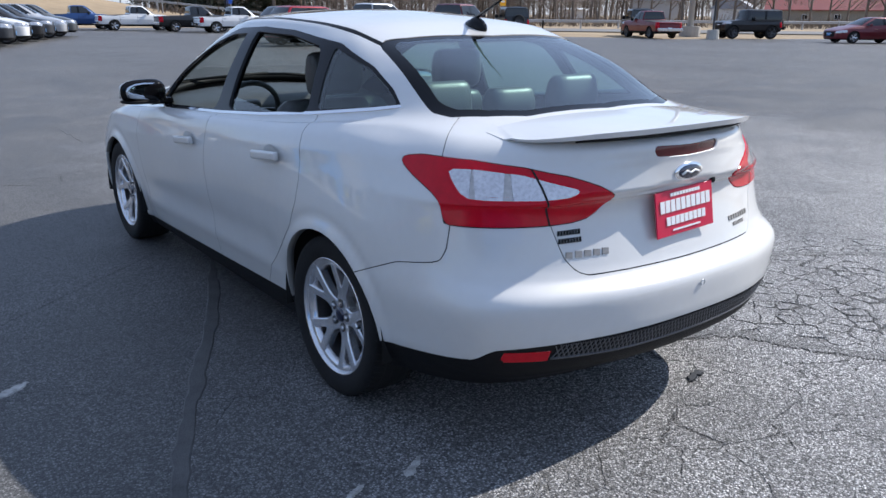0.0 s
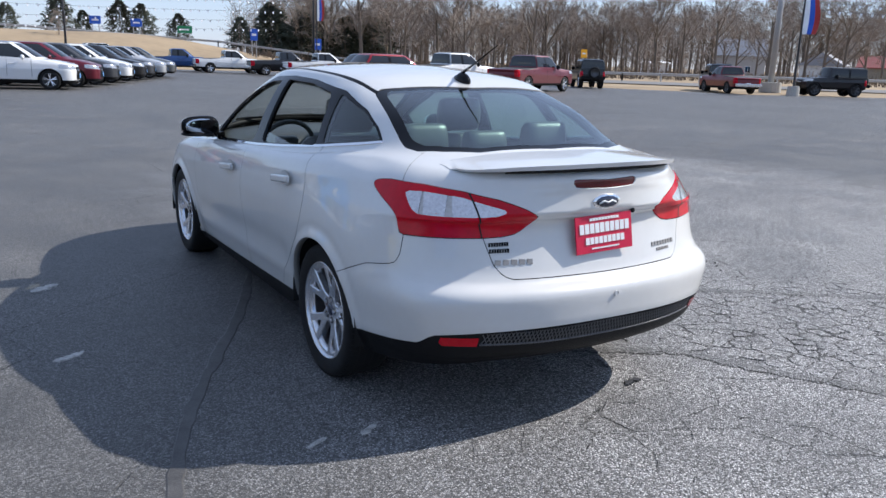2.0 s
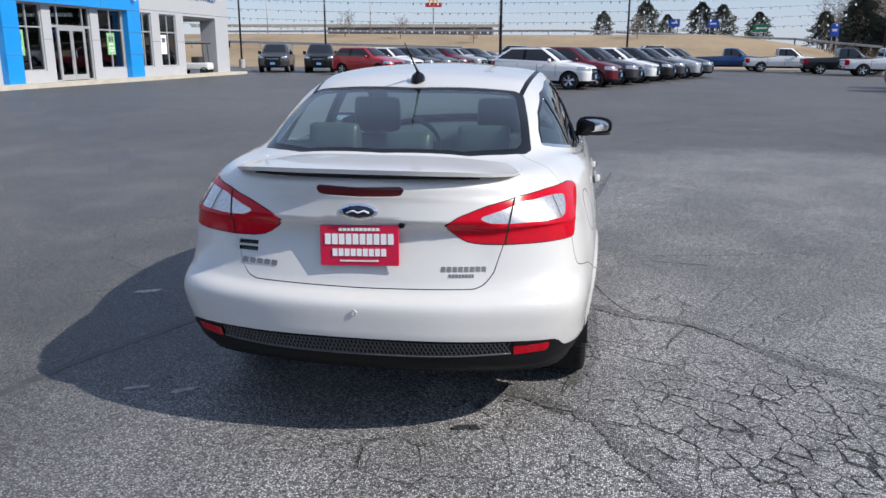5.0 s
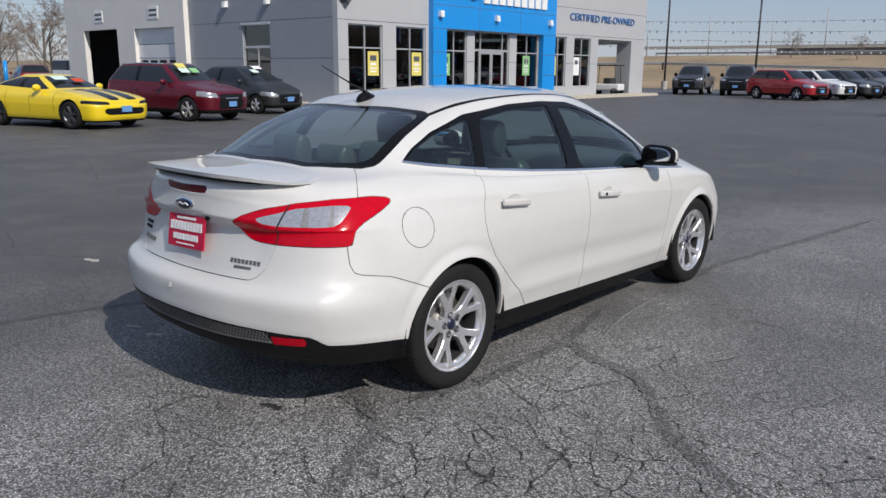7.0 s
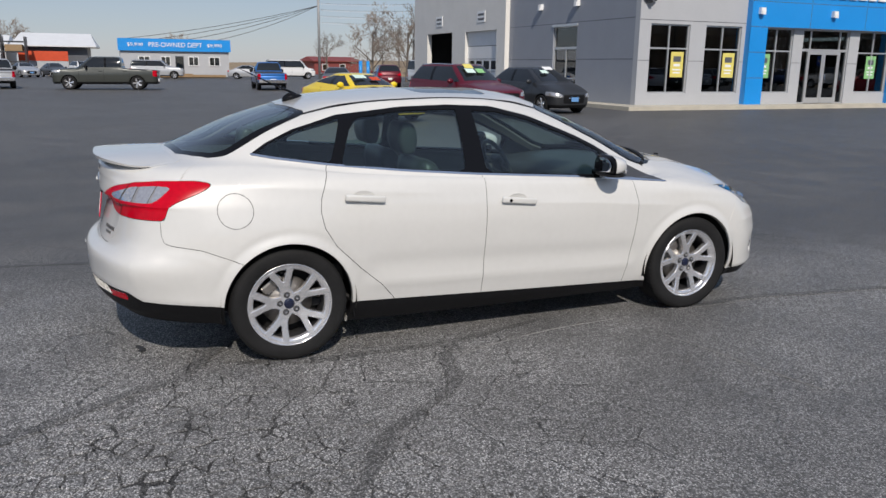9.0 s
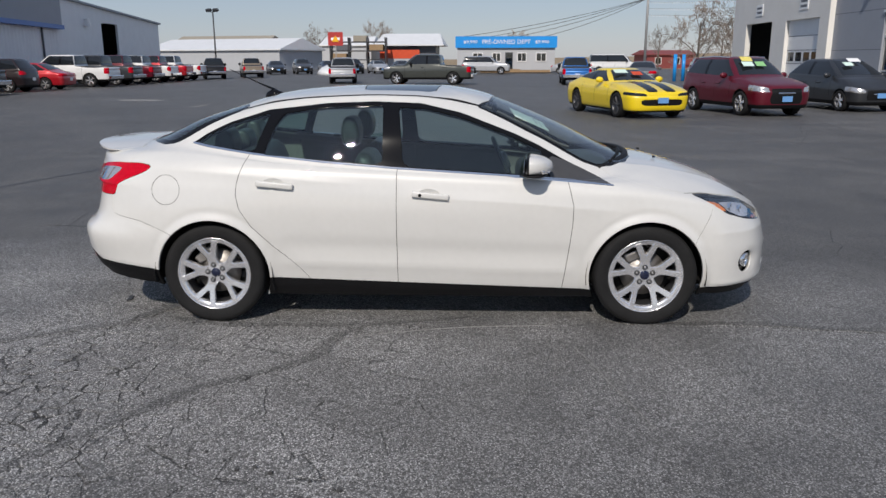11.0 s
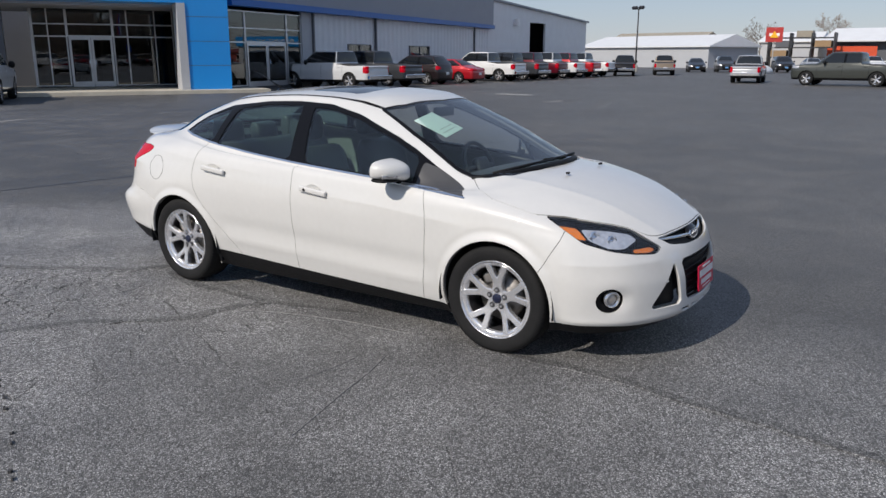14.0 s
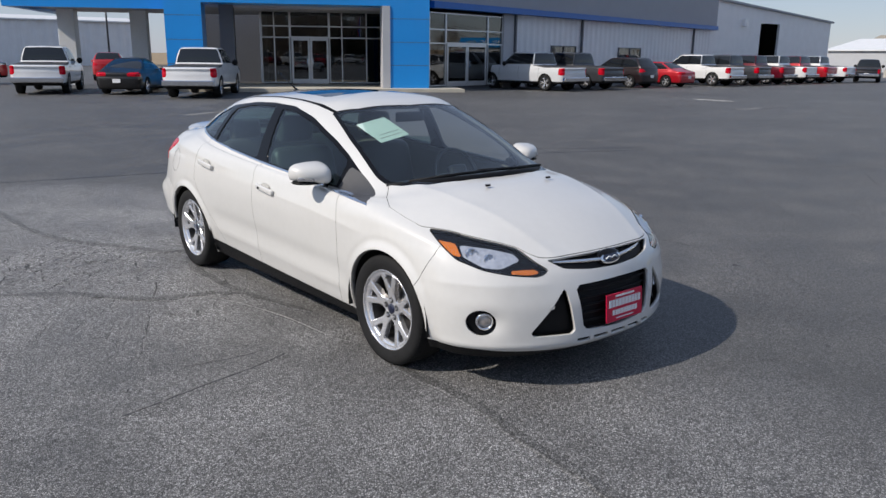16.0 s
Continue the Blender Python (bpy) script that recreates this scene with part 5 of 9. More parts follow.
        part("door_mirror", bm, P if not s.get("box") else B, car, "", Matrix.Translation((sg * (s["wb"] + 0.13), s["yc"] - 0.62, s["b0"] + 0.08)), True)
        # pillars and door seams on the side
        for yy in ((s["fa"] - 0.55), (s["fa"] + s["ra"]) / 2 - 0.05, s["ra"] + 0.42):
            strip, _ = sk.cut(body, lambda Q: np.maximum(np.maximum(Q[:, 1] - yy - 0.006, s["zb"] + 0.18 - Q[:, 2]), np.maximum(Q[:, 2] - s["b0"], 0.5 - Q[:, 0])))
            strip, _ = sk.cut(strip, lambda Q: yy - 0.006 - Q[:, 1])
            if strip and detail:
                hang("door_seam", sk.mesh("door_seam", strip, M["gap"], s_, 0.002), car)
        for yy in ((s["fa"] + s["ra"]) / 2 + 0.12, s["ra"] + 0.62):
            if detail and not (kind == "coupe" and yy < 0.3):
                part("door_handle", box_bm(0.03, 0.2, 0.035, 0.01, 1), P, car, "", Matrix.Translation((sg * (W * 0.985), yy, s["b0"] - 0.15)))
        yb = (s["wt"] + s["rt"]) / 2 - 0.05
        if detail:
            q = 0.10 if kind != "coupe" else 0.0
            pil, _ = sk.cut(panes["side"], lambda Q: np.abs(Q[:, 1] - yb) - 0.06)
            p1, rest_ = sk.cut(panes["side"], lambda Q: Q[:, 1] - yb - 0.06)
            p1, _ = sk.cut(p1, lambda Q: yb - 0.06 - Q[:, 1])
            if p1:
                hang("door_pillar", sk.mesh("door_pillar", p1, M["gloss_black"], s_, 0.006), car)
        if rails:
            pts = [(sg * (s["wr"] - 0.06), yy, s["zt"] - 0.01 - 0.03 * abs(yy - yb)) for yy in np.linspace(s["wt"] - 0.25, s["rt"] + 0.1, 7)]
            hang("roof_rail", mesh("roof_rail", *tube(pts, 0.022, 6), M["chrome"], smooth=True), car, "roof rail")
    hang("windscreen", sk.mesh("windscreen", panes["windscreen"], M["dark_glass"], "both", 0.002), car, "dark windscreen")
    hang("back_window", sk.mesh("back_window", panes["back"], M["dark_glass"], "both", 0.002), car, "dark back window")
    gl = hang("grille", sk.mesh("grille", grille, B, "both", -0.01), car, "dark grille")
    hang("chrome_bar", mesh("chrome_bar", *tube([(u * 0.5 * W, yf - 0.04 - 0.10 * abs(u) ** 3 + 0.02, h0 - 0.20) for u in np.linspace(-1, 1, 9)], 0.025, 6), M["chrome"], smooth=True), gl, "chrome grille bar")
    part("number_plate", box_bm(0.31, 0.012, 0.15), M["letter_white"], car, "plain number plate", Matrix.Translation((0, yr - 0.012, sr - 0.30 if not s.get("bed") else 0.62)))
    part("number_plate", box_bm(0.31, 0.012, 0.15), M["plate_blue"], car, "pale blue dealer plate", Matrix.Translation((0, yf + 0.012, 0.50 if not s.get("bed") else 0.6)))
    if s.get("bed") or kind in ("jeep", "van", "big_suv"):
        part("rear_bumper", box_bm(W * 1.9, 0.16, 0.20, 0.03, 2), M["chrome"] if kind != "jeep" else B, car, "metal step bumper", Matrix.Translation((0, yr - 0.04, s["zb"] + 0.28)))
    if stripes:
        for x0 in (0.10, -0.42):
            st, _ = sk.cut(body, lambda Q: np.maximum(np.maximum(0.10 - Q[:, 0], Q[:, 0] - 0.42), np.maximum(s["yc"] - Q[:, 1], s["h0"] - 0.02 - Q[:, 2])))
        for s_ in ("right", "left"):
            hang("hood_stripe", sk.mesh("hood_stripe", st, M["gloss_black"], s_, 0.003), car, "black hood stripe")
    # dark inside, wheels
    hang("inner_floor", mesh("inner_floor", *box_vf(-0.72 * W, 0.72 * W, ra - 0.3, fa + 0.3, s["zb"] + 0.02, s["zb"] + 0.32), M["gap"]), car)
    for sx in (1, -1):
        for ay in (fa, ra):
            m = Matrix.Translation((sx * (W - 0.345 * r_t - 0.01), ay, r_t)) @ pose(0, 0, 0, 0, 0, 0 if sx > 0 else 180) @ pose(0, 0, 0, 17 * (sx + 2) + 31 * ay, 0, 0) @ Matrix.Scale(r_t, 4)
            w = hang("wheel", RIM, car, "", m)
            hang("tyre", TYRE, w)
            for i in range(5):
                hang("spoke", SPOKES[int(dark_rims)], w, "", pose(0, 0, 0, 72 * i, 0, 0))
            hang("hub", HUBS[int(dark_rims)], w)
            v, f = lathe([(r_t + 0.05, 0.0), (r_t + 0.05, -0.25), (0.1, -0.27)], 20)
            hang("wheel_well", mesh("wheel_well", v, [q for q in f if sum(v[i][2] for i in q) > -0.6 * r_t], M["gap"]), car, "", Matrix.Translation((sx * (W - 0.03), ay, r_t)) @ Matrix.Diagonal((sx, 1, 1, 1)))
    if s.get("spare"):
        w = hang("spare_wheel", RIM, car, "spare wheel on the tailgate", Matrix.Translation((0.05, yr - 0.10, 1.0)) @ pose(0, 0, 0, 0, 0, -90) @ Matrix.Scale(0.38, 4))
        hang("tyre", TYRE, w)
    # window stickers
    for x0, z_, c, wd in tags:
        t = (z_ - s["zc"]) / (s["zt"] - s["zc"])
        yy = s["yc"] + (s["wt"] - s["yc"]) * t + 0.02
        ang = math.degrees(math.atan2(s["zt"] - s["zc"], s["yc"] - s["wt"]))
        hang("window_sticker", mesh("window_sticker", *box_vf(-wd / 2, wd / 2, -0.11, 0.11, 0.03, 0.034), M[c]), car, "printed window sticker", Matrix.Translation((x0, yy, z_)) @ pose(0, 0, 0, -ang, 0, 0))
    return car


WHITE, SILVER, BLACK, GREY, RED = (0.72, 0.72, 0.72), (0.42, 0.43, 0.45), (0.012, 0.012, 0.014), (0.10, 0.105, 0.11), (0.42, 0.012, 0.02)
MAROON, BLUE, DKGREEN, YELLOW, DKGREY = (0.115, 0.003, 0.014), (0.01, 0.09, 0.30), (0.045, 0.05, 0.045), (0.85, 0.62, 0.01), (0.05, 0.053, 0.06)


def parked():
    front_row, east, truck_row = "cars before the grey showroom", "cars along the east edge", "trucks before the main showroom"
    vehicle("coupe", YELLOW, "yellow sports coupe with black hood stripes", -18.3, 4.9, 15, group=front_row, dark_rims=True, stripes=True, metal=0.0, tags=((0.35, 1.22, "paper", 0.4), (-0.1, 1.16, "orange", 0.3)))
    vehicle("suv", MAROON, "dark red SUV with chrome roof rails and window stickers", -18.9, 8.6, 13, group=front_row, rails=True, tags=((0.35, 1.42, "paper", 0.35), (-0.05, 1.42, "poster_green", 0.3), (0.3, 1.56, "poster_yellow", 0.35)))
    vehicle("hatch", (0.03, 0.032, 0.036), "dark grey hatchback beside the showroom wall", -20.7, 12.4, 8, group=front_row, tags=((0.3, 1.4, "paper", 0.3), (0.0, 1.52, "letter_white", 0.4)))
    # west of the lot
    vehicle("small_pickup", (0.01, 0.13, 0.42), "bright blue small pickup with its tail to the lot", -46.5, 7.2, 176, "truck")
    vehicle("sedan", GREY, "grey-brown four-door sedan beside the pickup", -44.5, 11.2, 165)
    vehicle("suv", MAROON, "dark red SUV in the back row", -52, 17.0, 170)
    vehicle("pickup", DKGREEN, "dark grey-green crew-cab pickup parked sideways", -46.3, -2.3, 262, "truck")
    vehicle("small_pickup", SILVER, "silver-grey small pickup seen from behind", -49.5, -8.4, 187, "truck")
    vehicle("big_suv", SILVER, "long silver SUV before the sales office", -80, 2.2, 86)
    vehicle("van", WHITE, "white passenger van by the office", -84, 16.5, 86, "van")
    vehicle("van", (0.62, 0.64, 0.68), "pale silver van by the service bays", -56, 22.5, 10, "van")
    vehicle("sedan", SILVER, "silver sedan by the field", -82, 11.8, 70, detail=0)
    # east and north-east
    vehicle("small_pickup", (0.012, 0.05, 0.17), "dark blue crew-cab pickup parked side-on", 12.3, 60.0, -5, "truck", east)
    vehicle("small_pickup", WHITE, "white extended-cab pickup parked side-on", 15.4, 56.3, -5, "truck", east)
    vehicle("small_pickup", BLACK, "black side-on pickup with dark wheels", 18.2, 51.9, -5, "truck", east)
    vehicle("small_pickup", WHITE, "white work pickup behind the red SUV", 19.7, 48.4, -5, "truck", east)
    vehicle("pickup", WHITE, "white pickup at the back of the lot", 6.5, 60, 180, "truck", east, detail=0)
    vehicle("suv", (0.27, 0.002, 0.010), "bright red SUV with black wheels", 14.8, 27.8, 4, dark_rims=True)
    vehicle("suv", BLACK, "black SUV behind the red one", 15.8, 30.8, 4, detail=0)
    vehicle("pickup", WHITE, "silver-white extended-cab pickup with grey sills", 21.4, 33.4, 8, "truck")
    vehicle("pickup", (0.12, 0.004, 0.012), "dark red crew-cab pickup with chrome sills", 24.2, 29.8, 20, "truck")
    vehicle("jeep", BLACK, "black off-roader seen from behind", 33.8, 36.2, 60)
    vehicle("jeep", DKGREY, "grey off-roader with a spare wheel", 44, 34.0, 50)
    vehicle("small_pickup", (0.14, 0.003, 0.010), "dark red pickup on the east edge", 41.0, 30.4, 66, "truck", dark_rims=True)
    vehicle("jeep", BLACK, "black off-roader with a hard top", 46.3, 26.6, 150, dark_rims=True)
    vehicle("sedan", (0.14, 0.012, 0.02), "dark red sedan at the lot's edge", 45.5, 18.4, 150)
    vehicle("suv", (0.03, 0.05, 0.09), "dark blue SUV at the lot's edge", 46.0, 14.8, 150)
    vehicle("small_suv", SILVER, "silver SUV at the lot's edge", 46.6, 11.2, 150)
    # row that starts with the white SUV
    cols = [(WHITE, "white compact SUV with alloy wheels", "small_suv"), (MAROON, "dark red SUV", "suv"), (DKGREY, "dark grey SUV", "suv"), (WHITE, "white SUV", "suv"), (BLACK, "black SUV", "suv"), (DKGREY, "dark grey SUV", "small_suv"), (SILVER, "silver SUV", "suv"), (GREY, "grey SUV", "suv")]
    for k, (c, lb, kd) in enumerate(cols):
        vehicle(kd, c, lb + " in the north row", -0.6 + 1.0 * k, 27.6 + 2.35 * k, -14, group="north row of cars", detail=1 if k < 4 else 0, rails=k == 0)
    cols = [(RED, "red SUV", "suv"), (WHITE, "white SUV", "suv"), (DKGREY, "dark grey SUV", "suv"), (GREY, "grey SUV", "suv"), (MAROON, "dark red SUV", "suv"), (SILVER, "silver SUV", "small_suv"), (DKGREY, "dark SUV", "suv"), (SILVER, "silver sedan", "sedan")]
    for k, (c, lb, kd) in enumerate(cols):
        vehicle(kd, c, lb + " in the far row", -11.9 + 0.75 * k, 42.2 + 2.55 * k, -20, group="far row of cars", detail=1 if k < 3 else 0)
    vehicle("pickup", WHITE, "white pickup beyond the far row", -4.6, 63.5, 170, "truck", detail=0)
    vehicle("pickup", DKGREY, "dark grey pickup facing the lot", -20.2, 48.5, -75, "truck")
    vehicle("pickup", BLACK, "black pickup facing the lot beside another", -17.0, 48.6, -75, "truck")
    # before the main showroom
    vehicle("pickup", WHITE, "white lifted pickup with its tailgate to the lot", -10.1, -26.4, 235, "truck", truck_row)
    vehicle("sedan", (0.012, 0.011, 0.011), "black four-door sedan with its tail to the lot", -8.5, -29.8, 233, group=truck_row)
    vehicle("pickup", WHITE, "white crew-cab pickup near the canopy", -5.7, -32.2, 247, "truck", truck_row)
    vehicle("pickup", (0.5, 0.01, 0.015), "bright red pickup beyond the white one", -3.0, -41.5, 200, "truck", truck_row)
    vehicle("suv", (0.45, 0.01, 0.015), "red SUV beyond the canopy", -12.5, -46, 250, group=truck_row, detail=0)
    xs = [(-27.0, "pickup", (0.60, 0.61, 0.62), "silver-white crew-cab pickup"), (-30.0, "pickup", DKGREY, "dark grey pickup"), (-34.2, "suv", (0.02, 0.012, 0.014), "black SUV with bright wheels"), (-37.6, "sedan", (0.45, 0.01, 0.02), "bright red car"), (-41.9, "pickup", WHITE, "white crew-cab pickup"), (-45.2, "pickup", DKGREY, "dark grey pickup"), (-48.3, "pickup", MAROON, "dark red pickup"), (-51.4, "pickup", WHITE, "white crew-cab pickup"), (-54.4, "pickup", RED, "red pickup"), (-57.4, "pickup", WHITE, "white pickup")]
    for k, (x, kd, c, lb) in enumerate(xs):
        vehicle(kd, c, lb + " facing the long wing", x, -24.2 + 0.05 * k, 272, "truck" if kd == "pickup" else "car", truck_row, detail=1 if k < 6 else 0)
    vehicle("small_pickup", BLACK, "black short pickup side-on", -62, -21.5, 200, "truck")
    vehicle("small_pickup", (0.25, 0.2, 0.15), "tan flat-bed work truck parked side-on", -66.5, -19.5, 200, "truck", detail=0)
    for k in range(7):
        c = [BLACK, DKGREY, (0.02, 0.03, 0.06), BLACK, SILVER, DKGREY, WHITE][k]
        vehicle(["sedan", "suv", "sedan", "suv", "sedan", "sedan", "suv"][k], c, "car in the distant west row", -82 - 1.2 * k, -21 + 2.7 * k, 20, group="distant west row", detail=0)


parked()


# ---------------------------------------------------------------- the white sedan
from mathutils.bvhtree import BVHTree

AXLE, TRACK, HUB = 1.324, 0.757, 0.312
SEDAN = [
    # bottom edge
    [(0, 2.15, 0.19), (0.33, 2.12, 0.19), (0.6, 2.01, 0.19), (0.75, 1.86, 0.19), (0.80, 1.68, 0.19), (0.79, 1.32, 0.18), (0.79, 0.96, 0.165), (0.785, 0.55, 0.16), (0.785, -0.22, 0.16), (0.785, -0.9, 0.165), (0.79, -1.32, 0.2), (0.80, -1.70, 0.235), (0.70, -2.03, 0.275), (0.41, -2.17, 0.295), (0, -2.22, 0.30)],
    [(0, 2.235, 0.255), (0.33, 2.2, 0.255), (0.62, 2.065, 0.265), (0.785, 1.88, 0.275), (0.845, 1.68, 0.285), (0.865, 1.32, 0.29), (0.835, 0.96, 0.265), (0.83, 0.55, 0.255), (0.83, -0.22, 0.255), (0.835, -0.9, 0.275), (0.865, -1.32, 0.31), (0.845, -1.70, 0.33), (0.745, -2.06, 0.36), (0.42, -2.24, 0.375), (0, -2.285, 0.38)],
    [(0, 2.25, 0.42), (0.34, 2.205, 0.42), (0.64, 2.065, 0.43), (0.805, 1.875, 0.44), (0.865, 1.68, 0.46), (0.895, 1.32, 0.47), (0.87, 0.96, 0.46), (0.868, 0.55, 0.46), (0.87, -0.22, 0.47), (0.875, -0.9, 0.48), (0.90, -1.32, 0.49), (0.87, -1.70, 0.50), (0.765, -2.07, 0.52), (0.43, -2.25, 0.53), (0, -2.30, 0.54)],
    [(0, 2.215, 0.575), (0.35, 2.165, 0.59), (0.64, 2.02, 0.61), (0.795, 1.83, 0.63), (0.855, 1.65, 0.65), (0.885, 1.32, 0.67), (0.883, 0.96, 0.675), (0.888, 0.55, 0.69), (0.893, -0.22, 0.71), (0.895, -0.9, 0.725), (0.895, -1.32, 0.72), (0.862, -1.70, 0.715), (0.755, -2.03, 0.70), (0.43, -2.20, 0.685), (0, -2.245, 0.675)],
    [(0, 2.13, 0.69), (0.34, 2.075, 0.70), (0.585, 1.945, 0.72), (0.745, 1.76, 0.75), (0.82, 1.58, 0.785), (0.86, 1.28, 0.82), (0.868, 0.96, 0.825), (0.872, 0.55, 0.825), (0.878, -0.22, 0.845), (0.878, -0.9, 0.87), (0.865, -1.32, 0.88), (0.828, -1.66, 0.88), (0.735, -1.965, 0.86), (0.42, -2.135, 0.845), (0, -2.18, 0.845)],
    [(0, 1.86, 0.845), (0.33, 1.82, 0.845), (0.55, 1.715, 0.845), (0.68, 1.56, 0.85), (0.755, 1.39, 0.86), (0.812, 1.17, 0.872), (0.842, 0.90, 0.876), (0.855, 0.55, 0.885), (0.86, -0.22, 0.915), (0.855, -0.9, 0.955), (0.832, -1.32, 0.975), (0.785, -1.62, 0.98), (0.705, -1.925, 0.965), (0.42, -2.14, 0.96), (0, -2.215, 0.962)],
    [(0, 1.52, 0.95), (0.32, 1.49, 0.945), (0.52, 1.42, 0.93), (0.635, 1.33, 0.915), (0.71, 1.23, 0.90), (0.765, 1.09, 0.893), (0.805, 0.86, 0.892), (0.828, 0.55, 0.91), (0.837, -0.22, 0.945), (0.822, -0.9, 0.99), (0.785, -1.28, 1.025), (0.72, -1.55, 1.04), (0.65, -1.86, 1.035), (0.40, -2.10, 1.04), (0, -2.185, 1.045)],
    [(0, 1.23, 1.005), (0.30, 1.21, 1.0), (0.48, 1.155, 0.985), (0.60, 1.09, 0.962), (0.665, 1.02, 0.942), (0.72, 0.92, 0.922), (0.77, 0.77, 0.913), (0.80, 0.52, 0.922), (0.803, -0.22, 0.962), (0.785, -0.9, 1.01), (0.735, -1.22, 1.055), (0.65, -1.47, 1.085), (0.535, -1.70, 1.085), (0.31, -1.84, 1.085), (0, -1.88, 1.088)],
    [(0, 0.82, 1.195), (0.27, 0.80, 1.19), (0.45, 0.75, 1.18), (0.55, 0.70, 1.162), (0.605, 0.64, 1.147), (0.65, 0.56, 1.135), (0.69, 0.45, 1.13), (0.714, 0.30, 1.135), (0.72, -0.22, 1.16), (0.70, -0.85, 1.175), (0.66, -1.11, 1.192), (0.59, -1.29, 1.21), (0.485, -1.44, 1.225), (0.27, -1.51, 1.228), (0, -1.53, 1.23)],
    [(0, 0.40, 1.36), (0.24, 0.385, 1.355), (0.40, 0.35, 1.342), (0.50, 0.30, 1.325), (0.55, 0.24, 1.315), (0.578, 0.16, 1.315), (0.595, 0.07, 1.32), (0.607, -0.05, 1.328), (0.613, -0.35, 1.335), (0.597, -0.75, 1.328), (0.568, -0.95, 1.323), (0.525, -1.06, 1.322), (0.42, -1.14, 1.325), (0.24, -1.18, 1.33), (0, -1.19, 1.332)],
    [(0, 0.21, 1.407), (0.2, 0.205, 1.404), (0.33, 0.18, 1.398), (0.40, 0.14, 1.39), (0.44, 0.09, 1.386), (0.46, 0.02, 1.386), (0.475, -0.06, 1.39), (0.48, -0.16, 1.394), (0.482, -0.38, 1.398), (0.47, -0.65, 1.39), (0.445, -0.82, 1.38), (0.40, -0.92, 1.376), (0.32, -0.98, 1.376), (0.18, -1.01, 1.378), (0, -1.02, 1.379)],
    [(0, 0.06, 1.428), (0, 0.05, 1.428), (0, 0.03, 1.428), (0, 0.0, 1.428), (0, -0.03, 1.429), (0, -0.07, 1.43), (0, -0.12, 1.431), (0, -0.2, 1.432), (0, -0.38, 1.430), (0, -0.58, 1.424), (0, -0.7, 1.416), (0, -0.78, 1.41), (0, -0.83, 1.406), (0, -0.86, 1.403), (0, -0.87, 1.402)],
]


def between(rows, i, t, tail):
    """A new row a part t of the way from row i to the next, with its last columns set by hand."""
    C = [np.array(r, float) for r in rows]
    mid = spline(C[i - 1], C[i], C[i + 1], C[i + 2], t)
    out = [tuple(p) for p in mid]
    out[-len(tail):] = tail
    return out


# the tail: a lip over the plate's recess, and a ledge on the bumper below the lid
LEDGE = between(SEDAN, 2, 0.5, [(0.762, -2.045, 0.642), (0.432, -2.206, 0.629), (0, -2.252, 0.623)])
RECESS = between(SEDAN, 3, 0.5, [(0.744, -1.99, 0.845), (0.43, -2.148, 0.832), (0, -2.197, 0.83)])
SEDAN[2][-3:] = [(0.785, -2.092, 0.55), (0.44, -2.262, 0.562), (0, -2.312, 0.57)]
SEDAN[3][-3:] = [(0.752, -2.02, 0.71), (0.43, -2.178, 0.695), (0, -2.226, 0.69)]
SEDAN[4][-3:] = [(0.745, -1.985, 0.872), (0.43, -2.166, 0.868), (0, -2.219, 0.868)]
SEDAN.insert(4, RECESS)
SEDAN.insert(3, LEDGE)
DLO = [(1.12, 0.862), (0.79, 0.890), (0.56, 0.909), (-0.22, 0.958), (-0.64, 0.992), (-1.07, 1.037), (-1.36, 1.074), (-1.475, 1.094), (-1.38, 1.155), (-1.24, 1.22), (-0.99, 1.297), (-0.62, 1.338), (-0.33, 1.348), (-0.05, 1.337), (0.20, 1.280), (0.52, 1.158), (0.66, 1.094), (0.82, 1.005)]


def tail_s(P):
    return -(P[:, 1] + 1.6) + 0.83 - P[:, 0]


def head_s(P):
    return (P[:, 1] - 1.5) + 0.83 - P[:, 0]


def third(k):
    return lambda P: P[:, k]


def ramp(a, b, x):
    t = np.clip((x - a) / (b - a), 0, 1)
    return t * t * (3 - 2 * t)


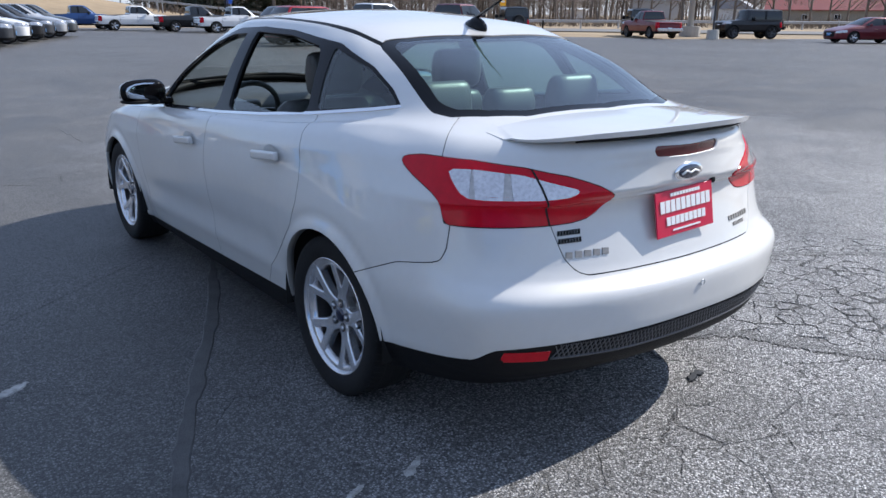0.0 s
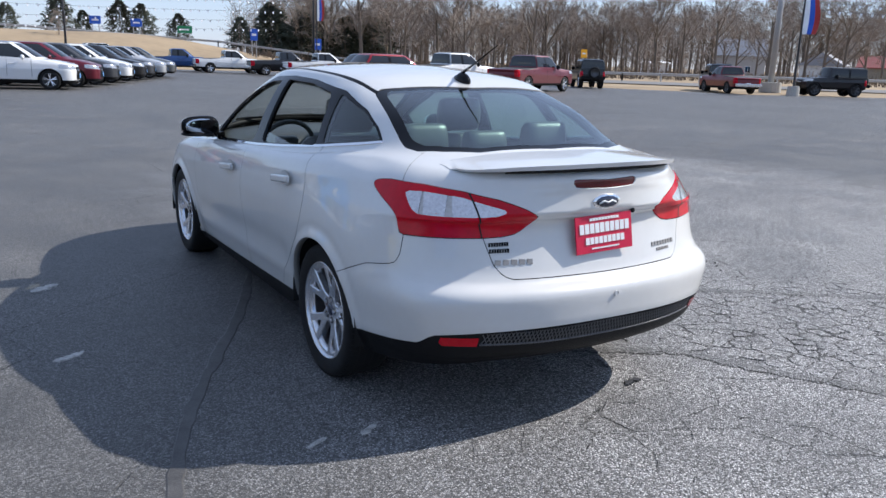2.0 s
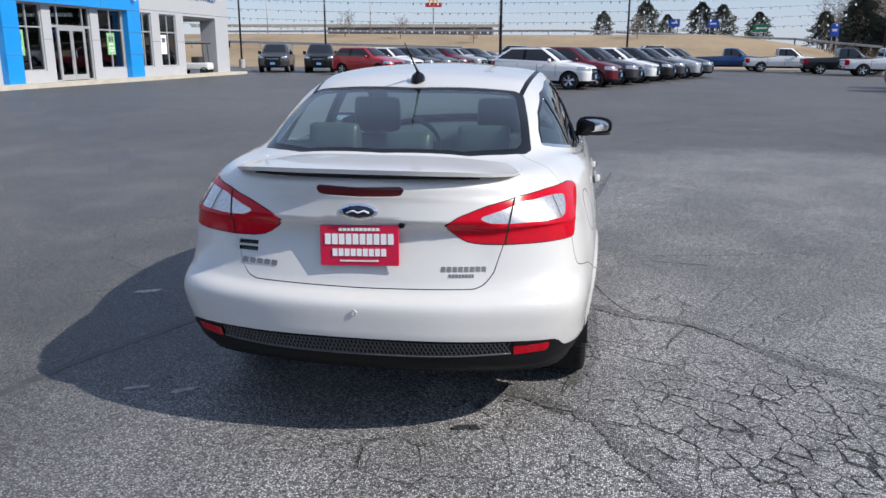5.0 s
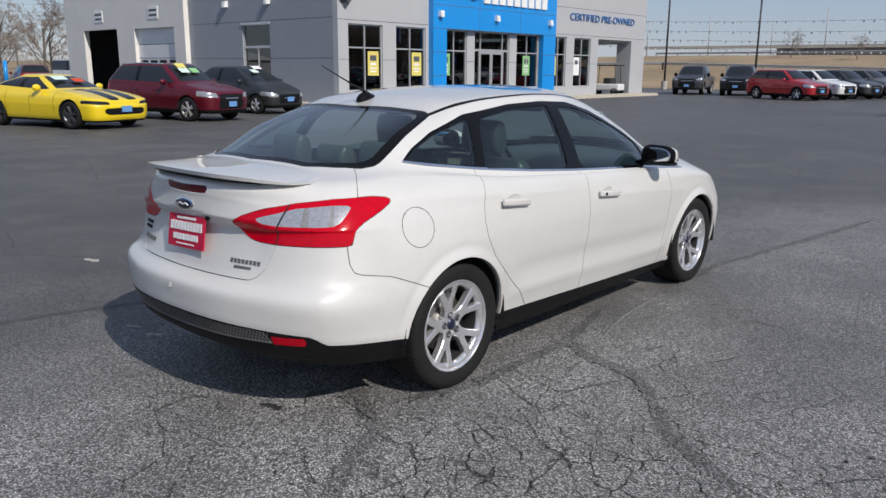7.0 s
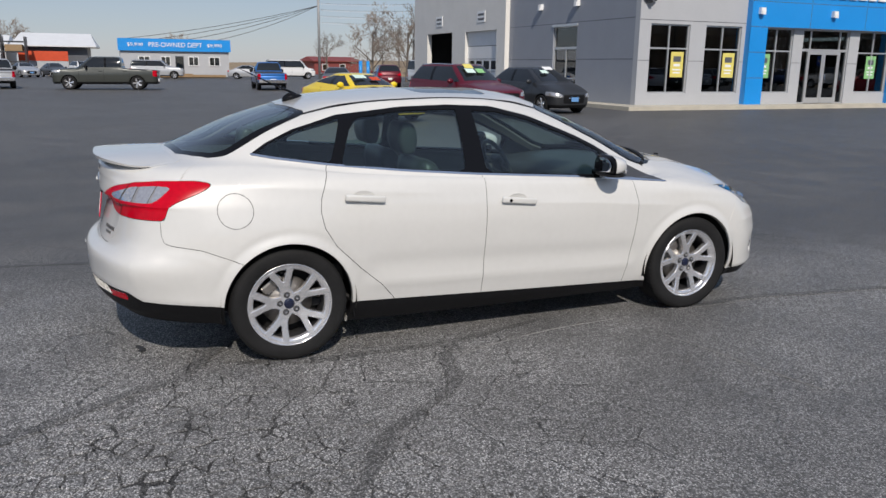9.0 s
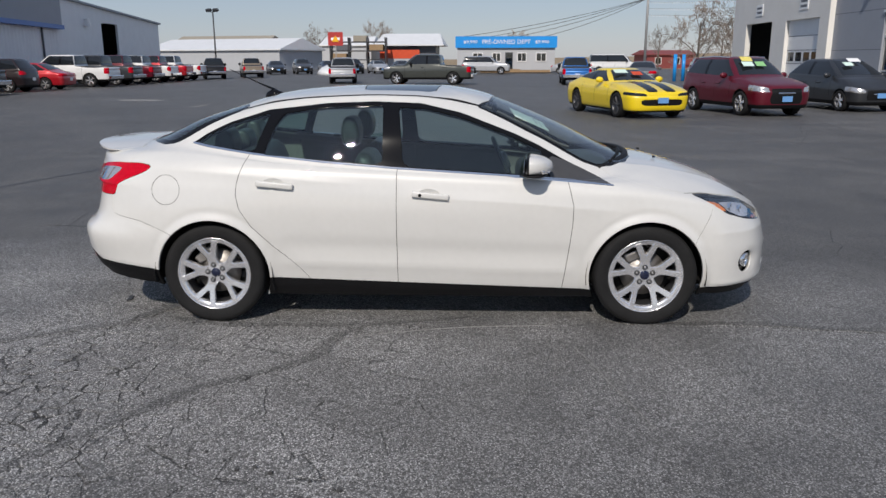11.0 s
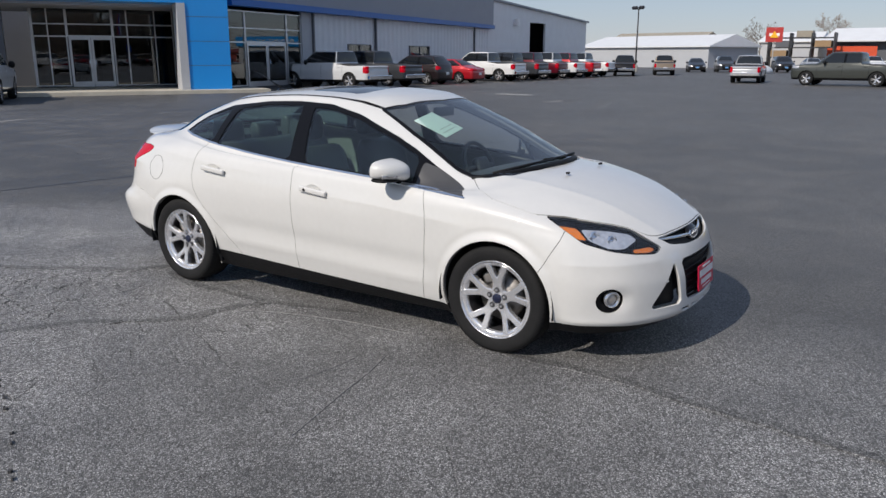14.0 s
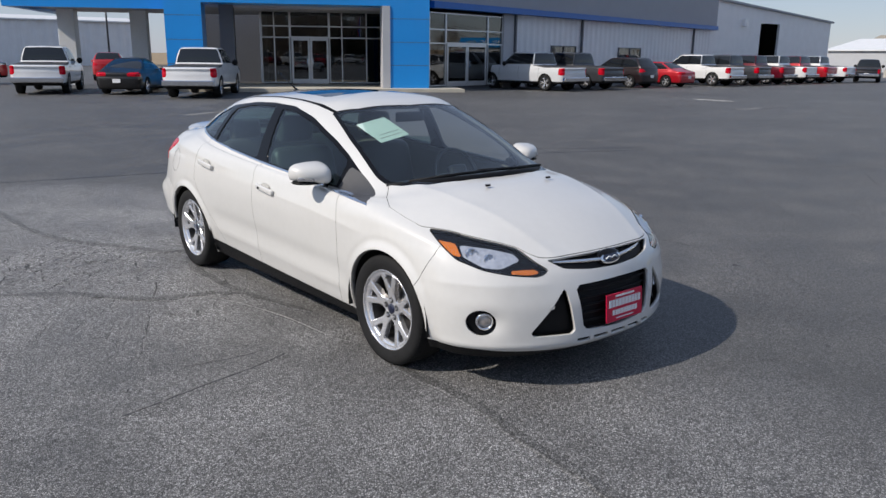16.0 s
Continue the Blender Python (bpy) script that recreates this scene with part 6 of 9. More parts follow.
def sculpt(G):
    """Pressed lines on the body: arch flanges, shoulder and sill creases, the proud bumpers, hood ridges, fog pockets."""
    du, dv = np.gradient(G, axis=0), np.gradient(G, axis=1)
    N = np.cross(dv, du)
    N /= np.maximum(np.linalg.norm(N, axis=2, keepdims=True), 1e-9)
    if N[N.shape[0] // 3, N.shape[1] // 2, 0] < 0:
        N = -N
    x, y, z = G[..., 0], G[..., 1], G[..., 2]
    flank = ramp(0.35, 0.75, N[..., 0]) * ramp(0.55, 0.7, x)
    d = np.zeros(x.shape)
    # wheel arches: a flange that turns outwards, with a shallow groove round it
    for ax in (AXLE, -AXLE):
        r = np.hypot(y - ax, z - HUB)
        d += flank * (0.009 * (1 - ramp(0.345, 0.388, r)) - 0.003 * np.exp(-((r - 0.398) / 0.016) ** 2))
    # front shoulder line, from mid-door over the front wheel
    zl = np.interp(y, [-0.3, 0.13, 0.57, 1.03, 1.5], [0.80, 0.788, 0.764, 0.725, 0.69])
    d += flank * 0.0075 * np.exp(-np.abs(z - zl) / 0.05) * ramp(-0.25, 0.45, y) * (1 - ramp(0.95, 1.25, y))
    # rear haunch line, from the rear door up to the tail lamp
    zl = np.interp(y, [-1.8, -1.5, -1.1, -0.6, -0.2], [0.965, 0.955, 0.925, 0.885, 0.86])
    d += flank * 0.006 * np.exp(-np.abs(z - zl) / 0.04) * (1 - ramp(-0.75, -0.3, y)) * ramp(-1.8, -1.6, y)
    # hollow low in the doors and the edge below it
    door = ramp(-0.95, -0.8, y) * (1 - ramp(0.8, 0.95, y))
    zl = 0.365 - 0.03 * (y - 0.0)
    d += flank * door * (0.008 * np.exp(-np.abs(z - zl) / 0.028) - 0.007 * np.exp(-((z - zl - 0.11) / 0.06) ** 2))
    # rear bumper: proud below its seam, its lower edge kicked out
    zs = np.interp(-y, [1.45, 1.63, 1.76, 1.90, 1.96, 2.1], [0.50, 0.592, 0.645, 0.672, 0.66, 0.632])
    tail = ramp(1.60, 1.75, -y)
    d += tail * 0.005 * ramp(0.0, 0.05, zs - z) * (1 - ramp(0.30, 0.34, zs - z))
    zk = np.interp(-y, [1.68, 2.06, 2.12, 2.3], [0.345, 0.39, 0.43, 0.455])
    d += tail * 0.007 * np.exp(-np.abs(z - zk - 0.012) / 0.022)
    # corner edge of the rear bumper
    d += tail * 0.004 * np.exp(-np.abs(-(y + 1.6) - x + 0.29) / 0.04) * ramp(0.40, 0.5, z) * (1 - ramp(0.60, 0.68, z))
    # boot lid: a brow below the spoiler and the set-back face below the badge
    lid = ramp(0.3, 0.6, -N[..., 1]) * ramp(1.95, 2.05, -y) * (1 - ramp(0.42, 0.54, x)) * ramp(0.64, 0.66, z)
    d += lid * 0.007 * np.exp(-np.abs(z - 0.978 + 0.1 * x * x) / 0.022)
    zl = 0.888 - 0.012 * ramp(0.0, 0.4, x)
    d += lid * (0.006 * np.exp(-np.maximum(z - zl, 0) / 0.03) * (z > zl) - 0.010 * ramp(-0.004, 0.010, zl - z) * (1 - ramp(0.06, 0.24, zl - z)))
    # hood: a ridge each side running in to the grille
    up = ramp(0.55, 0.85, N[..., 2]) * ramp(0.95, 1.1, y)
    xl = np.interp(y, [1.0, 1.5, 1.9, 2.15], [0.56, 0.50, 0.41, 0.33])
    d += up * 0.007 * np.exp(-np.abs(x - xl) / 0.045)
    # front bumper: fog pockets, the lip's edge, the chamfer under the lamps
    hs = y - 1.5 + 0.83 - x
    d -= 0.024 * np.exp(-(((hs - 0.60) / 0.10) ** 2 + ((z - 0.385) / 0.052) ** 2)) * ramp(1.6, 1.75, y)
    nose = ramp(1.68, 1.8, y)
    d += nose * 0.010 * np.exp(-np.abs(z - 0.262) / 0.02)
    d += nose * 0.005 * np.exp(-np.abs(z - 0.575) / 0.03) * ramp(0.40, 0.5, x)
    N[:, 0, 0] = N[:, -1, 0] = 0
    N[-1, :, 0] = 0
    return G + N * d[..., None]


def white_sedan():
    car = thing("sedan", "white four-door sedan with silver alloy wheels on the asphalt", "car")
    sk = Skin(sculpt(smooth_rows(SEDAN, 9, 14)))
    W, G, B = M["white_pearl"], M["gap"], M["black_plastic"]
    gaps = []
    rest = sk.F
    # wheel arches
    for y in (AXLE, -AXLE):
        hole, rest = sk.cut(rest, disc(y, HUB, 0.345))
    # side windows
    dlo, rest = sk.cut(rest, poly(DLO))
    # front and rear glass, seen from above
    ws = [(-0.2, 0.42), (0.0, 0.42), (0.38, 0.372), (0.50, 0.305), (0.535, 0.29), (0.60, 0.60), (0.648, 0.94), (0.645, 1.05), (0.60, 1.13), (0.495, 1.235), (0.30, 1.30), (0, 1.33), (-0.2, 1.33)]
    wsf = poly(ws, (0, 1))
    front_glass, rest = sk.cut(rest, lambda P: np.maximum(wsf(P), 0.93 - P[:, 2]))
    rg = [(-0.2, -1.205), (0, -1.205), (0.40, -1.165), (0.49, -1.14), (0.53, -1.17), (0.572, -1.42), (0.598, -1.60), (0.575, -1.675), (0.49, -1.75), (0.36, -1.825), (0, -1.862), (-0.2, -1.862)]
    rgf = poly(rg, (0, 1))
    rear_glass, rest = sk.cut(rest, lambda P: np.maximum(rgf(P), 1.0 - P[:, 2]))
    # lamps
    tl = rounded([(0.13, 0.966), (0.165, 0.977), (0.24, 0.985), (0.35, 0.985), (0.476, 0.983), (0.57, 0.976), (0.70, 0.967), (0.78, 0.955), (0.887, 0.942), (0.96, 0.926), (1.045, 0.903), (1.105, 0.876), (1.056, 0.846), (0.99, 0.807), (0.925, 0.796), (0.79, 0.794), (0.5, 0.796), (0.363, 0.796), (0.34, 0.86), (0.30, 0.884), (0.195, 0.924), (0.15, 0.945)], 1)
    tlf = poly(tl, (tail_s, third(2)))
    tail, strip, rest = sk.seam(rest, lambda P: np.maximum(tlf(P), P[:, 1] + 1.3), 0.002)
    gaps += strip
    hl = rounded([(0.14, 0.808), (0.30, 0.800), (0.50, 0.776), (0.66, 0.757), (0.79, 0.735), (0.85, 0.712), (0.97, 0.660), (1.018, 0.642), (0.995, 0.624), (0.938, 0.613), (0.763, 0.624), (0.557, 0.647), (0.36, 0.688), (0.244, 0.75)], 1)
    hlf = poly(hl, (head_s, third(2)))
    head, strip, rest = sk.seam(rest, lambda P: np.maximum(hlf(P), 1.35 - P[:, 1]), 0.002)
    gaps += strip
    # black sills and bumper skirts
    sillf = poly([(1.02, 0.0), (1.02, 0.218), (0.93, 0.223), (-0.20, 0.262), (-0.92, 0.288), (-1.0, 0.29), (-1.0, 0.0)])
    sill, rest = sk.cut(rest, sillf)
    chin, rest = sk.cut(rest, lambda P: np.maximum(P[:, 2] - 0.228 - 0.014 * np.clip((2.15 - P[:, 1]) / 0.2, 0, 1), 1.3 - P[:, 1]))
    skirt, rest = sk.cut(rest, lambda P: np.maximum(P[:, 2] - np.interp(-P[:, 1], [1.6, 1.72, 2.06, 2.115, 2.2, 2.32], [0.33, 0.345, 0.388, 0.430, 0.443, 0.458]), P[:, 1] + 1.3))
    # grilles
    front = lambda P: 1.7 - P[:, 1]
    gr1 = poly(rounded([(-0.3, 0.690), (0, 0.690), (0.34, 0.688), (0.415, 0.684), (0.345, 0.640), (0.2, 0.622), (0, 0.616), (-0.3, 0.616)], 1), (0, 2))
    upper, rest = sk.cut(rest, lambda P: np.maximum(gr1(P), front(P)))
    gr2 = poly(rounded([(-0.3, 0.560), (0, 0.560), (0.305, 0.556), (0.262, 0.318), (0, 0.300), (-0.3, 0.300)], 1), (0, 2))
    lower, rest = sk.cut(rest, lambda P: np.maximum(gr2(P), front(P)))
    gr3 = poly(rounded([(0.362, 0.552), (0.378, 0.54), (0.545, 0.335), (0.538, 0.312), (0.318, 0.306), (0.312, 0.32)], 1), (0, 2))
    corner, rest = sk.cut(rest, lambda P: np.maximum(gr3(P), front(P)))
    slots = []
    band, rest = sk.cut(rest, lambda P: np.maximum(P[:, 2] - 0.278, 2.0 - P[:, 1]))
    low, band = sk.cut(band, lambda P: P[:, 2] - 0.256)
    rest = rest + low
    for x0, x1 in ((-0.1, 0.06), (0.085, 0.19), (0.215, 0.30)):
        piece, band = sk.cut(band, lambda P: P[:, 0] - x1)
        left, piece = sk.cut(piece, lambda P: P[:, 0] - x0)
        rest = rest + left
        slots.append(piece)
    rest = rest + band
    fogf = lambda P: np.maximum(np.hypot((head_s(P) - 0.55) * 0.62, P[:, 2] - 0.385) - 0.068, 1.5 - P[:, 1])
    fog, rest = sk.cut(rest, fogf)
    # high brake lamp
    brf = poly(rounded([(-0.3, 1.012), (0, 1.012), (0.165, 1.018), (0.175, 1.012), (0.155, 0.98), (0, 0.975), (-0.3, 0.975)], 1), (0, 2))
    brake, rest = sk.cut(rest, lambda P: np.maximum(brf(P), P[:, 1] + 1.9))
    # roof: the two dark ditches and the sunroof
    roofx = lambda P: 0.548 - 0.033 * ((P[:, 1] + 0.43) / 0.73) ** 2
    roof, rest = sk.cut(rest, lambda P: np.maximum(1.27 - P[:, 2], np.maximum(P[:, 1] - 0.33, -1.22 - P[:, 1])))
    ditch, outer = sk.cut(roof, lambda P: P[:, 0] - roofx(P) - 0.011)
    inner, ditch = sk.cut(ditch, lambda P: P[:, 0] - roofx(P) + 0.011)
    rest = rest + outer + inner
    sunroof, strip, rest = sk.seam(rest, lambda P: np.maximum(poly(rounded([(-0.3, 0.06), (0, 0.06), (0.40, 0.03), (0.41, -0.42), (0, -0.45), (-0.3, -0.45)], 1), (0, 1))(P), 1.2 - P[:, 2]), 0.003)
    gaps += strip
    # panels between their seams
    side = lambda P: 0.5 - P[:, 0]
    fd = [(0.835, 0.895), (0.85, 0.83), (0.869, 0.75), (0.868, 0.65), (0.854, 0.5), (0.815, 0.18), (-0.187, 0.18), (-0.188, 0.6), (-0.184, 1.05), (0.5, 1.0), (0.79, 0.935)]
    rd = [(-0.184, 1.05), (-0.188, 0.6), (-0.187, 0.18), (-0.68, 0.18), (-0.735, 0.29), (-0.807, 0.375), (-0.94, 0.49), (-1.07, 0.62), (-1.135, 0.725), (-1.152, 0.81), (-1.145, 0.88), (-1.12, 0.955), (-1.08, 1.06), (-0.64, 1.09)]
    fdf, rdf = poly(fd), poly(rd)
    f_door, strip, rest = sk.seam(rest, lambda P: np.maximum(fdf(P), side(P)))
    gaps += strip
    r_door, strip, rest = sk.seam(rest, lambda P: np.maximum(rdf(P), side(P)))
    gaps += strip
    rb = poly([(-1.45, 0.50), (-1.55, 0.558), (-1.63, 0.592), (-1.76, 0.645), (-1.90, 0.672), (-1.932, 0.685), (-1.945, 0.72), (-1.945, 0.84), (-2.6, 0.84), (-2.6, 0.0), (-1.45, 0.0)])
    tr = poly([(-0.3, 0.634), (0, 0.634), (0.43, 0.637), (0.468, 0.65), (0.50, 0.69), (0.54, 0.82), (0.56, 0.95), (0.57, 0.966), (0.82, 0.972), (0.82, 1.3), (-0.3, 1.3)], (0, 2))
    trunk, strip, rest = sk.seam(rest, lambda P: np.maximum(tr(P), P[:, 1] - np.interp(P[:, 0], [0.50, 0.541, 0.60, 0.679, 0.728, 0.80], [-1.66, -1.685, -1.722, -1.790, -1.831, -1.88])), 0.0019)
    gaps += strip
    r_bumper, strip, rest = sk.seam(rest, rb)
    gaps += strip
    hood_p = poly([(-0.3, 2.6), (1.0, 2.6), (1.0, 1.60), (0.785, 1.58), (0.792, 1.42), (0.785, 1.26), (0.72, 1.14), (0.645, 1.06), (0.6, 0.9), (-0.3, 0.9)], (0, 1))
    lamp_top = lambda P: np.interp(head_s(P), [0.03, 0.15, 0.30, 0.5, 0.66, 0.79, 0.86, 0.94, 1.0, 1.2, 1.46], [0.815, 0.812, 0.804, 0.780, 0.761, 0.739, 0.716, 0.697, 0.692, 0.694, 0.695])
    hood, strip, rest = sk.seam(rest, lambda P: np.maximum(hood_p(P), lamp_top(P) - P[:, 2]))
    gaps += strip
    fb = poly([(1.4, 0.40), (1.60, 0.52), (1.645, 0.60), (1.70, 0.70), (1.75, 0.9), (2.6, 0.9), (2.6, 0), (1.4, 0)])
    f_bumper, strip, rest = sk.seam(rest, fb)
    gaps += strip
    fuelf = disc(-1.585, 0.835, 0.088)
    hang("body", sk.solid("body", rest, W, "left", 0.03, M["trim_grey"]), car)
    fuel, strip, rest_r = sk.seam(rest, lambda P: np.maximum(fuelf(P), side(P)), 0.0012)
    hang("body", sk.solid("body", rest_r + fuel, W, "right", 0.03, M["trim_grey"]), car)
    hang("fuel_flap_gap", sk.mesh("fuel_flap_gap", strip, G, "right", 0.0008), car, "round fuel flap seam")
    tagged(hang("panel_gap", sk.mesh("panel_gap", gaps, G, "both", -0.004), car, "dark seams between panels"), kind="stuff")
    for s in ("right", "left"):
        d = hang("front_door", sk.solid("front_door", f_door, W, s, 0.035, M["trim_grey"]), car)
        d2 = hang("rear_door", sk.solid("rear_door", r_door, W, s, 0.035, M["trim_grey"]), car)
        hang("sill", sk.solid("sill", sill, B, s, 0.03), car, "black plastic sill")
        hang("headlamp_glass", sk.mesh("headlamp_glass", head, M["lens"], s, 0.002), car, "clear headlamp cover")
    hang("hood", sk.solid("hood", hood, W, "both", 0.006), car)
    tk = hang("trunk_lid", sk.solid("trunk_lid", trunk, W, "both", 0.02), car)
    rbm = hang("rear_bumper", sk.solid("rear_bumper", r_bumper, W, "both", 0.02), car)
    fbm = hang("front_bumper", sk.solid("front_bumper", f_bumper, W, "both", 0.02), car)
    hang("chin", sk.solid("chin", chin, B, "both", 0.02), fbm, "black plastic lip")
    # rear skirt: smooth black with a ribbed middle strip and red reflectors
    up = lambda P: P[:, 2] - 0.382 - 0.004 * np.abs(P[:, 0])
    high, low = sk.cut(skirt, lambda P: -up(P))
    mid, ends = sk.cut(high, lambda P: np.maximum(P[:, 0] - 0.585, P[:, 1] + 1.9))
    refl, ends = sk.cut(ends, lambda P: np.maximum(np.maximum(P[:, 0] - 0.715, P[:, 1] + 1.9), 0.384 - P[:, 2]))
    refl, edge = sk.cut(refl, lambda P: P[:, 2] - 0.423)
    hang("skirt", sk.solid("skirt", low + ends + edge, B, "both", 0.02), rbm, "black plastic skirt")
    hang("mesh_strip", sk.mesh("mesh_strip", mid, G, "both", -0.006), rbm, "black honeycomb strip")
    V, Fs, N = sk.get(mid, "both", -0.002)
    face = BVHTree.FromPolygons([Vector(v) for v in V], Fs)
    ribs = []
    for k in range(-36, 37):
        for lean in (0.03, -0.03):
            pts = []
            for u in (0.06, 0.5, 0.94):
                xx = k * 0.016 + lean * (u - 0.5)
                p = face.ray_cast(Vector((xx, -3, 0.385 + 0.004 * abs(xx) + (0.068 - 0.025 * abs(xx)) * u)), Vector((0, 1, 0)))[0]
                if p:
                    pts.append(p)
            if len(pts) == 3:
                ribs.append(tube(pts, 0.0024, 4, False))
    lip = [face.ray_cast(Vector((xx, -3, 0.3865 + 0.004 * abs(xx))), Vector((0, 1, 0)))[0] for xx in np.linspace(-0.575, 0.575, 41)]
    hang("strip_lip", mesh("strip_lip", *tube([p for p in lip if p], 0.0042, 6), M["lattice"], smooth=True), rbm, "grey lower lip of the strip")
    tagged(hang("honeycomb", mesh("honeycomb", *join(*ribs), M["lattice"]), rbm, "dark lattice ribs"), kind="stuff")
    for s in ("right", "left"):
        hang("reflector", sk.mesh("reflector", refl, M["red_lens"], s, 0.002), rbm, "red bumper reflector")
        # tail lamp with its pale middle
        cl = poly(rounded([(0.361, 0.955), (0.482, 0.958), (0.69, 0.946), (0.80, 0.926), (0.92, 0.905), (0.948, 0.897), (0.907, 0.880), (0.80, 0.874), (0.524, 0.876), (0.45, 0.88), (0.41, 0.905)], 1), (tail_s, third(2)))
        clear, red = sk.cut(tail, cl)
        t = hang("tail_lamp", sk.solid("tail_lamp", red, M["red_lens"], s, 0.03, off=0.003), car, "large red tail lamp")
        for a, b in ((0.47, 0.485), (0.615, 0.645)):
            inner, outer = sk.cut(clear, lambda P: tail_s(P) - a)
            bulb, outer = sk.cut(outer, lambda P: tail_s(P) - b - 0.25 * (0.93 - P[:, 2]))
            clear = inner + outer
            hang("bulb_holder", sk.mesh("bulb_holder", bulb, M["tail_grey"], s, 0.0005), t, "grey bulb behind the lens")
        hang("reversing_lens", sk.mesh("reversing_lens", clear, M["tail_clear"], s, 0.0025), t, "clear silver lens")
        sgn = 1 if s == "right" else -1
        line, _ = sk.cut(tail, lambda P: np.maximum(P[:, 0] - 0.541 - 0.16 * (P[:, 2] - 0.80), P[:, 1] + 1.9))
        line, _ = sk.cut(line, lambda P: 0.535 + 0.16 * (P[:, 2] - 0.80) - P[:, 0])
        hang("lid_split", sk.mesh("lid_split", line, G, s, 0.0045), t, "dark split line")
        # headlamp: dark bowl, reflectors, amber corner
        bowl = sk.mesh("headlamp", head, M["gloss_black"], s, -0.016)
        h = hang("headlamp", bowl, car, "dark headlamp housing")
        sf = poly(rounded([(0.375, 0.757), (0.60, 0.742), (0.77, 0.720), (0.815, 0.693), (0.68, 0.657), (0.558, 0.662), (0.41, 0.704)], 1), (head_s, third(2)))
        sil, others = sk.cut(head, sf)
        hang("reflector_bowl", sk.mesh("reflector_bowl", sil, M["lamp_silver"], s, -0.013), h, "bright reflector")
        af = poly([(0.222, 0.774), (0.35, 0.761), (0.395, 0.704), (0.33, 0.710)], (head_s, third(2)))
        am, others = sk.cut(others, af)
        a2 = poly([(0.76, 0.650), (0.93, 0.652), (0.955, 0.634), (0.90, 0.626), (0.75, 0.634)], (head_s, third(2)))
        am2, _ = sk.cut(others, a2)
        hang("indicator", sk.mesh("indicator", am, M["amber"], s, -0.012), h, "amber indicator")
        hang("indicator", sk.mesh("indicator", am2, M["amber"], s, -0.012), h, "amber indicator")
        BV, _, BN = sk.get(sil, s, -0.010)
        for share, r in ((0.30, 0.030), (0.62, 0.026)):
            v, f = lathe([(0.0, 0.004), (r * 0.35, 0.002), (r * 0.36, -0.012), (r * 0.7, -0.008), (r * 0.95, 0.006), (r, 0.008), (r * 1.08, -0.01)], 20)
            y_at = BV[:, 1].min() + share * (BV[:, 1].max() - BV[:, 1].min())
            here = BV[np.abs(BV[:, 1] - y_at) < 0.03].mean(axis=0)
            way = Vector((0.45 * sgn, 0.85, 0.12)).to_track_quat("X", "Z").to_matrix().to_4x4()
            hang("projector", mesh("projector", v, f, M["chrome"], smooth=True), h, "round projector lens", Matrix.Translation(Vector(here)) @ way)
        # fog lamp
        f = hang("fog_lamp", sk.solid("fog_lamp", fog, M["gloss_black"], s, 0.01, off=-0.03), fbm, "round fog lamp in a black pocket")
        v, q = lathe([(0.0, 0.006), (0.022, 0.004), (0.033, -0.004), (0.036, 0.008), (0.043, 0.008), (0.046, -0.02)], 28)
        way = Vector((0.62 * sgn, 0.78, 0.02)).to_track_quat("X", "Z").to_matrix().to_4x4()
        FV, _, FN = sk.get(fog, s, -0.014)
        c = Vector(FV.mean(axis=0)) + Vector((-0.012 * sgn, 0.012, 0))
        way = (Vector(FN.mean(axis=0)).normalized() + Vector((0, 0.35, 0))).normalized().to_track_quat("X", "Z").to_matrix().to_4x4()
        ring_v = [(0.033, -0.004), (0.036, 0.010), (0.043, 0.010), (0.046, -0.015)]
        hang("fog_ring", mesh("fog_ring", *lathe(ring_v, 28), M["chrome"], smooth=True), f, "chrome ring", Matrix.Translation(c) @ way)
        hang("fog_lens", mesh("fog_lens", *lathe([(0.0, 0.004), (0.015, 0.003), (0.026, -0.001), (0.034, -0.008)], 24), M["tail_grey"], smooth=True), f, "clear fog lens", Matrix.Translation(c) @ way)
        # side glass and pillars
        pane_f = poly(rounded([(0.71, 0.918), (-0.15, 0.972), (-0.182, 1.316), (-0.02, 1.307), (0.19, 1.260), (0.50, 1.146), (0.70, 1.054)], 1, 0.008))
        pane_r = poly(rounded([(-0.275, 0.980), (-1.0, 1.036), (-0.995, 1.07), (-0.93, 1.225), (-0.885, 1.282), (-0.62, 1.318), (-0.28, 1.326)], 1, 0.008))
        pane_q = poly(rounded([(-1.06, 1.056), (-1.36, 1.090), (-1.45, 1.100), (-1.36, 1.156), (-1.22, 1.218), (-0.975, 1.282)], 1, 0.02))
        pf, dl = sk.cut(dlo, pane_f)
        pr, dl = sk.cut(dl, pane_r)
        pq, dl = sk.cut(dl, pane_q)
        low = poly([(1.13, 0.85), (1.13, 0.868), (0.79, 0.900), (0.56, 0.920), (-0.22, 0.969), (-0.64, 1.003), (-1.07, 1.048), (-1.36, 1.086), (-1.475, 1.104), (-1.52, 1.07), (-1.07, 0.98), (0.5, 0.85)])
        chrome, dl = sk.cut(dl, low)
        sail, dl = sk.cut(dl, lambda P: np.maximum(0.735 - P[:, 1], P[:, 2] - 1.155 + 0.29 * P[:, 1] - 0.085))
        hang("window_frame", sk.solid("window_frame", dl, M["gloss_black"], s, 0.03), car, "gloss black pillar trim")
        hang("sail_panel", sk.solid("sail_panel", sail, M["sail_grey"], s, 0.02), car, "dark grey corner panel")
        hang("belt_strip", sk.solid("belt_strip", chrome, M["chrome"], s, 0.012, off=0.004), car, "chrome belt strip")
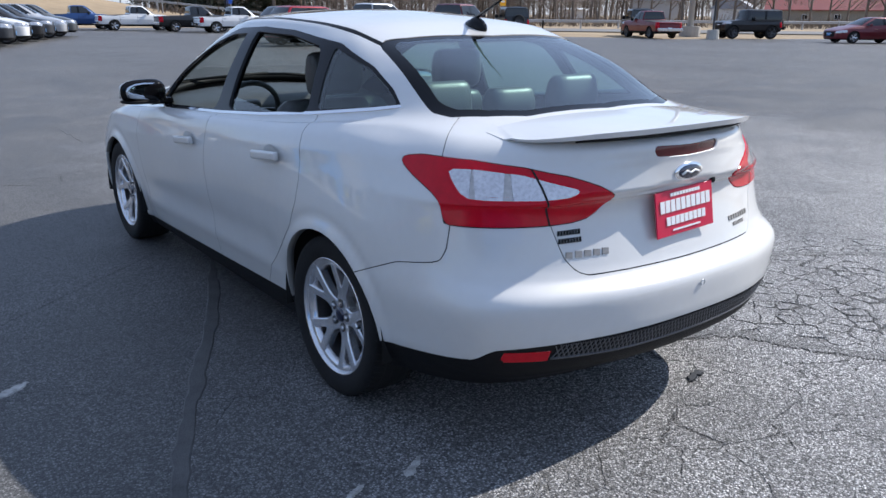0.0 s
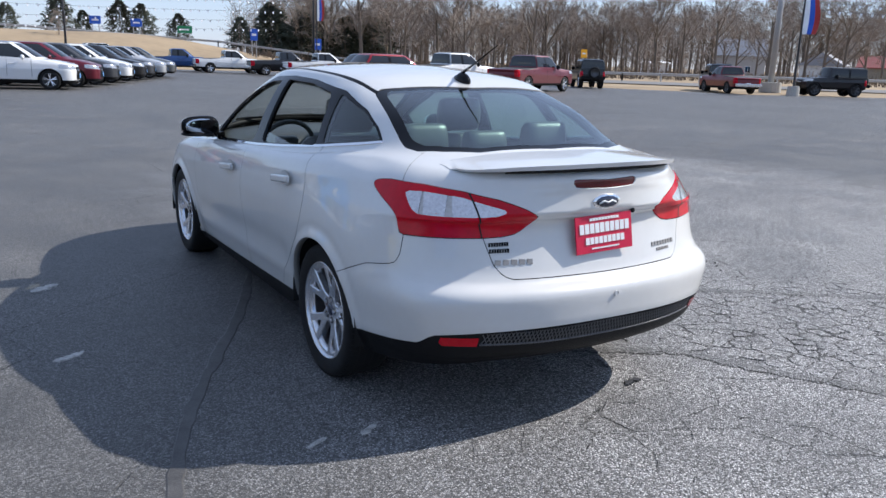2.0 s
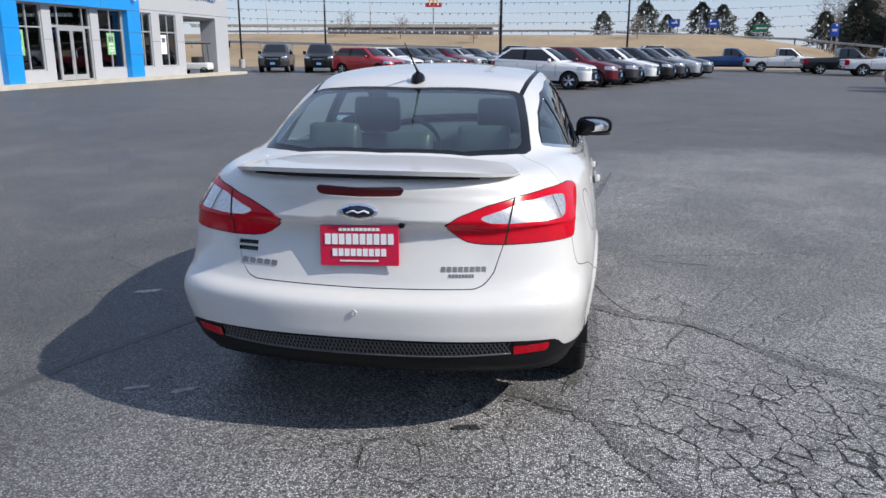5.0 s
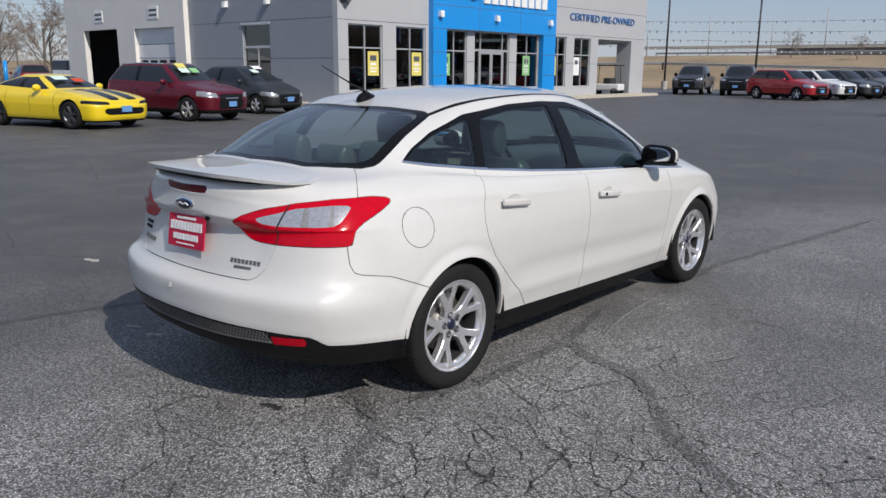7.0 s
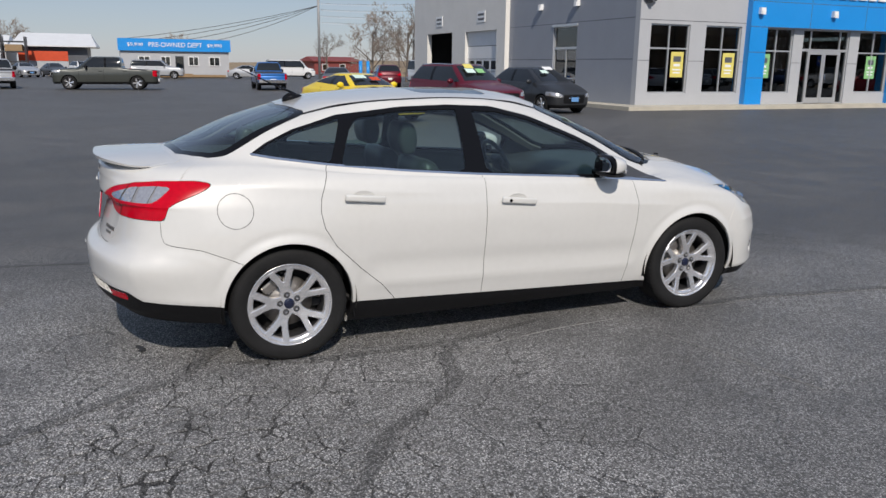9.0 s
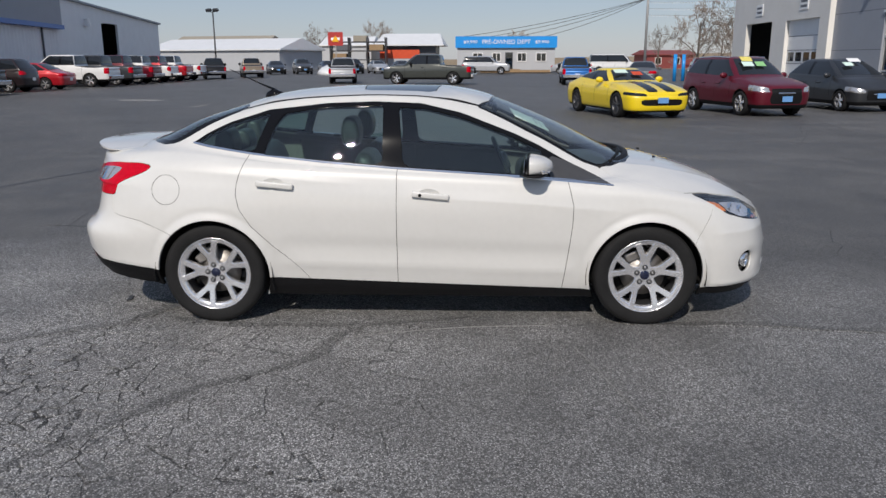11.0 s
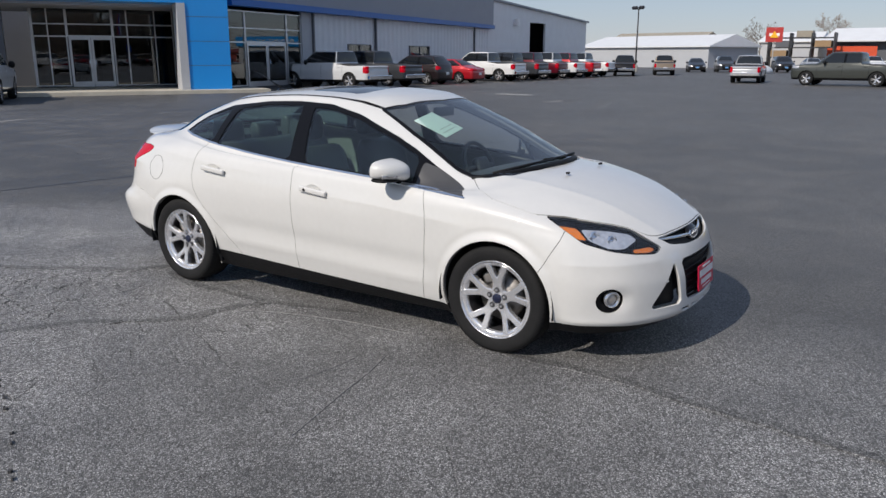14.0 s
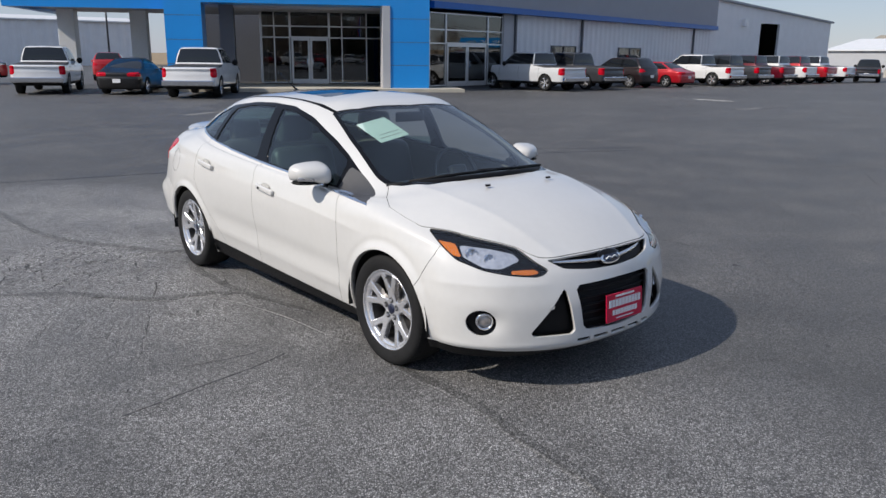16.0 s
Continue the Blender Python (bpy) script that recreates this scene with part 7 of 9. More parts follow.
        g = hang("quarter_glass", sk.mesh("quarter_glass", pq, M["tint"], s, -0.004), car, "tinted quarter pane")
        g.visible_shadow = False
        if s == "right":
            for nm, fc in (("front_glass", pf), ("rear_glass", pr)):
                g = hang(nm, sk.mesh(nm, fc, M["tint"], s, -0.006), d if nm[0] == "f" else d2, "tinted window pane")
        else:
            sliver, _ = sk.cut(pr, lambda P: P[:, 2] - (1.03 + 0.06 * P[:, 1] + 0.03))
            hang("rear_glass", sk.mesh("rear_glass", sliver, M["tint"], s, -0.012), d2, "wound-down window pane")
        handle_set(sgn, d, d2)
        door_mirror(sgn, car)
    # glass front and rear
    wi = poly([(x * 0.965, 0.83 + (y - 0.83) * 0.95) for x, y in ws], (0, 1))
    inner, frit = sk.cut(front_glass, wi)
    g = hang("windscreen", sk.mesh("windscreen", inner, M["clear"], "both", -0.003), car, "clear windscreen")
    hang("windscreen_band", sk.solid("windscreen_band", frit, M["gloss_black"], "both", 0.012, off=-0.003), car, "black glass border")
    ri = poly([(x * 0.93, -1.52 + (y + 1.52) * 0.88) for x, y in rg], (0, 1))
    inner, frit = sk.cut(rear_glass, ri)
    hang("rear_window", sk.mesh("rear_window", inner, M["rear_tint"], "both", -0.003), car, "greenish tinted rear window")
    hang("rear_window_band", sk.solid("rear_window_band", frit, M["gloss_black"], "both", 0.012, off=-0.003), car, "black glass border")
    for s in ("right", "left"):
        hang("roof_strip", sk.mesh("roof_strip", ditch, M["satin_black"], s, -0.001), car, "black roof strip")
        hang("corner_grille", sk.solid("corner_grille", corner, B, s, 0.01, off=-0.05), fbm, "black triangular grille")
    hang("sunroof", sk.mesh("sunroof", sunroof, M["dark_glass"], "both", -0.002), car, "dark glass sunroof")
    hang("brake_lamp", sk.mesh("brake_lamp", brake, M["dark_red_lens"], "both", -0.006), tk, "dark red high brake lamp")
    hang("upper_grille", sk.solid("upper_grille", upper, B, "both", 0.01, off=-0.03), fbm, "black upper grille")
    hang("lower_grille", sk.solid("lower_grille", lower, B, "both", 0.01, off=-0.05), fbm, "black lower grille")
    for s in slots:
        hang("lower_slot", sk.mesh("lower_slot", s, G, "both", -0.015), fbm)
    # chrome bar of the upper grille
    pts = [(0.36 * u, 2.158 - 0.085 * u * u, 0.648 + 0.014 * abs(u)) for u in np.linspace(-1, 1, 21)]
    hang("grille_bar", mesh("grille_bar", *tube(pts, 0.010, 8), M["chrome"], smooth=True), fbm, "chrome grille bar")
    for k in range(6):
        z = 0.31 + 0.042 * k
        w = 0.235 + 0.05 * (z - 0.29) / 0.25
        pts = [(w * u, 2.218 - 0.03 * u * u - 0.05 * (z - 0.3), z) for u in np.linspace(-1, 1, 9)]
        hang("grille_slat", mesh("grille_slat", *tube(pts, 0.006, 6), B, smooth=True), fbm)
    underbody(car)
    cabin(car)
    wheel = road_wheel()
    for x, y in ((TRACK, AXLE), (TRACK, -AXLE), (-TRACK, AXLE), (-TRACK, -AXLE)):
        spin = {(TRACK, AXLE): 90, (TRACK, -AXLE): 103, (-TRACK, AXLE): 25, (-TRACK, -AXLE): 5}[(x, y)]
        m = Matrix.Translation((x, y, HUB)) @ pose(0, 0, 0, 0, 0, 0 if x > 0 else 180) @ pose(0, 0, 0, spin, 0, 0)
        w = copy_thing(wheel, m)
        w.parent = car
    for o in (*wheel.children_recursive, wheel):
        bpy.data.objects.remove(o)
    details(car, tk, rbm, fbm)
    return car


def handle_set(sgn, d, d2):
    for door, y, z, x in ((d, 0.017, 0.811, 0.886), (d2, -0.912, 0.872, 0.886)):
        bm = box_bm(0.022, 0.225, 0.036, 0.011, 3)
        for v in bm.verts:
            v.co.x -= 0.6 * v.co.y ** 2
        part("door_handle", bm, M["white_pearl"], door, "white pull handle", Matrix.Translation((sgn * (x + 0.02), y, z)) @ pose(0, 0, 0, -5.5, 0, 0), True)
        v, f = lathe([(0.0, -0.004), (0.5, -0.003), (0.85, 0.0), (1.0, 0.003)], 28)
        hang("handle_cup", mesh("handle_cup", v, f, M["white_pearl"], smooth=True), door, "", Matrix.Translation((sgn * (x - 0.001), y - 0.01, z + 0.003)) @ Matrix.Diagonal((sgn, 0.066, 0.038, 1)))
        if door is d:
            v, f = lathe([(0.0, 0.004), (0.008, 0.003), (0.01, 0.0)], 12)
            hang("lock", mesh("lock", v, f, M["gloss_black"]), door, "black lock barrel", Matrix.Translation((sgn * (x + 0.028), y - 0.062, z + 0.005)) @ Matrix.Diagonal((sgn, 1, 1, 1)))


def door_mirror(sgn, car):
    bm = egg(28, 16)
    for v in bm.verts:
        x, y, z = v.co
        x = math.copysign(abs(x) ** 0.6, x)
        z = math.copysign(abs(z) ** 0.7, z)
        y = y * 0.125 if y > 0 else y * 0.035
        z = max(z, -0.62)
        v.co = (x * 0.124, y * (1 - 0.30 * x), z * 0.074 * (1 - 0.20 * x) * (1 - 1.2 * max(y, 0)) + 0.01 * x)
        if z < -0.5:
            v.co.y *= 0.9
    if sgn < 0:
        for v in bm.verts:
            v.co.x *= -1
        bmesh.ops.reverse_faces(bm, faces=bm.faces)
    at = Matrix.Translation((sgn * 0.905, 0.60, 0.985)) @ pose(0, 0, 0, 0, 0, -6 * sgn)
    mi = part("door_mirror", bm, M["white_pearl"], car, "white door mirror with black back", at, True)
    mi.data.materials.append(M["gloss_black"])
    for p in mi.data.polygons:
        p.material_index = int(p.center.y < 0.004)
    bm = egg(24, 8)
    for v in bm.verts:
        x, y, z = v.co
        x = math.copysign(abs(x) ** 0.75, x)
        z = math.copysign(abs(z) ** 0.8, z)
        z = max(z, -0.6)
        v.co = (sgn * x * 0.104, y * 0.006 - 0.028, z * 0.058 * (1 - 0.18 * x) + 0.008 * x)
    part("mirror_glass", bm, M["mirror"], mi, "silvered mirror glass", None, True)
    bm = egg(24, 8)
    for v in bm.verts:
        x, y, z = v.co
        x = math.copysign(abs(x) ** 0.75, x)
        v.co = (sgn * x * 0.116, y * 0.075 + 0.028, z * 0.016 - 0.043)
    part("mirror_base", bm, M["black_plastic"], mi, "black lower shell", None, True)
    part("mirror_arm", box_bm(0.13, 0.05, 0.035, 0.012, 2), M["gloss_black"], mi, "black arm", Matrix.Translation((-sgn * 0.095, 0.005, -0.045)))
    part("side_repeater", box_bm(0.10, 0.012, 0.022, 0.005, 2), M["clear_lens"], mi, "clear turn signal", Matrix.Translation((sgn * 0.055, 0.094, -0.018)) @ pose(0, 0, 0, 0, 0, -24 * sgn))


def underbody(car):
    vs, fs = join(box_vf(-0.74, 0.74, -0.94, 0.94, 0.17, 0.26), box_vf(-0.62, 0.62, -1.9, -0.9, 0.24, 0.5), box_vf(-0.62, 0.62, 0.9, 2.0, 0.2, 0.55))
    hang("underbody", mesh("underbody", vs, fs, M["gap"]), car, "dark underbody")
    for y in (AXLE, -AXLE):
        for s in (1, -1):
            v, f = lathe([(0.365, 0.30), (0.362, 0.16), (0.36, 0.0), (0.2, -0.02)], 40)
            keep = [q for q in f if sum(v[i][2] for i in q) / 4 > -0.06]
            hang("wheel_liner", mesh("wheel_liner", v, keep, M["gap"], smooth=True), car, "black wheel liner", Matrix.Translation((s * 0.57, y, HUB)) @ Matrix.Diagonal((s, 1, 1, 1)))
            if y < 0:
                part("mud_guard", box_bm(0.18, 0.012, 0.10, 0.004, 1), M["black_plastic"], car, "", Matrix.Translation((s * 0.74, y + 0.352, 0.245)) @ pose(0, 0, 0, 12, 0, 0))
    v, f = tube([(0.44, -1.7, 0.26), (0.44, -2.03, 0.255)], 0.028, 16, False)
    hang("exhaust_pipe", mesh("exhaust_pipe", v, f, M["steel"], smooth=True), car, "steel exhaust pipe")


def seat_part(name, prof, width, parent, at, label=""):
    """A padded slab: a side outline of (y, z) drawn across a width with rounded flanks."""
    n = len(prof)
    c = np.mean(np.array(prof), axis=0)
    vs, fs = [], []
    xs = [(-0.5, 0.55), (-0.485, 0.8), (-0.42, 0.97), (-0.25, 1.0), (0, 0.985), (0.25, 1.0), (0.42, 0.97), (0.485, 0.8), (0.5, 0.55)]
    for x, k in xs:
        vs += [(x * width, c[0] + (p[0] - c[0]) * k, c[1] + (p[1] - c[1]) * (0.5 + 0.5 * k)) for p in prof]
    for i in range(len(xs) - 1):
        fs += [(i * n + j, i * n + (j + 1) % n, (i + 1) * n + (j + 1) % n, (i + 1) * n + j) for j in range(n)]
    fs += [tuple(range(n))[::-1], tuple(range((len(xs) - 1) * n, len(xs) * n))]
    return hang(name, mesh(name, vs, fs, M["leather"], smooth=True), parent, label, Matrix.Translation(at))


def cabin(car):
    back = rounded([(0.0, 0.0), (0.16, 0.02), (0.10, 0.28), (0.0, 0.58), (-0.10, 0.60), (-0.13, 0.50), (-0.05, 0.2), (-0.06, 0.05)], 2)
    cush = rounded([(-0.02, 0.0), (0.50, 0.04), (0.52, 0.15), (0.40, 0.17), (0.1, 0.13), (0.0, 0.14)], 2)
    rest = rounded([(0.04, 0.0), (0.06, 0.10), (0.03, 0.19), (-0.04, 0.20), (-0.07, 0.10), (-0.04, 0.0)], 2)
    for s in (1, -1):
        st = seat_part("front_seat", cush, 0.50, car, (s * 0.36, -0.30, 0.33), "black leather front seat")
        seat_part("backrest", back, 0.48, st, (0, -0.06, 0.10))
        seat_part("headrest", rest, 0.26, st, (0, -0.21, 0.715))
        rs = seat_part("rear_headrest", rest, 0.24, car, (s * 0.36, -1.33, 0.97), "black leather headrest")
    rb = seat_part("rear_bench", cush, 1.26, car, (0, -1.17, 0.33), "black leather rear bench")
    seat_part("backrest", [(y * 1.0, z * 0.98) for y, z in back], 1.24, rb, (0, -0.02, 0.10))
    seat_part("rear_headrest", [(y, z * 0.75) for y, z in rest], 0.22, rb, (0, -0.15, 0.65))
    vs, fs = box_vf(-0.60, 0.60, -1.80, -1.38, 0.99, 1.03)
    hang("parcel_shelf", mesh("parcel_shelf", vs, fs, M["room"]), car, "dark parcel shelf")
    # dashboard
    prof = rounded([(1.20, 0.60), (1.22, 0.965), (0.98, 0.955), (0.80, 0.925), (0.70, 0.86), (0.72, 0.60)], 2)
    n = len(prof)
    vs = [(x, y - 0.10 * (abs(x) / 0.7) ** 2, z - 0.05 * (abs(x) / 0.7) ** 2) for x in np.linspace(-0.68, 0.68, 9) for y, z in prof]
    fs = [(i * n + j, i * n + (j + 1) % n, (i + 1) * n + (j + 1) % n, (i + 1) * n + j) for i in range(8) for j in range(n)]
    hang("dashboard", mesh("dashboard", vs, fs, M["leather"], smooth=True), car, "black soft dashboard")
    ring = [(0.185 * math.cos(w), 0, 0.185 * math.sin(w)) for w in np.linspace(0, 2 * math.pi, 33)]
    v, f = tube(ring, 0.016, 8, False)
    sets = [(v, f)]
    for w in (0, math.pi, 1.5 * math.pi):
        sets.append(tube([(0.02 * math.cos(w), 0.02, 0.02 * math.sin(w)), (0.18 * math.cos(w), 0, 0.18 * math.sin(w))], 0.016, 6))
    v, f = join(*sets)
    sw = hang("steering_wheel", mesh("steering_wheel", v, f, M["leather"], smooth=True), car, "black steering wheel", Matrix.Translation((-0.36, 0.50, 0.86)) @ pose(0, 0, 0, 24, 0, 0))
    part("hub", box_bm(0.16, 0.06, 0.13, 0.03, 3), M["leather"], sw, "", Matrix.Translation((0, 0.015, 0)), True)
    part("rear_view_mirror", box_bm(0.23, 0.03, 0.065, 0.014, 3), M["black_plastic"], car, "black inside mirror", Matrix.Translation((0, 0.42, 1.275)), True)
    part("centre_console", box_bm(0.20, 1.3, 0.26, 0.04, 3), M["leather"], car, "", Matrix.Translation((0, 0.25, 0.42)), True)
    vs, fs = box_vf(-0.74, 0.74, -1.5, 1.1, 0.262, 0.30)
    hang("cabin_floor", mesh("cabin_floor", vs, fs, M["room"]), car, "dark carpet")
    vs, fs = box_vf(-0.70, 0.70, -1.47, -1.42, 0.30, 0.99)
    hang("rear_bulkhead", mesh("rear_bulkhead", vs, fs, M["room"]), car)
    # price sheet behind the windscreen
    sh = hang("price_sheet", mesh("price_sheet", *box_vf(-0.118, 0.118, -0.12, 0.12, -0.0015, 0.0015), M["paper"]), car, "pale green paper price sheet")
    sh.matrix_basis = Matrix.Translation((0.375, 0.63, 1.222)) @ Euler((radians(-23.5), radians(9), radians(6))).to_matrix().to_4x4()
    for k in range(2):
        hang("printed_line", mesh("printed_line", *box_vf(-0.09, 0.09 - 0.02 * (k % 3), -0.0015, 0.0015, 0.002, 0.003), M["trim_grey"]), sh, "", Matrix.Translation((0, 0.08 - 0.035 * k, 0)))


def road_wheel():
    """One wheel with its outer face towards +x, at the hub."""
    prof = [(0.225, -0.105), (0.24, -0.108), (0.28, -0.112), (0.302, -0.106), (0.311, -0.085), (0.3125, -0.05), (0.3125, 0.05), (0.311, 0.085), (0.302, 0.106), (0.28, 0.113), (0.25, 0.109), (0.232, 0.103), (0.222, 0.098)]
    hollow = [(0.212, -0.10), (0.20, -0.085), (0.191, -0.02), (0.189, 0.05), (0.1905, 0.066)]
    rim = [(0.1905, 0.066), (0.193, 0.078), (0.199, 0.086), (0.208, 0.089), (0.219, 0.0895), (0.226, 0.091), (0.229, 0.098), (0.224, 0.104), (0.221, 0.098), (0.216, 0.090)]
    w = hang("wheel", mesh("wheel", *lathe(rim, 64), M["alloy"], smooth=True))
    tagged(w, "silver five-spoke alloy wheel")
    hang("barrel", mesh("barrel", *lathe(hollow, 64), M["alloy_dark"], smooth=True), w, "dark wheel barrel")
    hang("tyre", mesh("tyre", *lathe(prof, 72), M["rubber"], smooth=True), w, "black rubber tyre")
    grooves = []
    for x in (-0.055, -0.018, 0.018, 0.055):
        grooves.append(lathe([(0.3131, x - 0.004), (0.3134, x), (0.3131, x + 0.004)], 72))
    hang("tread_groove", mesh("tread_groove", *join(*grooves), M["gap"]), w, "dark tread grooves")
    cuts = []
    for k in range(72):
        a = 2 * math.pi * k / 72
        for sx in (1, -1):
            p = [(sx * 0.062, 0.3128, 0.0), (sx * 0.100, 0.3075, 0.010)]
            v, f = tube(p, 0.0022, 4)
            ca, sa = math.cos(a), math.sin(a)
            cuts.append(([(x, y * ca - z * sa, y * sa + z * ca) for x, y, z in v], f))
    tagged(hang("tread_block_cut", mesh("tread_block_cut", *join(*cuts), M["gap"]), w), kind="stuff")
    # one spoke: a waisted stem that forks into two arms, its face bevelled
    half = [(0.037, 0.036), (0.035, 0.055), (0.030, 0.070), (0.0285, 0.085), (0.031, 0.102), (0.039, 0.122), (0.051, 0.148), (0.065, 0.176), (0.077, 0.196), (0.040, 0.207), (0.031, 0.190), (0.019, 0.162), (0.008, 0.136), (0.003, 0.129)]
    ring = half + [(-u, r) for u, r in half[::-1]]
    n = len(ring)
    mid = []
    for k in range(n):
        a, b, c = (Vector(ring[q % n]) for q in (k - 1, k, k + 1))
        e, g = (b - a).normalized(), (c - b).normalized()
        nr = Vector((-(e.y + g.y), e.x + g.x))
        nr = nr.normalized() / max(0.55, nr.length / 2)
        mid.append((b.x + nr.x * 0.0042, b.y + nr.y * 0.0042))
    face_x = lambda r: np.interp(r, [0.03, 0.08, 0.13, 0.21], [0.066, 0.069, 0.078, 0.094])
    vs = [(face_x(r) - 0.034, r, u) for u, r in ring] + [(face_x(r) - 0.004, r, u) for u, r in ring] + [(face_x(r), r, u) for u, r in mid]
    fs = [(i * n + k, i * n + (k + 1) % n, (i + 1) * n + (k + 1) % n, (i + 1) * n + k) for i in range(2) for k in range(n)] + [tuple(range(2 * n, 3 * n))]
    sp = mesh("spoke", vs, fs, M["alloy"])
    bm = bmesh.new()
    bm.from_mesh(sp)
    bmesh.ops.triangulate(bm, faces=[f for f in bm.faces if len(f.verts) > 4])
    bmesh.ops.recalc_face_normals(bm, faces=bm.faces)
    bm.to_mesh(sp)
    bm.free()
    for k in range(5):
        hang("spoke", sp, w, "", pose(0, 0, 0, 72 * k, 0, 0))
    hang("hub", mesh("hub", *lathe([(0.0, 0.0665), (0.046, 0.0665), (0.058, 0.064), (0.066, 0.05), (0.064, 0.0)], 40), M["alloy"], smooth=True), w)
    cap = lathe([(0.0, 0.075), (0.018, 0.0745), (0.027, 0.072), (0.030, 0.064)], 28)
    hang("hub_cap", mesh("hub_cap", *cap, M["blue_badge"], smooth=True), w, "dark blue hub cap")
    nut = mesh("lug_nut", *lathe([(0.0, 0.079), (0.007, 0.078), (0.0095, 0.070), (0.010, 0.05)], 6), M["chrome"])
    pit = mesh("lug_pit", *lathe([(0.0, 0.0695), (0.017, 0.070)], 14), M["alloy_dark"])
    for k in range(5):
        a = radians(72 * k)
        hang("lug_nut", nut, w, "", Matrix.Translation((0, 0.050 * math.cos(a), 0.050 * math.sin(a))))
        hang("lug_pit", pit, w, "", Matrix.Translation((0, 0.050 * math.cos(a), 0.050 * math.sin(a))))
    hang("brake_disc", mesh("brake_disc", *lathe([(0.06, 0.03), (0.08, 0.012), (0.138, 0.010), (0.14, -0.012)], 48), M["steel"], smooth=True), w, "worn steel brake disc")
    hang("drum_back", mesh("drum_back", *lathe([(0.0, -0.03), (0.15, -0.03), (0.2, -0.06)], 32), M["gap"], smooth=True), w, "dark back plate")
    part("brake_caliper", box_bm(0.06, 0.06, 0.13, 0.015, 2), M["steel"], w, "rusty brake caliper", Matrix.Translation((0.0, 0.115, 0.055)) @ pose(0, 0, 0, 25, 0, 0))
    v, f = tube([(0.09, 0.185, 0.0), (0.105, 0.188, 0.0)], 0.004, 6)
    hang("valve", mesh("valve", v, f, M["gap"]), w)
    return w


def plate(parent, at, label):
    """A red dealer plate with white lettering bars."""
    p = part("licence_plate", box_bm(0.305, 0.006, 0.152, 0.002, 1), M["plate_red"], parent, label, at)
    rows = [(0.060, 0.011, 0.16), (0.024, 0.040, 0.270), (-0.026, 0.028, 0.212), (-0.058, 0.006, 0.15)]
    for k, (z, h, wd) in enumerate(rows):
        n = (10, 10, 9, 14)[k]
        for i in range(n):
            w = wd / n * 0.8
            x = -wd / 2 + wd / n * (i + 0.5)
            hang("letter_bar", mesh("letter_bar", *box_vf(-w / 2, w / 2, -0.0062, -0.004, -h / 2, h / 2), M["letter_white"]), p, "", Matrix.Translation((x, 0, z)))
    return p


def oval_badge(parent, at, label, a=0.075, b=0.031):
    bm = egg(32, 12)
    for v in bm.verts:
        v.co = (v.co.x * a, v.co.y * 0.008, v.co.z * b)
    o = part("badge", bm, M["chrome"], parent, label, at, True)
    bm = egg(32, 12)
    for v in bm.verts:
        v.co = (v.co.x * a * 0.90, v.co.y * 0.0085 - 0.001, v.co.z * b * 0.86)
    part("badge_field", bm, M["blue_badge"], o, "dark blue field", None, True)
    bar = [(-0.045, -0.006), (-0.02, 0.004), (0.0, -0.004), (0.022, 0.004), (0.042, -0.003)]
    v, f = tube([(x * a / 0.075, -0.0098, z) for x, z in bar], 0.0035, 6)
    hang("badge_script", mesh("badge_script", v, f, M["letter_white"], smooth=True), o, "white script stroke")
    return o


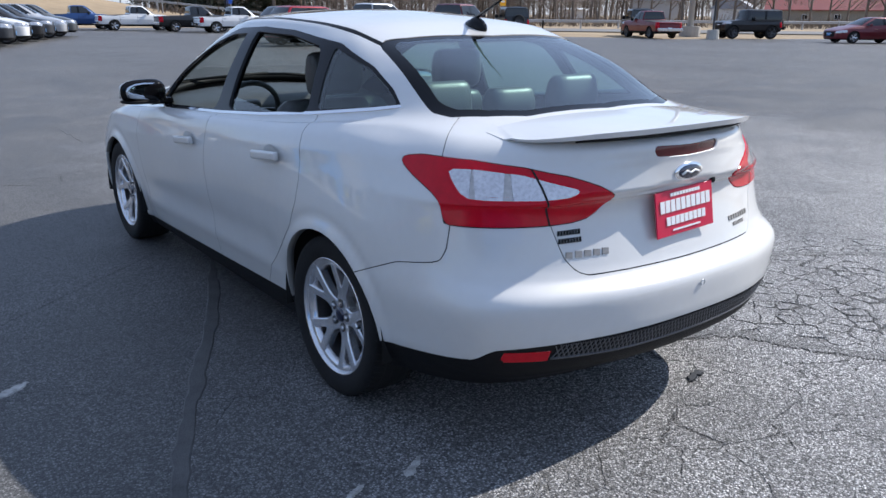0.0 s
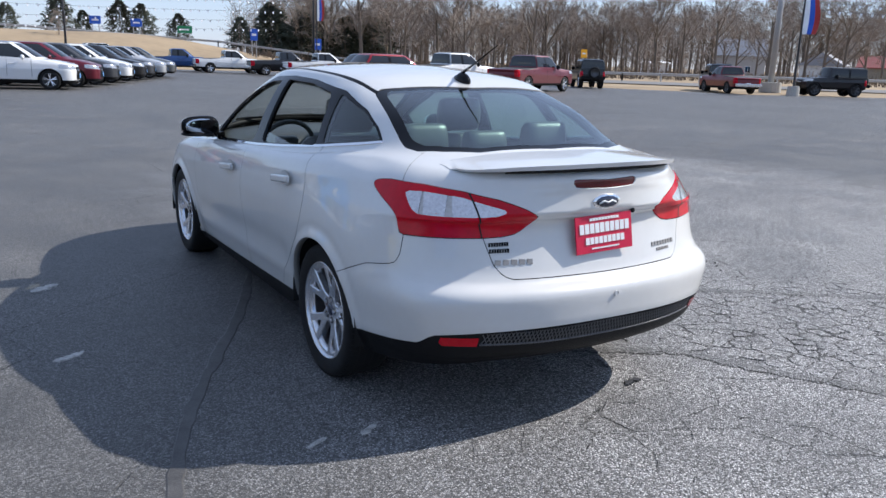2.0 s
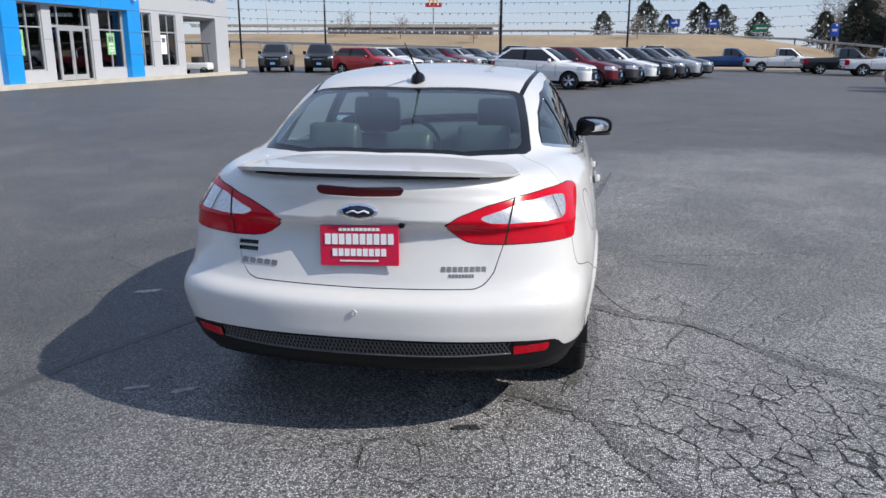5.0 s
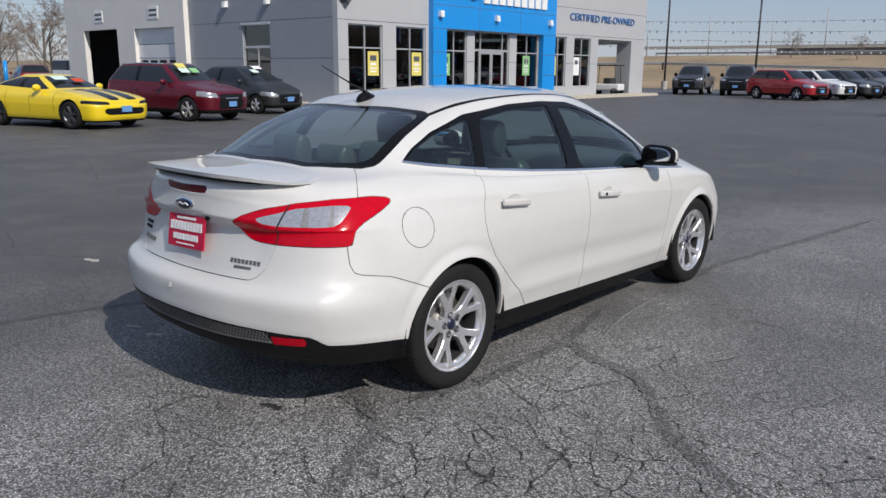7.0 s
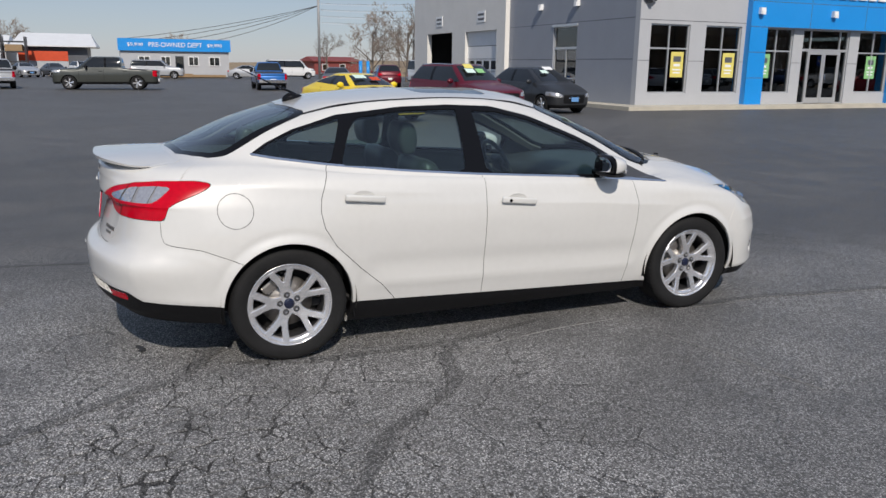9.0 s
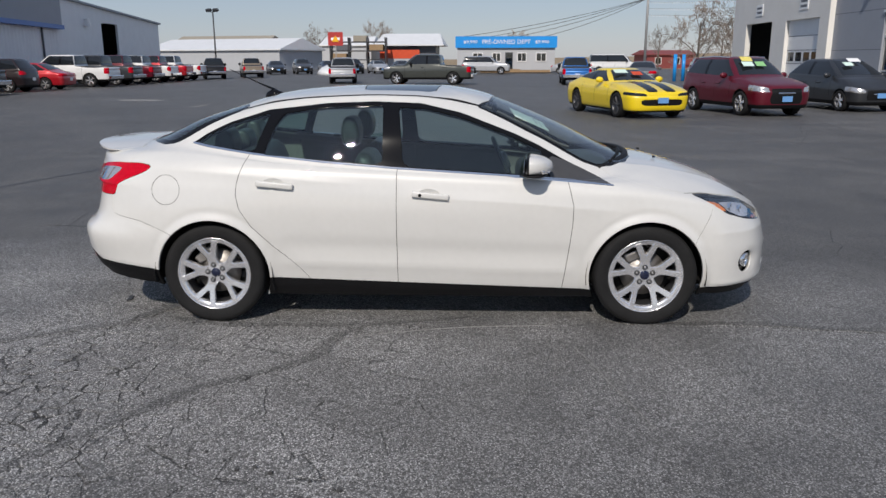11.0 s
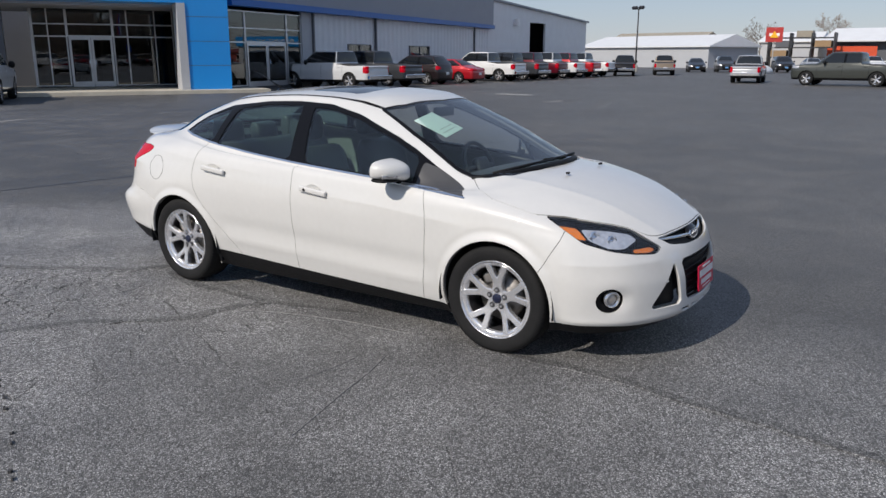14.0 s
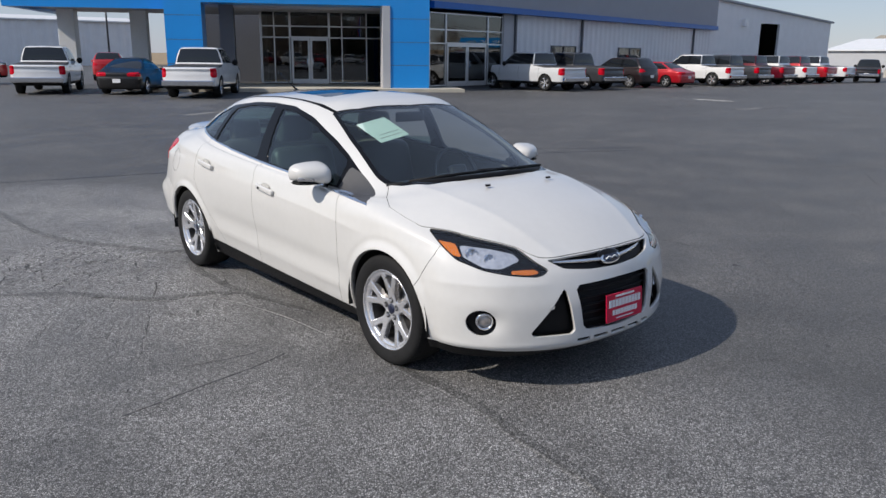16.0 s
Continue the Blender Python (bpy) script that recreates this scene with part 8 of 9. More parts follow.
def details(car, tk, rbm, fbm):
    tree = BVHTree.FromPolygons([v.co for v in tk.data.vertices], [p.vertices[:] for p in tk.data.polygons])

    def lid_top(x, y):
        p = tree.ray_cast(Vector((x, y, 2)), Vector((0, 0, -1)))[0]
        return p.z if p else 1.03

    # boot spoiler: a blade that grows out of the lid
    secs = []
    half = [(0.0, -2.240, 1.080, 1.0), (0.12, -2.238, 1.080, 1.0), (0.25, -2.224, 1.078, 1.0), (0.40, -2.175, 1.071, 0.9), (0.50, -2.105, 1.058, 0.6), (0.556, -2.03, 1.048, 0.3), (0.580, -1.95, 1.049, 0.1), (0.578, -1.86, 1.054, 0.0)]
    P = np.array([(-x, y, z, w) for x, y, z, w in half[:0:-1]] + half)
    P = np.concatenate([[2 * P[0] - P[1]], P, [2 * P[-1] - P[-2]]])
    trail = [spline(P[i - 1], P[i], P[i + 1], P[i + 2], k / 3) for i in range(1, len(P) - 2) for k in range(3)] + [P[-2]]
    for x, y, z, w in trail:
        w = float(np.clip(w, 0, 1))
        fx, fy = x * 0.88, -1.885 + 0.08 * abs(x)
        if fy < y + 0.05:
            fy = y + 0.05
        fz = lid_top(fx, fy)
        z = max(z, lid_top(x, y) + 0.001) if w > 0.15 else lid_top(x, y) + 0.001 + 0.02 * w
        at = lambda k, zz: (x + (fx - x) * k, y + (fy - y) * k, zz)
        th = 0.004 + 0.014 * w
        secs.append([at(0, z), at(0.12, z + 0.003 * w), at(0.5, max(z + (fz - z) * 0.45 + 0.003 * w, lid_top(x + (fx - x) * 0.5, y + (fy - y) * 0.5) + 0.002)), at(1, fz + 0.0015), at(1, fz - 0.03), at(0.6, min(z, fz) - 0.045), at(0.2, z - 0.008 - th), at(0.015, z - th)])
    n = 8
    vs = [p for s in secs for p in s]
    fs = [(i * n + j, i * n + (j + 1) % n, (i + 1) * n + (j + 1) % n, (i + 1) * n + j) for i in range(len(secs) - 1) for j in range(n)]
    fs += [tuple(range(n))[::-1], tuple(range((len(secs) - 1) * n, len(secs) * n))]
    me = mesh("spoiler", vs, fs, M["white_pearl"], smooth=True)
    bm = bmesh.new()
    bm.from_mesh(me)
    bmesh.ops.recalc_face_normals(bm, faces=bm.faces)
    bm.to_mesh(me)
    bm.free()
    me.set_sharp_from_angle(angle=radians(30))
    sp = hang("spoiler", me, tk, "white boot-lid spoiler")
    pts = [(p[0], p[1] + 0.036, p[2] - 0.026) for p in trail if abs(p[0]) < 0.47]
    hang("spoiler_slot", mesh("spoiler_slot", *tube(pts, [float(0.003 + 0.008 * (1 - abs(u) ** 3)) for u in np.linspace(-1, 1, len(pts))], 6), M["gap"], smooth=True), sp, "dark slot under the blade")
    oval_badge(tk, Matrix.Translation((0.0, -2.222, 0.922)) @ pose(0, 0, 0, -2, 0, 0), "chrome-edged dark blue oval badge")
    bm = egg(24, 10)
    for v in bm.verts:
        v.co = (v.co.x * 0.098, v.co.y * 0.02, v.co.z * 0.045)
    part("badge_boss", bm, M["gloss_black"], fbm, "black badge surround", Matrix.Translation((0.0, 2.150, 0.652)) @ pose(0, 0, 0, 22, 0, 0), True)
    oval_badge(fbm, Matrix.Translation((0.0, 2.162, 0.652)) @ pose(0, 0, 0, -22, 0, 180), "chrome-edged dark blue oval badge", 0.08, 0.034)
    plate(tk, Matrix.Translation((0.0, -2.222, 0.792)) @ pose(0, 0, 0, -9, -2, 0), "red dealer plate with white lettering")
    plate(fbm, Matrix.Translation((-0.04, 2.243, 0.40)) @ pose(0, 0, 0, -4, 0, 180), "red dealer plate with white lettering")
    def on_lid(x, z):
        """The place on the lid's face behind x, z, with -y looking out."""
        p, nrm = tree.ray_cast(Vector((x, -3, z)), Vector((0, 1, 0)))[:2]
        if nrm.y > 0:
            nrm = -nrm
        return Matrix.Translation(p) @ (-nrm).to_track_quat("Y", "Z").to_matrix().to_4x4()

    # chrome lettering on the lid, as plain strokes
    def strokes(name, x0, x1, z, h, k, mtl, label):
        for i in range(k):
            w = (x1 - x0) / k
            x = x0 + w * (i + 0.5)
            hang(name, mesh(name, *box_vf(-w * 0.36, w * 0.36, -0.003, 0.003, -h / 2, h / 2), mtl), tk, label, on_lid(x, z) @ pose(0, 0, 0, 0, 6, 0))
    strokes("chrome_letter", -0.50, -0.335, 0.70, 0.020, 5, M["steel"], "chrome letter stroke")
    strokes("chrome_letter", 0.305, 0.475, 0.707, 0.018, 8, M["steel"], "chrome letter stroke")
    strokes("chrome_letter", 0.335, 0.43, 0.683, 0.012, 8, M["steel"], "chrome letter stroke")
    strokes("black_letter", -0.515, -0.43, 0.768, 0.016, 8, M["gloss_black"], "black letter stroke")
    strokes("black_letter", -0.515, -0.43, 0.744, 0.016, 8, M["gloss_black"], "black letter stroke")
    # lid release
    v, f = lathe([(0.0, 0.012), (0.010, 0.010), (0.012, 0.0)], 12)
    hang("lid_button", mesh("lid_button", v, f, M["gloss_black"]), tk, "", Matrix.Translation((0.16, -2.205, 0.872)) @ pose(0, 0, 0, 0, 0, -90))
    # parking sensors
    ring = mesh("parking_sensor", *lathe([(0.0, 0.002), (0.008, 0.002), (0.0085, 0.0), (0.0095, 0.0), (0.010, 0.003), (0.012, 0.0)], 18), M["white_pearl"])
    for x, y, z, a in ((0.0, -2.321, 0.560, -90), (-0.595, -2.212, 0.535, -115), (0.595, -2.212, 0.535, -65)):
        hang("parking_sensor", ring, rbm, "", Matrix.Translation((x, y, z)) @ pose(0, 0, 0, 0, 0, a))
    for x, y, z, a in ((0.70, 2.0, 0.485, 62), (0.44, 2.165, 0.46, 72), (-0.70, 2.0, 0.485, 118), (-0.44, 2.165, 0.46, 108)):
        hang("parking_sensor", ring, fbm, "", Matrix.Translation((x, y, z)) @ pose(0, 0, 0, 0, 0, a))
    # aerial
    bm = egg(20, 10)
    for v in bm.verts:
        v.co = (v.co.x * 0.035, v.co.y * 0.065, max(v.co.z, -0.1) * (0.042 if v.co.y < 0.3 else 0.03))
    a = part("aerial_base", bm, M["gloss_black"], car, "black aerial base", Matrix.Translation((0, -1.10, 1.358)) @ pose(0, 0, 0, 12, 0, 0), True)
    v, f = tube([(0, 0.02, 0.03), (0, -0.08, 0.10), (0, -0.26, 0.235)], [0.009, 0.005, 0.002], 8)
    hang("aerial_rod", mesh("aerial_rod", v, f, M["gloss_black"], smooth=True), a, "thin black rod")
    # wipers and washer jets
    for pts in (((-0.50, 1.17, 0.99), (-0.1, 1.25, 1.008), (0.12, 1.245, 1.014)), ((0.55, 1.13, 0.975), (0.25, 1.24, 1.006), (-0.02, 1.26, 1.01))):
        hang("wiper", mesh("wiper", *tube(pts, 0.009, 6), M["black_plastic"], smooth=True), car, "black wiper blade")
    for x in (-0.25, 0.25):
        part("washer_jet", box_bm(0.03, 0.018, 0.012, 0.004, 2), M["black_plastic"], car, "", Matrix.Translation((x, 1.47, 0.968)))
    # cowl below the windscreen
    pts = [(x, 1.305 - 0.29 * (abs(x) / 0.66) ** 2.4, 0.985 - 0.05 * (abs(x) / 0.66) ** 2.4) for x in np.linspace(-0.64, 0.64, 25)]
    hang("cowl", mesh("cowl", *tube(pts, 0.022, 8), M["black_plastic"], smooth=True), car, "black plastic cowl")


white_sedan()


# ---------------------------------------------------------------- trees
def bare_tree(seed, height, spread=0.55, levels=5, first=0.28):
    """Limbs of one leafless tree: thick ones for the trunk, fine ones for the crown."""
    rnd = random.Random(seed)
    thick, fine = [], []

    def grow(p, d, length, r, lv):
        pts, q = [p], p
        steps = 3 if lv < 3 else 2
        for k in range(steps):
            d = (d + Vector((rnd.uniform(-1, 1), rnd.uniform(-1, 1), rnd.uniform(-0.3, 0.7))) * (0.13 if lv else 0.06)).normalized()
            q = q + d * length / steps
            pts.append(q)
        rr = [r * (1 - 0.42 * k / steps) for k in range(steps + 1)]
        if lv < 4:
            (thick if lv < 2 else fine).append(tube(pts, rr, 6 if lv < 1 else (4 if lv < 2 else 3), False))
        else:
            o = d.orthogonal().normalized() * max(r, 0.022)
            fine.append(([pts[0] - o, pts[0] + o, pts[1] + o * 0.7, pts[1] - o * 0.7, pts[-1]], [(0, 1, 2, 3), (3, 2, 4)]))
        if lv >= levels:
            return
        kids = (rnd.randint(3, 4) if lv < 3 else rnd.randint(4, 5)) if lv else rnd.randint(7, 9)
        for k in range(kids):
            t = 0.35 + 0.65 * (k + rnd.random()) / kids if lv else first + (1 - first) * (k + rnd.random()) / kids
            i = min(int(t * steps), steps - 1)
            at = pts[i].lerp(pts[i + 1], t * steps - i)
            a = rnd.uniform(0, 6.283)
            side = d.orthogonal()
            side.rotate(Matrix.Rotation(a, 3, d))
            nd = (d * (1 - spread) + side.normalized() * spread + Vector((0, 0, 0.12))).normalized()
            grow(at, nd, length * rnd.uniform(0.48, 0.68) * (1 - 0.25 * t if not lv else 1), r * (1 - 0.4 * t) * 0.55, lv + 1)

    grow(Vector((0, 0, -0.1)), Vector((0, 0, 1)), height * 0.66, height * 0.018, 0)
    return join(*thick), join(*fine)


def tree_kind(seed, height, label, **kw):
    t, f = bare_tree(seed, height, **kw)
    tree = thing("bare_tree", label, "tree", "bare trees along the road")
    hang("trunk", mesh("trunk", *t, M["bark"]), tree)
    hang("crown", mesh("crown", *f, M["twig"]), tree)
    return tree


def cedar_kind(seed, height):
    """An evergreen: a trunk and drooping boughs of many small sprays."""
    rnd = random.Random(seed)
    tree = thing("evergreen_tree", "dark green cedar with an uneven outline", "tree", "evergreens on the bank")
    hang("trunk", mesh("trunk", *tube([(0, 0, -0.2), (0.05, 0, height * 0.5), (0, 0.05, height * 0.97)], [height * 0.02, height * 0.014, 0.02], 6), M["bark"]), tree)
    vs, fs = [], []
    for k in range(2600):
        u = rnd.random() ** 0.85
        z = height * (0.12 + 0.86 * u)
        a = rnd.uniform(0, 6.283)
        lim = height * 0.50 * (1 - u ** 2.0) ** 0.75 * (0.72 + 0.75 * noise.noise((math.cos(a) * 1.6, math.sin(a) * 1.6 + seed, z * 0.9)))
        r = lim * rnd.uniform(0.2, 1.0) ** 0.6
        c = Vector((r * math.cos(a), r * math.sin(a), z - 0.12 * r))
        o = Vector((math.cos(a + rnd.uniform(-0.8, 0.8)), math.sin(a + rnd.uniform(-0.8, 0.8)), rnd.uniform(-0.5, 0.4))).normalized()
        s = o.orthogonal().normalized() * rnd.uniform(0.05, 0.10) * height * 0.16
        ln = rnd.uniform(0.05, 0.11) * height * 0.8
        i = len(vs)
        vs += [c - s, c + s, c + o * ln + s * 0.5, c + o * ln - s * 0.5]
        fs.append((i, i + 1, i + 2, i + 3))
    hang("crown", mesh("crown", vs, fs, M["needles"]), tree)
    return tree


def far_wood(rnd):
    """The depth of the wood: stems and twigs too many to count."""
    vs, fs = [], []
    for k in range(1350):
        b = rnd.uniform(14, 74)
        r = rnd.uniform(150, 215) if b > 43 else rnd.uniform(215, 290)
        x, y = r * math.cos(radians(b)), r * math.sin(radians(b))
        z, h = land(x, y), rnd.uniform(7, 13) * (1.25 if b < 43 else 1)
        lean = Vector((rnd.uniform(-0.1, 0.1), rnd.uniform(-0.1, 0.1), 1))
        p = Vector((x, y, z - 0.2))
        cross = Vector((-y, x, 0)).normalized()
        i = len(vs)
        vs += [p - cross * 0.11, p + cross * 0.11, p + lean * h]
        fs.append((i, i + 1, i + 2))
        for q in range(30):
            u = rnd.uniform(0.22, 0.97)
            a = rnd.uniform(0, 6.283)
            d = Vector((math.cos(a), math.sin(a), rnd.uniform(0.3, 1.5))).normalized() * h * rnd.uniform(0.10, 0.30) * (1.15 - u * 0.7)
            s = p + lean * h * u
            if q % 3 and fs:
                s = s + d * 0.6
                d.rotate(Euler((rnd.uniform(-0.7, 0.7), rnd.uniform(-0.7, 0.7), rnd.uniform(-0.9, 0.9))))
            w = d.cross(Vector((x, y, 0))).normalized() * rnd.uniform(0.02, 0.045)
            i = len(vs)
            vs += [s - w, s + w, s + d]
            fs.append((i, i + 1, i + 2))
    ob = hang("distant_wood", mesh("distant_wood", vs, fs, M["twig"]))
    tagged(ob, "brown-grey leafless wood across the road", "wood", kind="stuff")


def plant():
    kinds = [tree_kind(11, 13, "tall leafless tree with a spreading crown"), tree_kind(23, 11, "leafless roadside tree with fine twigs", spread=0.5), tree_kind(37, 15, "tall leafless tree with upright limbs", spread=0.45), tree_kind(41, 9, "small leafless tree with many shoots", spread=0.62, first=0.15)]
    rnd = random.Random(5)
    spots = []
    # wood along the road: a belt seen from north round to the east
    for k in range(200):
        b = 71 - 57 * (k + rnd.random()) / 200
        r = rnd.uniform(116, 170) if b > 43 or k % 4 == 0 else rnd.uniform(195, 240)
        spots.append((r * math.cos(radians(b)), r * math.sin(radians(b))))
    for k, (x, y) in enumerate(spots):
        src = kinds[k % 4]
        copy_thing(src, Matrix.Translation((x, y, land(x, y))) @ pose(0, 0, 0, 0, 0, rnd.uniform(0, 360)) @ Matrix.Scale(rnd.uniform(0.85, 1.2) * (1.25 if math.hypot(x, y) > 190 else 1), 4))
    # single trees in the west, by the service bays and far off
    for x, y, k, s in ((-72, 22.4, 3, 0.85), (-71, 25.6, 1, 0.68), (-74, 27.5, 3, 0.75), (-70, 36.5, 0, 0.88), (-68, 43, 3, 1.15), (-66, 47, 1, 0.95), (-142, -27, 3, 0.9), (-158, -18, 1, 0.8), (-30, 98, 3, 0.4), (-22, 96, 3, 0.33), (8, 100, 3, 0.35), (-12, 92, 3, 0.25), (-120, 30, 1, 0.6), (-140, 46, 0, 0.6), (-175, 12, 1, 0.7), (-170, 60, 0, 0.7)):
        copy_thing(kinds[k], Matrix.Translation((x, y, land(x, y))) @ pose(0, 0, 0, 0, 0, 40 * k + x) @ Matrix.Scale(s, 4))
    for o in kinds:
        o.matrix_basis = Matrix.Translation((130 + 6 * kinds.index(o), 118 - 9 * kinds.index(o), 0))
    cedars = [cedar_kind(3, 8.5), cedar_kind(8, 7.0)]
    for k, (x, y, s) in enumerate(((40, 118, 1.0), (44, 115, 1.15), (47, 120, 1.05), (51, 114, 1.1), (55, 112, 0.95), (37, 124, 0.8), (12, 140, 0.75), (16, 143, 0.6), (21, 138, 0.7), (25, 141, 0.85), (5, 150, 0.6), (30, 136, 0.7), (58, 116, 1.0), (49, 124, 1.2))):
        copy_thing(cedars[k % 2], Matrix.Translation((x, y, land(x, y))) @ pose(0, 0, 0, 0, 0, 77 * k) @ Matrix.Scale(s, 4))
    cedars[0].matrix_basis = Matrix.Translation((42, 122, land(42, 122)))
    cedars[1].matrix_basis = Matrix.Translation((53, 119, land(53, 119)))
    # undergrowth along the wood's foot
    vs, fs = [], []
    for k in range(5200):
        b = radians(rnd.uniform(18, 73))
        r = rnd.uniform(104, 165)
        x, y = r * math.cos(b), r * math.sin(b)
        z, h = land(x, y), rnd.uniform(0.3, 1.1) * (1.8 if rnd.random() < 0.12 else 1)
        dx, dy = rnd.uniform(-0.4, 0.4), rnd.uniform(-0.4, 0.4)
        i = len(vs)
        for w in (-1, 1):
            vs += [(x + 0.03 * w, y - 0.03 * w, z - 0.1), (x + dx * 0.5 + 0.03 * w, y + dy * 0.5 - 0.02 * w, z + h * 0.55), (x + dx * (1 + 0.3 * w), y + dy, z + h)]
        fs += [(i, i + 3, i + 4, i + 1), (i + 1, i + 4, i + 5), (i + 1, i + 5, i + 2)]
    far_wood(rnd)
    ob = hang("undergrowth", mesh("undergrowth", vs, fs, M["brush"]))
    tagged(ob, "brown leafless undergrowth at the wood's foot", "brush", kind="stuff")


plant()


# ---------------------------------------------------------------- poles, signs and strings
def lamp_post(x, y, h, heads, r=0.09, base=0.35, mtl="pole_dark", label="dark steel lamp post with floodlights", turn=0.0):
    p = thing("lamp_post", label, "lamp post", "lamp posts of the lot", m=pose(x, y, max(land(x, y), 0) if math.hypot(x, y) > 64 else 0.0, 0, 0, turn))
    hang("pole", mesh("pole", *tube([(0, 0, 0), (0, 0, h)], [r, r * 0.75], 10), M[mtl], smooth=True), p)
    if base:
        hang("footing", mesh("footing", *lathe_z([(0.0, 0.7), (base, 0.7), (base, 0.0)], 16), M["concrete"]), p, "round concrete footing")
    for k in range(heads):
        o = (k - (heads - 1) / 2) * 0.9
        hang("arm", mesh("arm", *tube([(0, 0, h - 0.1), (o, 0, h)], 0.035, 6), M[mtl]), p)
        part("floodlight", box_bm(0.62, 0.34, 0.30, 0.04, 1), M["pole_dark"], p, "box floodlight", Matrix.Translation((o, -0.1, h + 0.1)) @ pose(0, 0, 0, 28, 0, 0))
    return p


def lathe_z(prof, seg):
    v, f = lathe([(r, z) for r, z in prof], seg)
    return [(y, z, x) for x, y, z in v], f


def board_sign(x, y, z, w, h, mtl, label, turn, legs=2, name="road_sign"):
    s = thing(name, label, "sign", m=pose(x, y, land(x, y), 0, 0, turn))
    hang("board", mesh("board", *box_vf(-w / 2, w / 2, -0.06, 0, z - h / 2, z + h / 2), M[mtl]), s)
    for k in range(legs):
        o = 0 if legs == 1 else (k - 0.5) * w * 0.6
        hang("post", mesh("post", *box_vf(o - 0.06, o + 0.06, 0.0, 0.1, -0.2, z + h * 0.3), M["pole_grey"]), s)
    hang("print_bar", mesh("print_bar", *box_vf(-w * 0.3, w * 0.3, -0.07, -0.061, z - h * 0.1, z + h * 0.1), M["letter_white"]), s)
    return s


PENNANT = mesh("pennant", [(-0.5, -0.01, 0), (0.5, -0.01, 0), (0.3, -0.01, -1.2), (-0.3, -0.01, -1.2), (-0.5, 0.01, 0), (0.5, 0.01, 0), (0.3, 0.01, -1.2), (-0.3, 0.01, -1.2)], [(0, 1, 2, 3), (7, 6, 5, 4), (0, 4, 5, 1), (1, 5, 6, 2), (2, 6, 7, 3), (3, 7, 4, 0)], M["pennant"])


def pennants(a, b, sag, n, label, size=0.22):
    """One string with its foil pennants."""
    a, b = Vector(a), Vector(b)
    s = thing("pennant_string", label, "bunting", "pennant strings")
    pt = lambda t: a.lerp(b, t) - Vector((0, 0, 4 * sag * t * (1 - t)))
    hang("cord", mesh("cord", *tube([pt(k / 24) for k in range(25)], 0.012, 4), M["cable"]), s)
    d = (b - a).normalized()
    vs, fs = [], []
    rnd = random.Random(int(a.x * 7 + b.y))
    for k in range(n):
        p = pt((k + 0.5) / n)
        q = Vector((rnd.uniform(-0.25, 0.25), rnd.uniform(-0.25, 0.25), -1)).normalized()
        across = d.cross(q).normalized()
        m = Matrix.Translation(p) @ Matrix((d, across, -q)).transposed().to_4x4() @ Matrix.Scale(size, 4)
        hang("pennant", PENNANT, s, "", m)


def wires(points, label, sag=0.6):
    s = thing("overhead_cable", label, "cable")
    for k, (a, b) in enumerate(points):
        a, b = Vector(a), Vector(b)
        hang("wire", mesh("wire", *tube([a.lerp(b, t / 16) - Vector((0, 0, 4 * sag * t / 16 * (1 - t / 16))) for t in range(17)], 0.035, 4), M["cable"]), s)


def flag(x, y, h, turn):
    f = thing("banner_flag", "tall red, white and blue feather banner on a pole", "flag", m=pose(x, y, 0, 0, 0, turn))
    hang("pole", mesh("pole", *tube([(0, 0, 0), (0, 0, h)], [0.07, 0.05], 8), M["pole_dark"]), f)
    for k, c in enumerate(("pennant", "sign_blue", "sign_red")):
        vs, fs = [], []
        for i in range(13):
            z = h * 0.52 + h * 0.47 * i / 12
            w = 0.9 * (0.5 + 0.5 * math.sin(math.pi * min(1, 0.25 + i / 13)))
            o = 0.05 * math.sin(i * 0.9)
            for u in (k / 3, (k + 1) / 3):
                vs.append((0.06 + w * u, o * u, z))
        fs = [(2 * i, 2 * i + 1, 2 * i + 3, 2 * i + 2) for i in range(12)]
        me = mesh("cloth", vs, fs, M[c])
        hang("cloth", me, f, {"pennant": "white cloth stripe", "sign_blue": "blue cloth stripe", "sign_red": "red cloth stripe"}[c])
    hang("footing", mesh("footing", *lathe_z([(0.0, 0.6), (0.35, 0.6), (0.4, 0.0)], 14), M["concrete"]), f)


def guard_rail(points, label, h=0.75):
    g = thing("guard_rail", label, "guard rail")
    for a, b in zip(points, points[1:]):
        a, b = Vector((*a, 0)), Vector((*b, 0))
        a.z, b.z = land(a.x, a.y), land(b.x, b.y)
        d = (b - a)
        n = int(d.length / 4)
        prof = [(0, -0.16), (0.05, -0.08), (0, 0), (0.05, 0.08), (0, 0.16)]
        s = Vector((d.y, -d.x, 0)).normalized()
        vs = [p + s * o + Vector((0, 0, h + z)) for p in (a, b) for o, z in prof]
        hang("rail", mesh("rail", vs, [(k, k + 1, k + 6, k + 5) for k in range(4)], M["pole_grey"]), g, "ribbed steel rail")
        for k in range(n + 1):
            p = a + d * k / max(n, 1)
            hang("post", mesh("post", *box_vf(p.x - 0.07, p.x + 0.07, p.y - 0.07, p.y + 0.07, p.z - 0.3, p.z + h + 0.1), M["pole_grey"]), g)


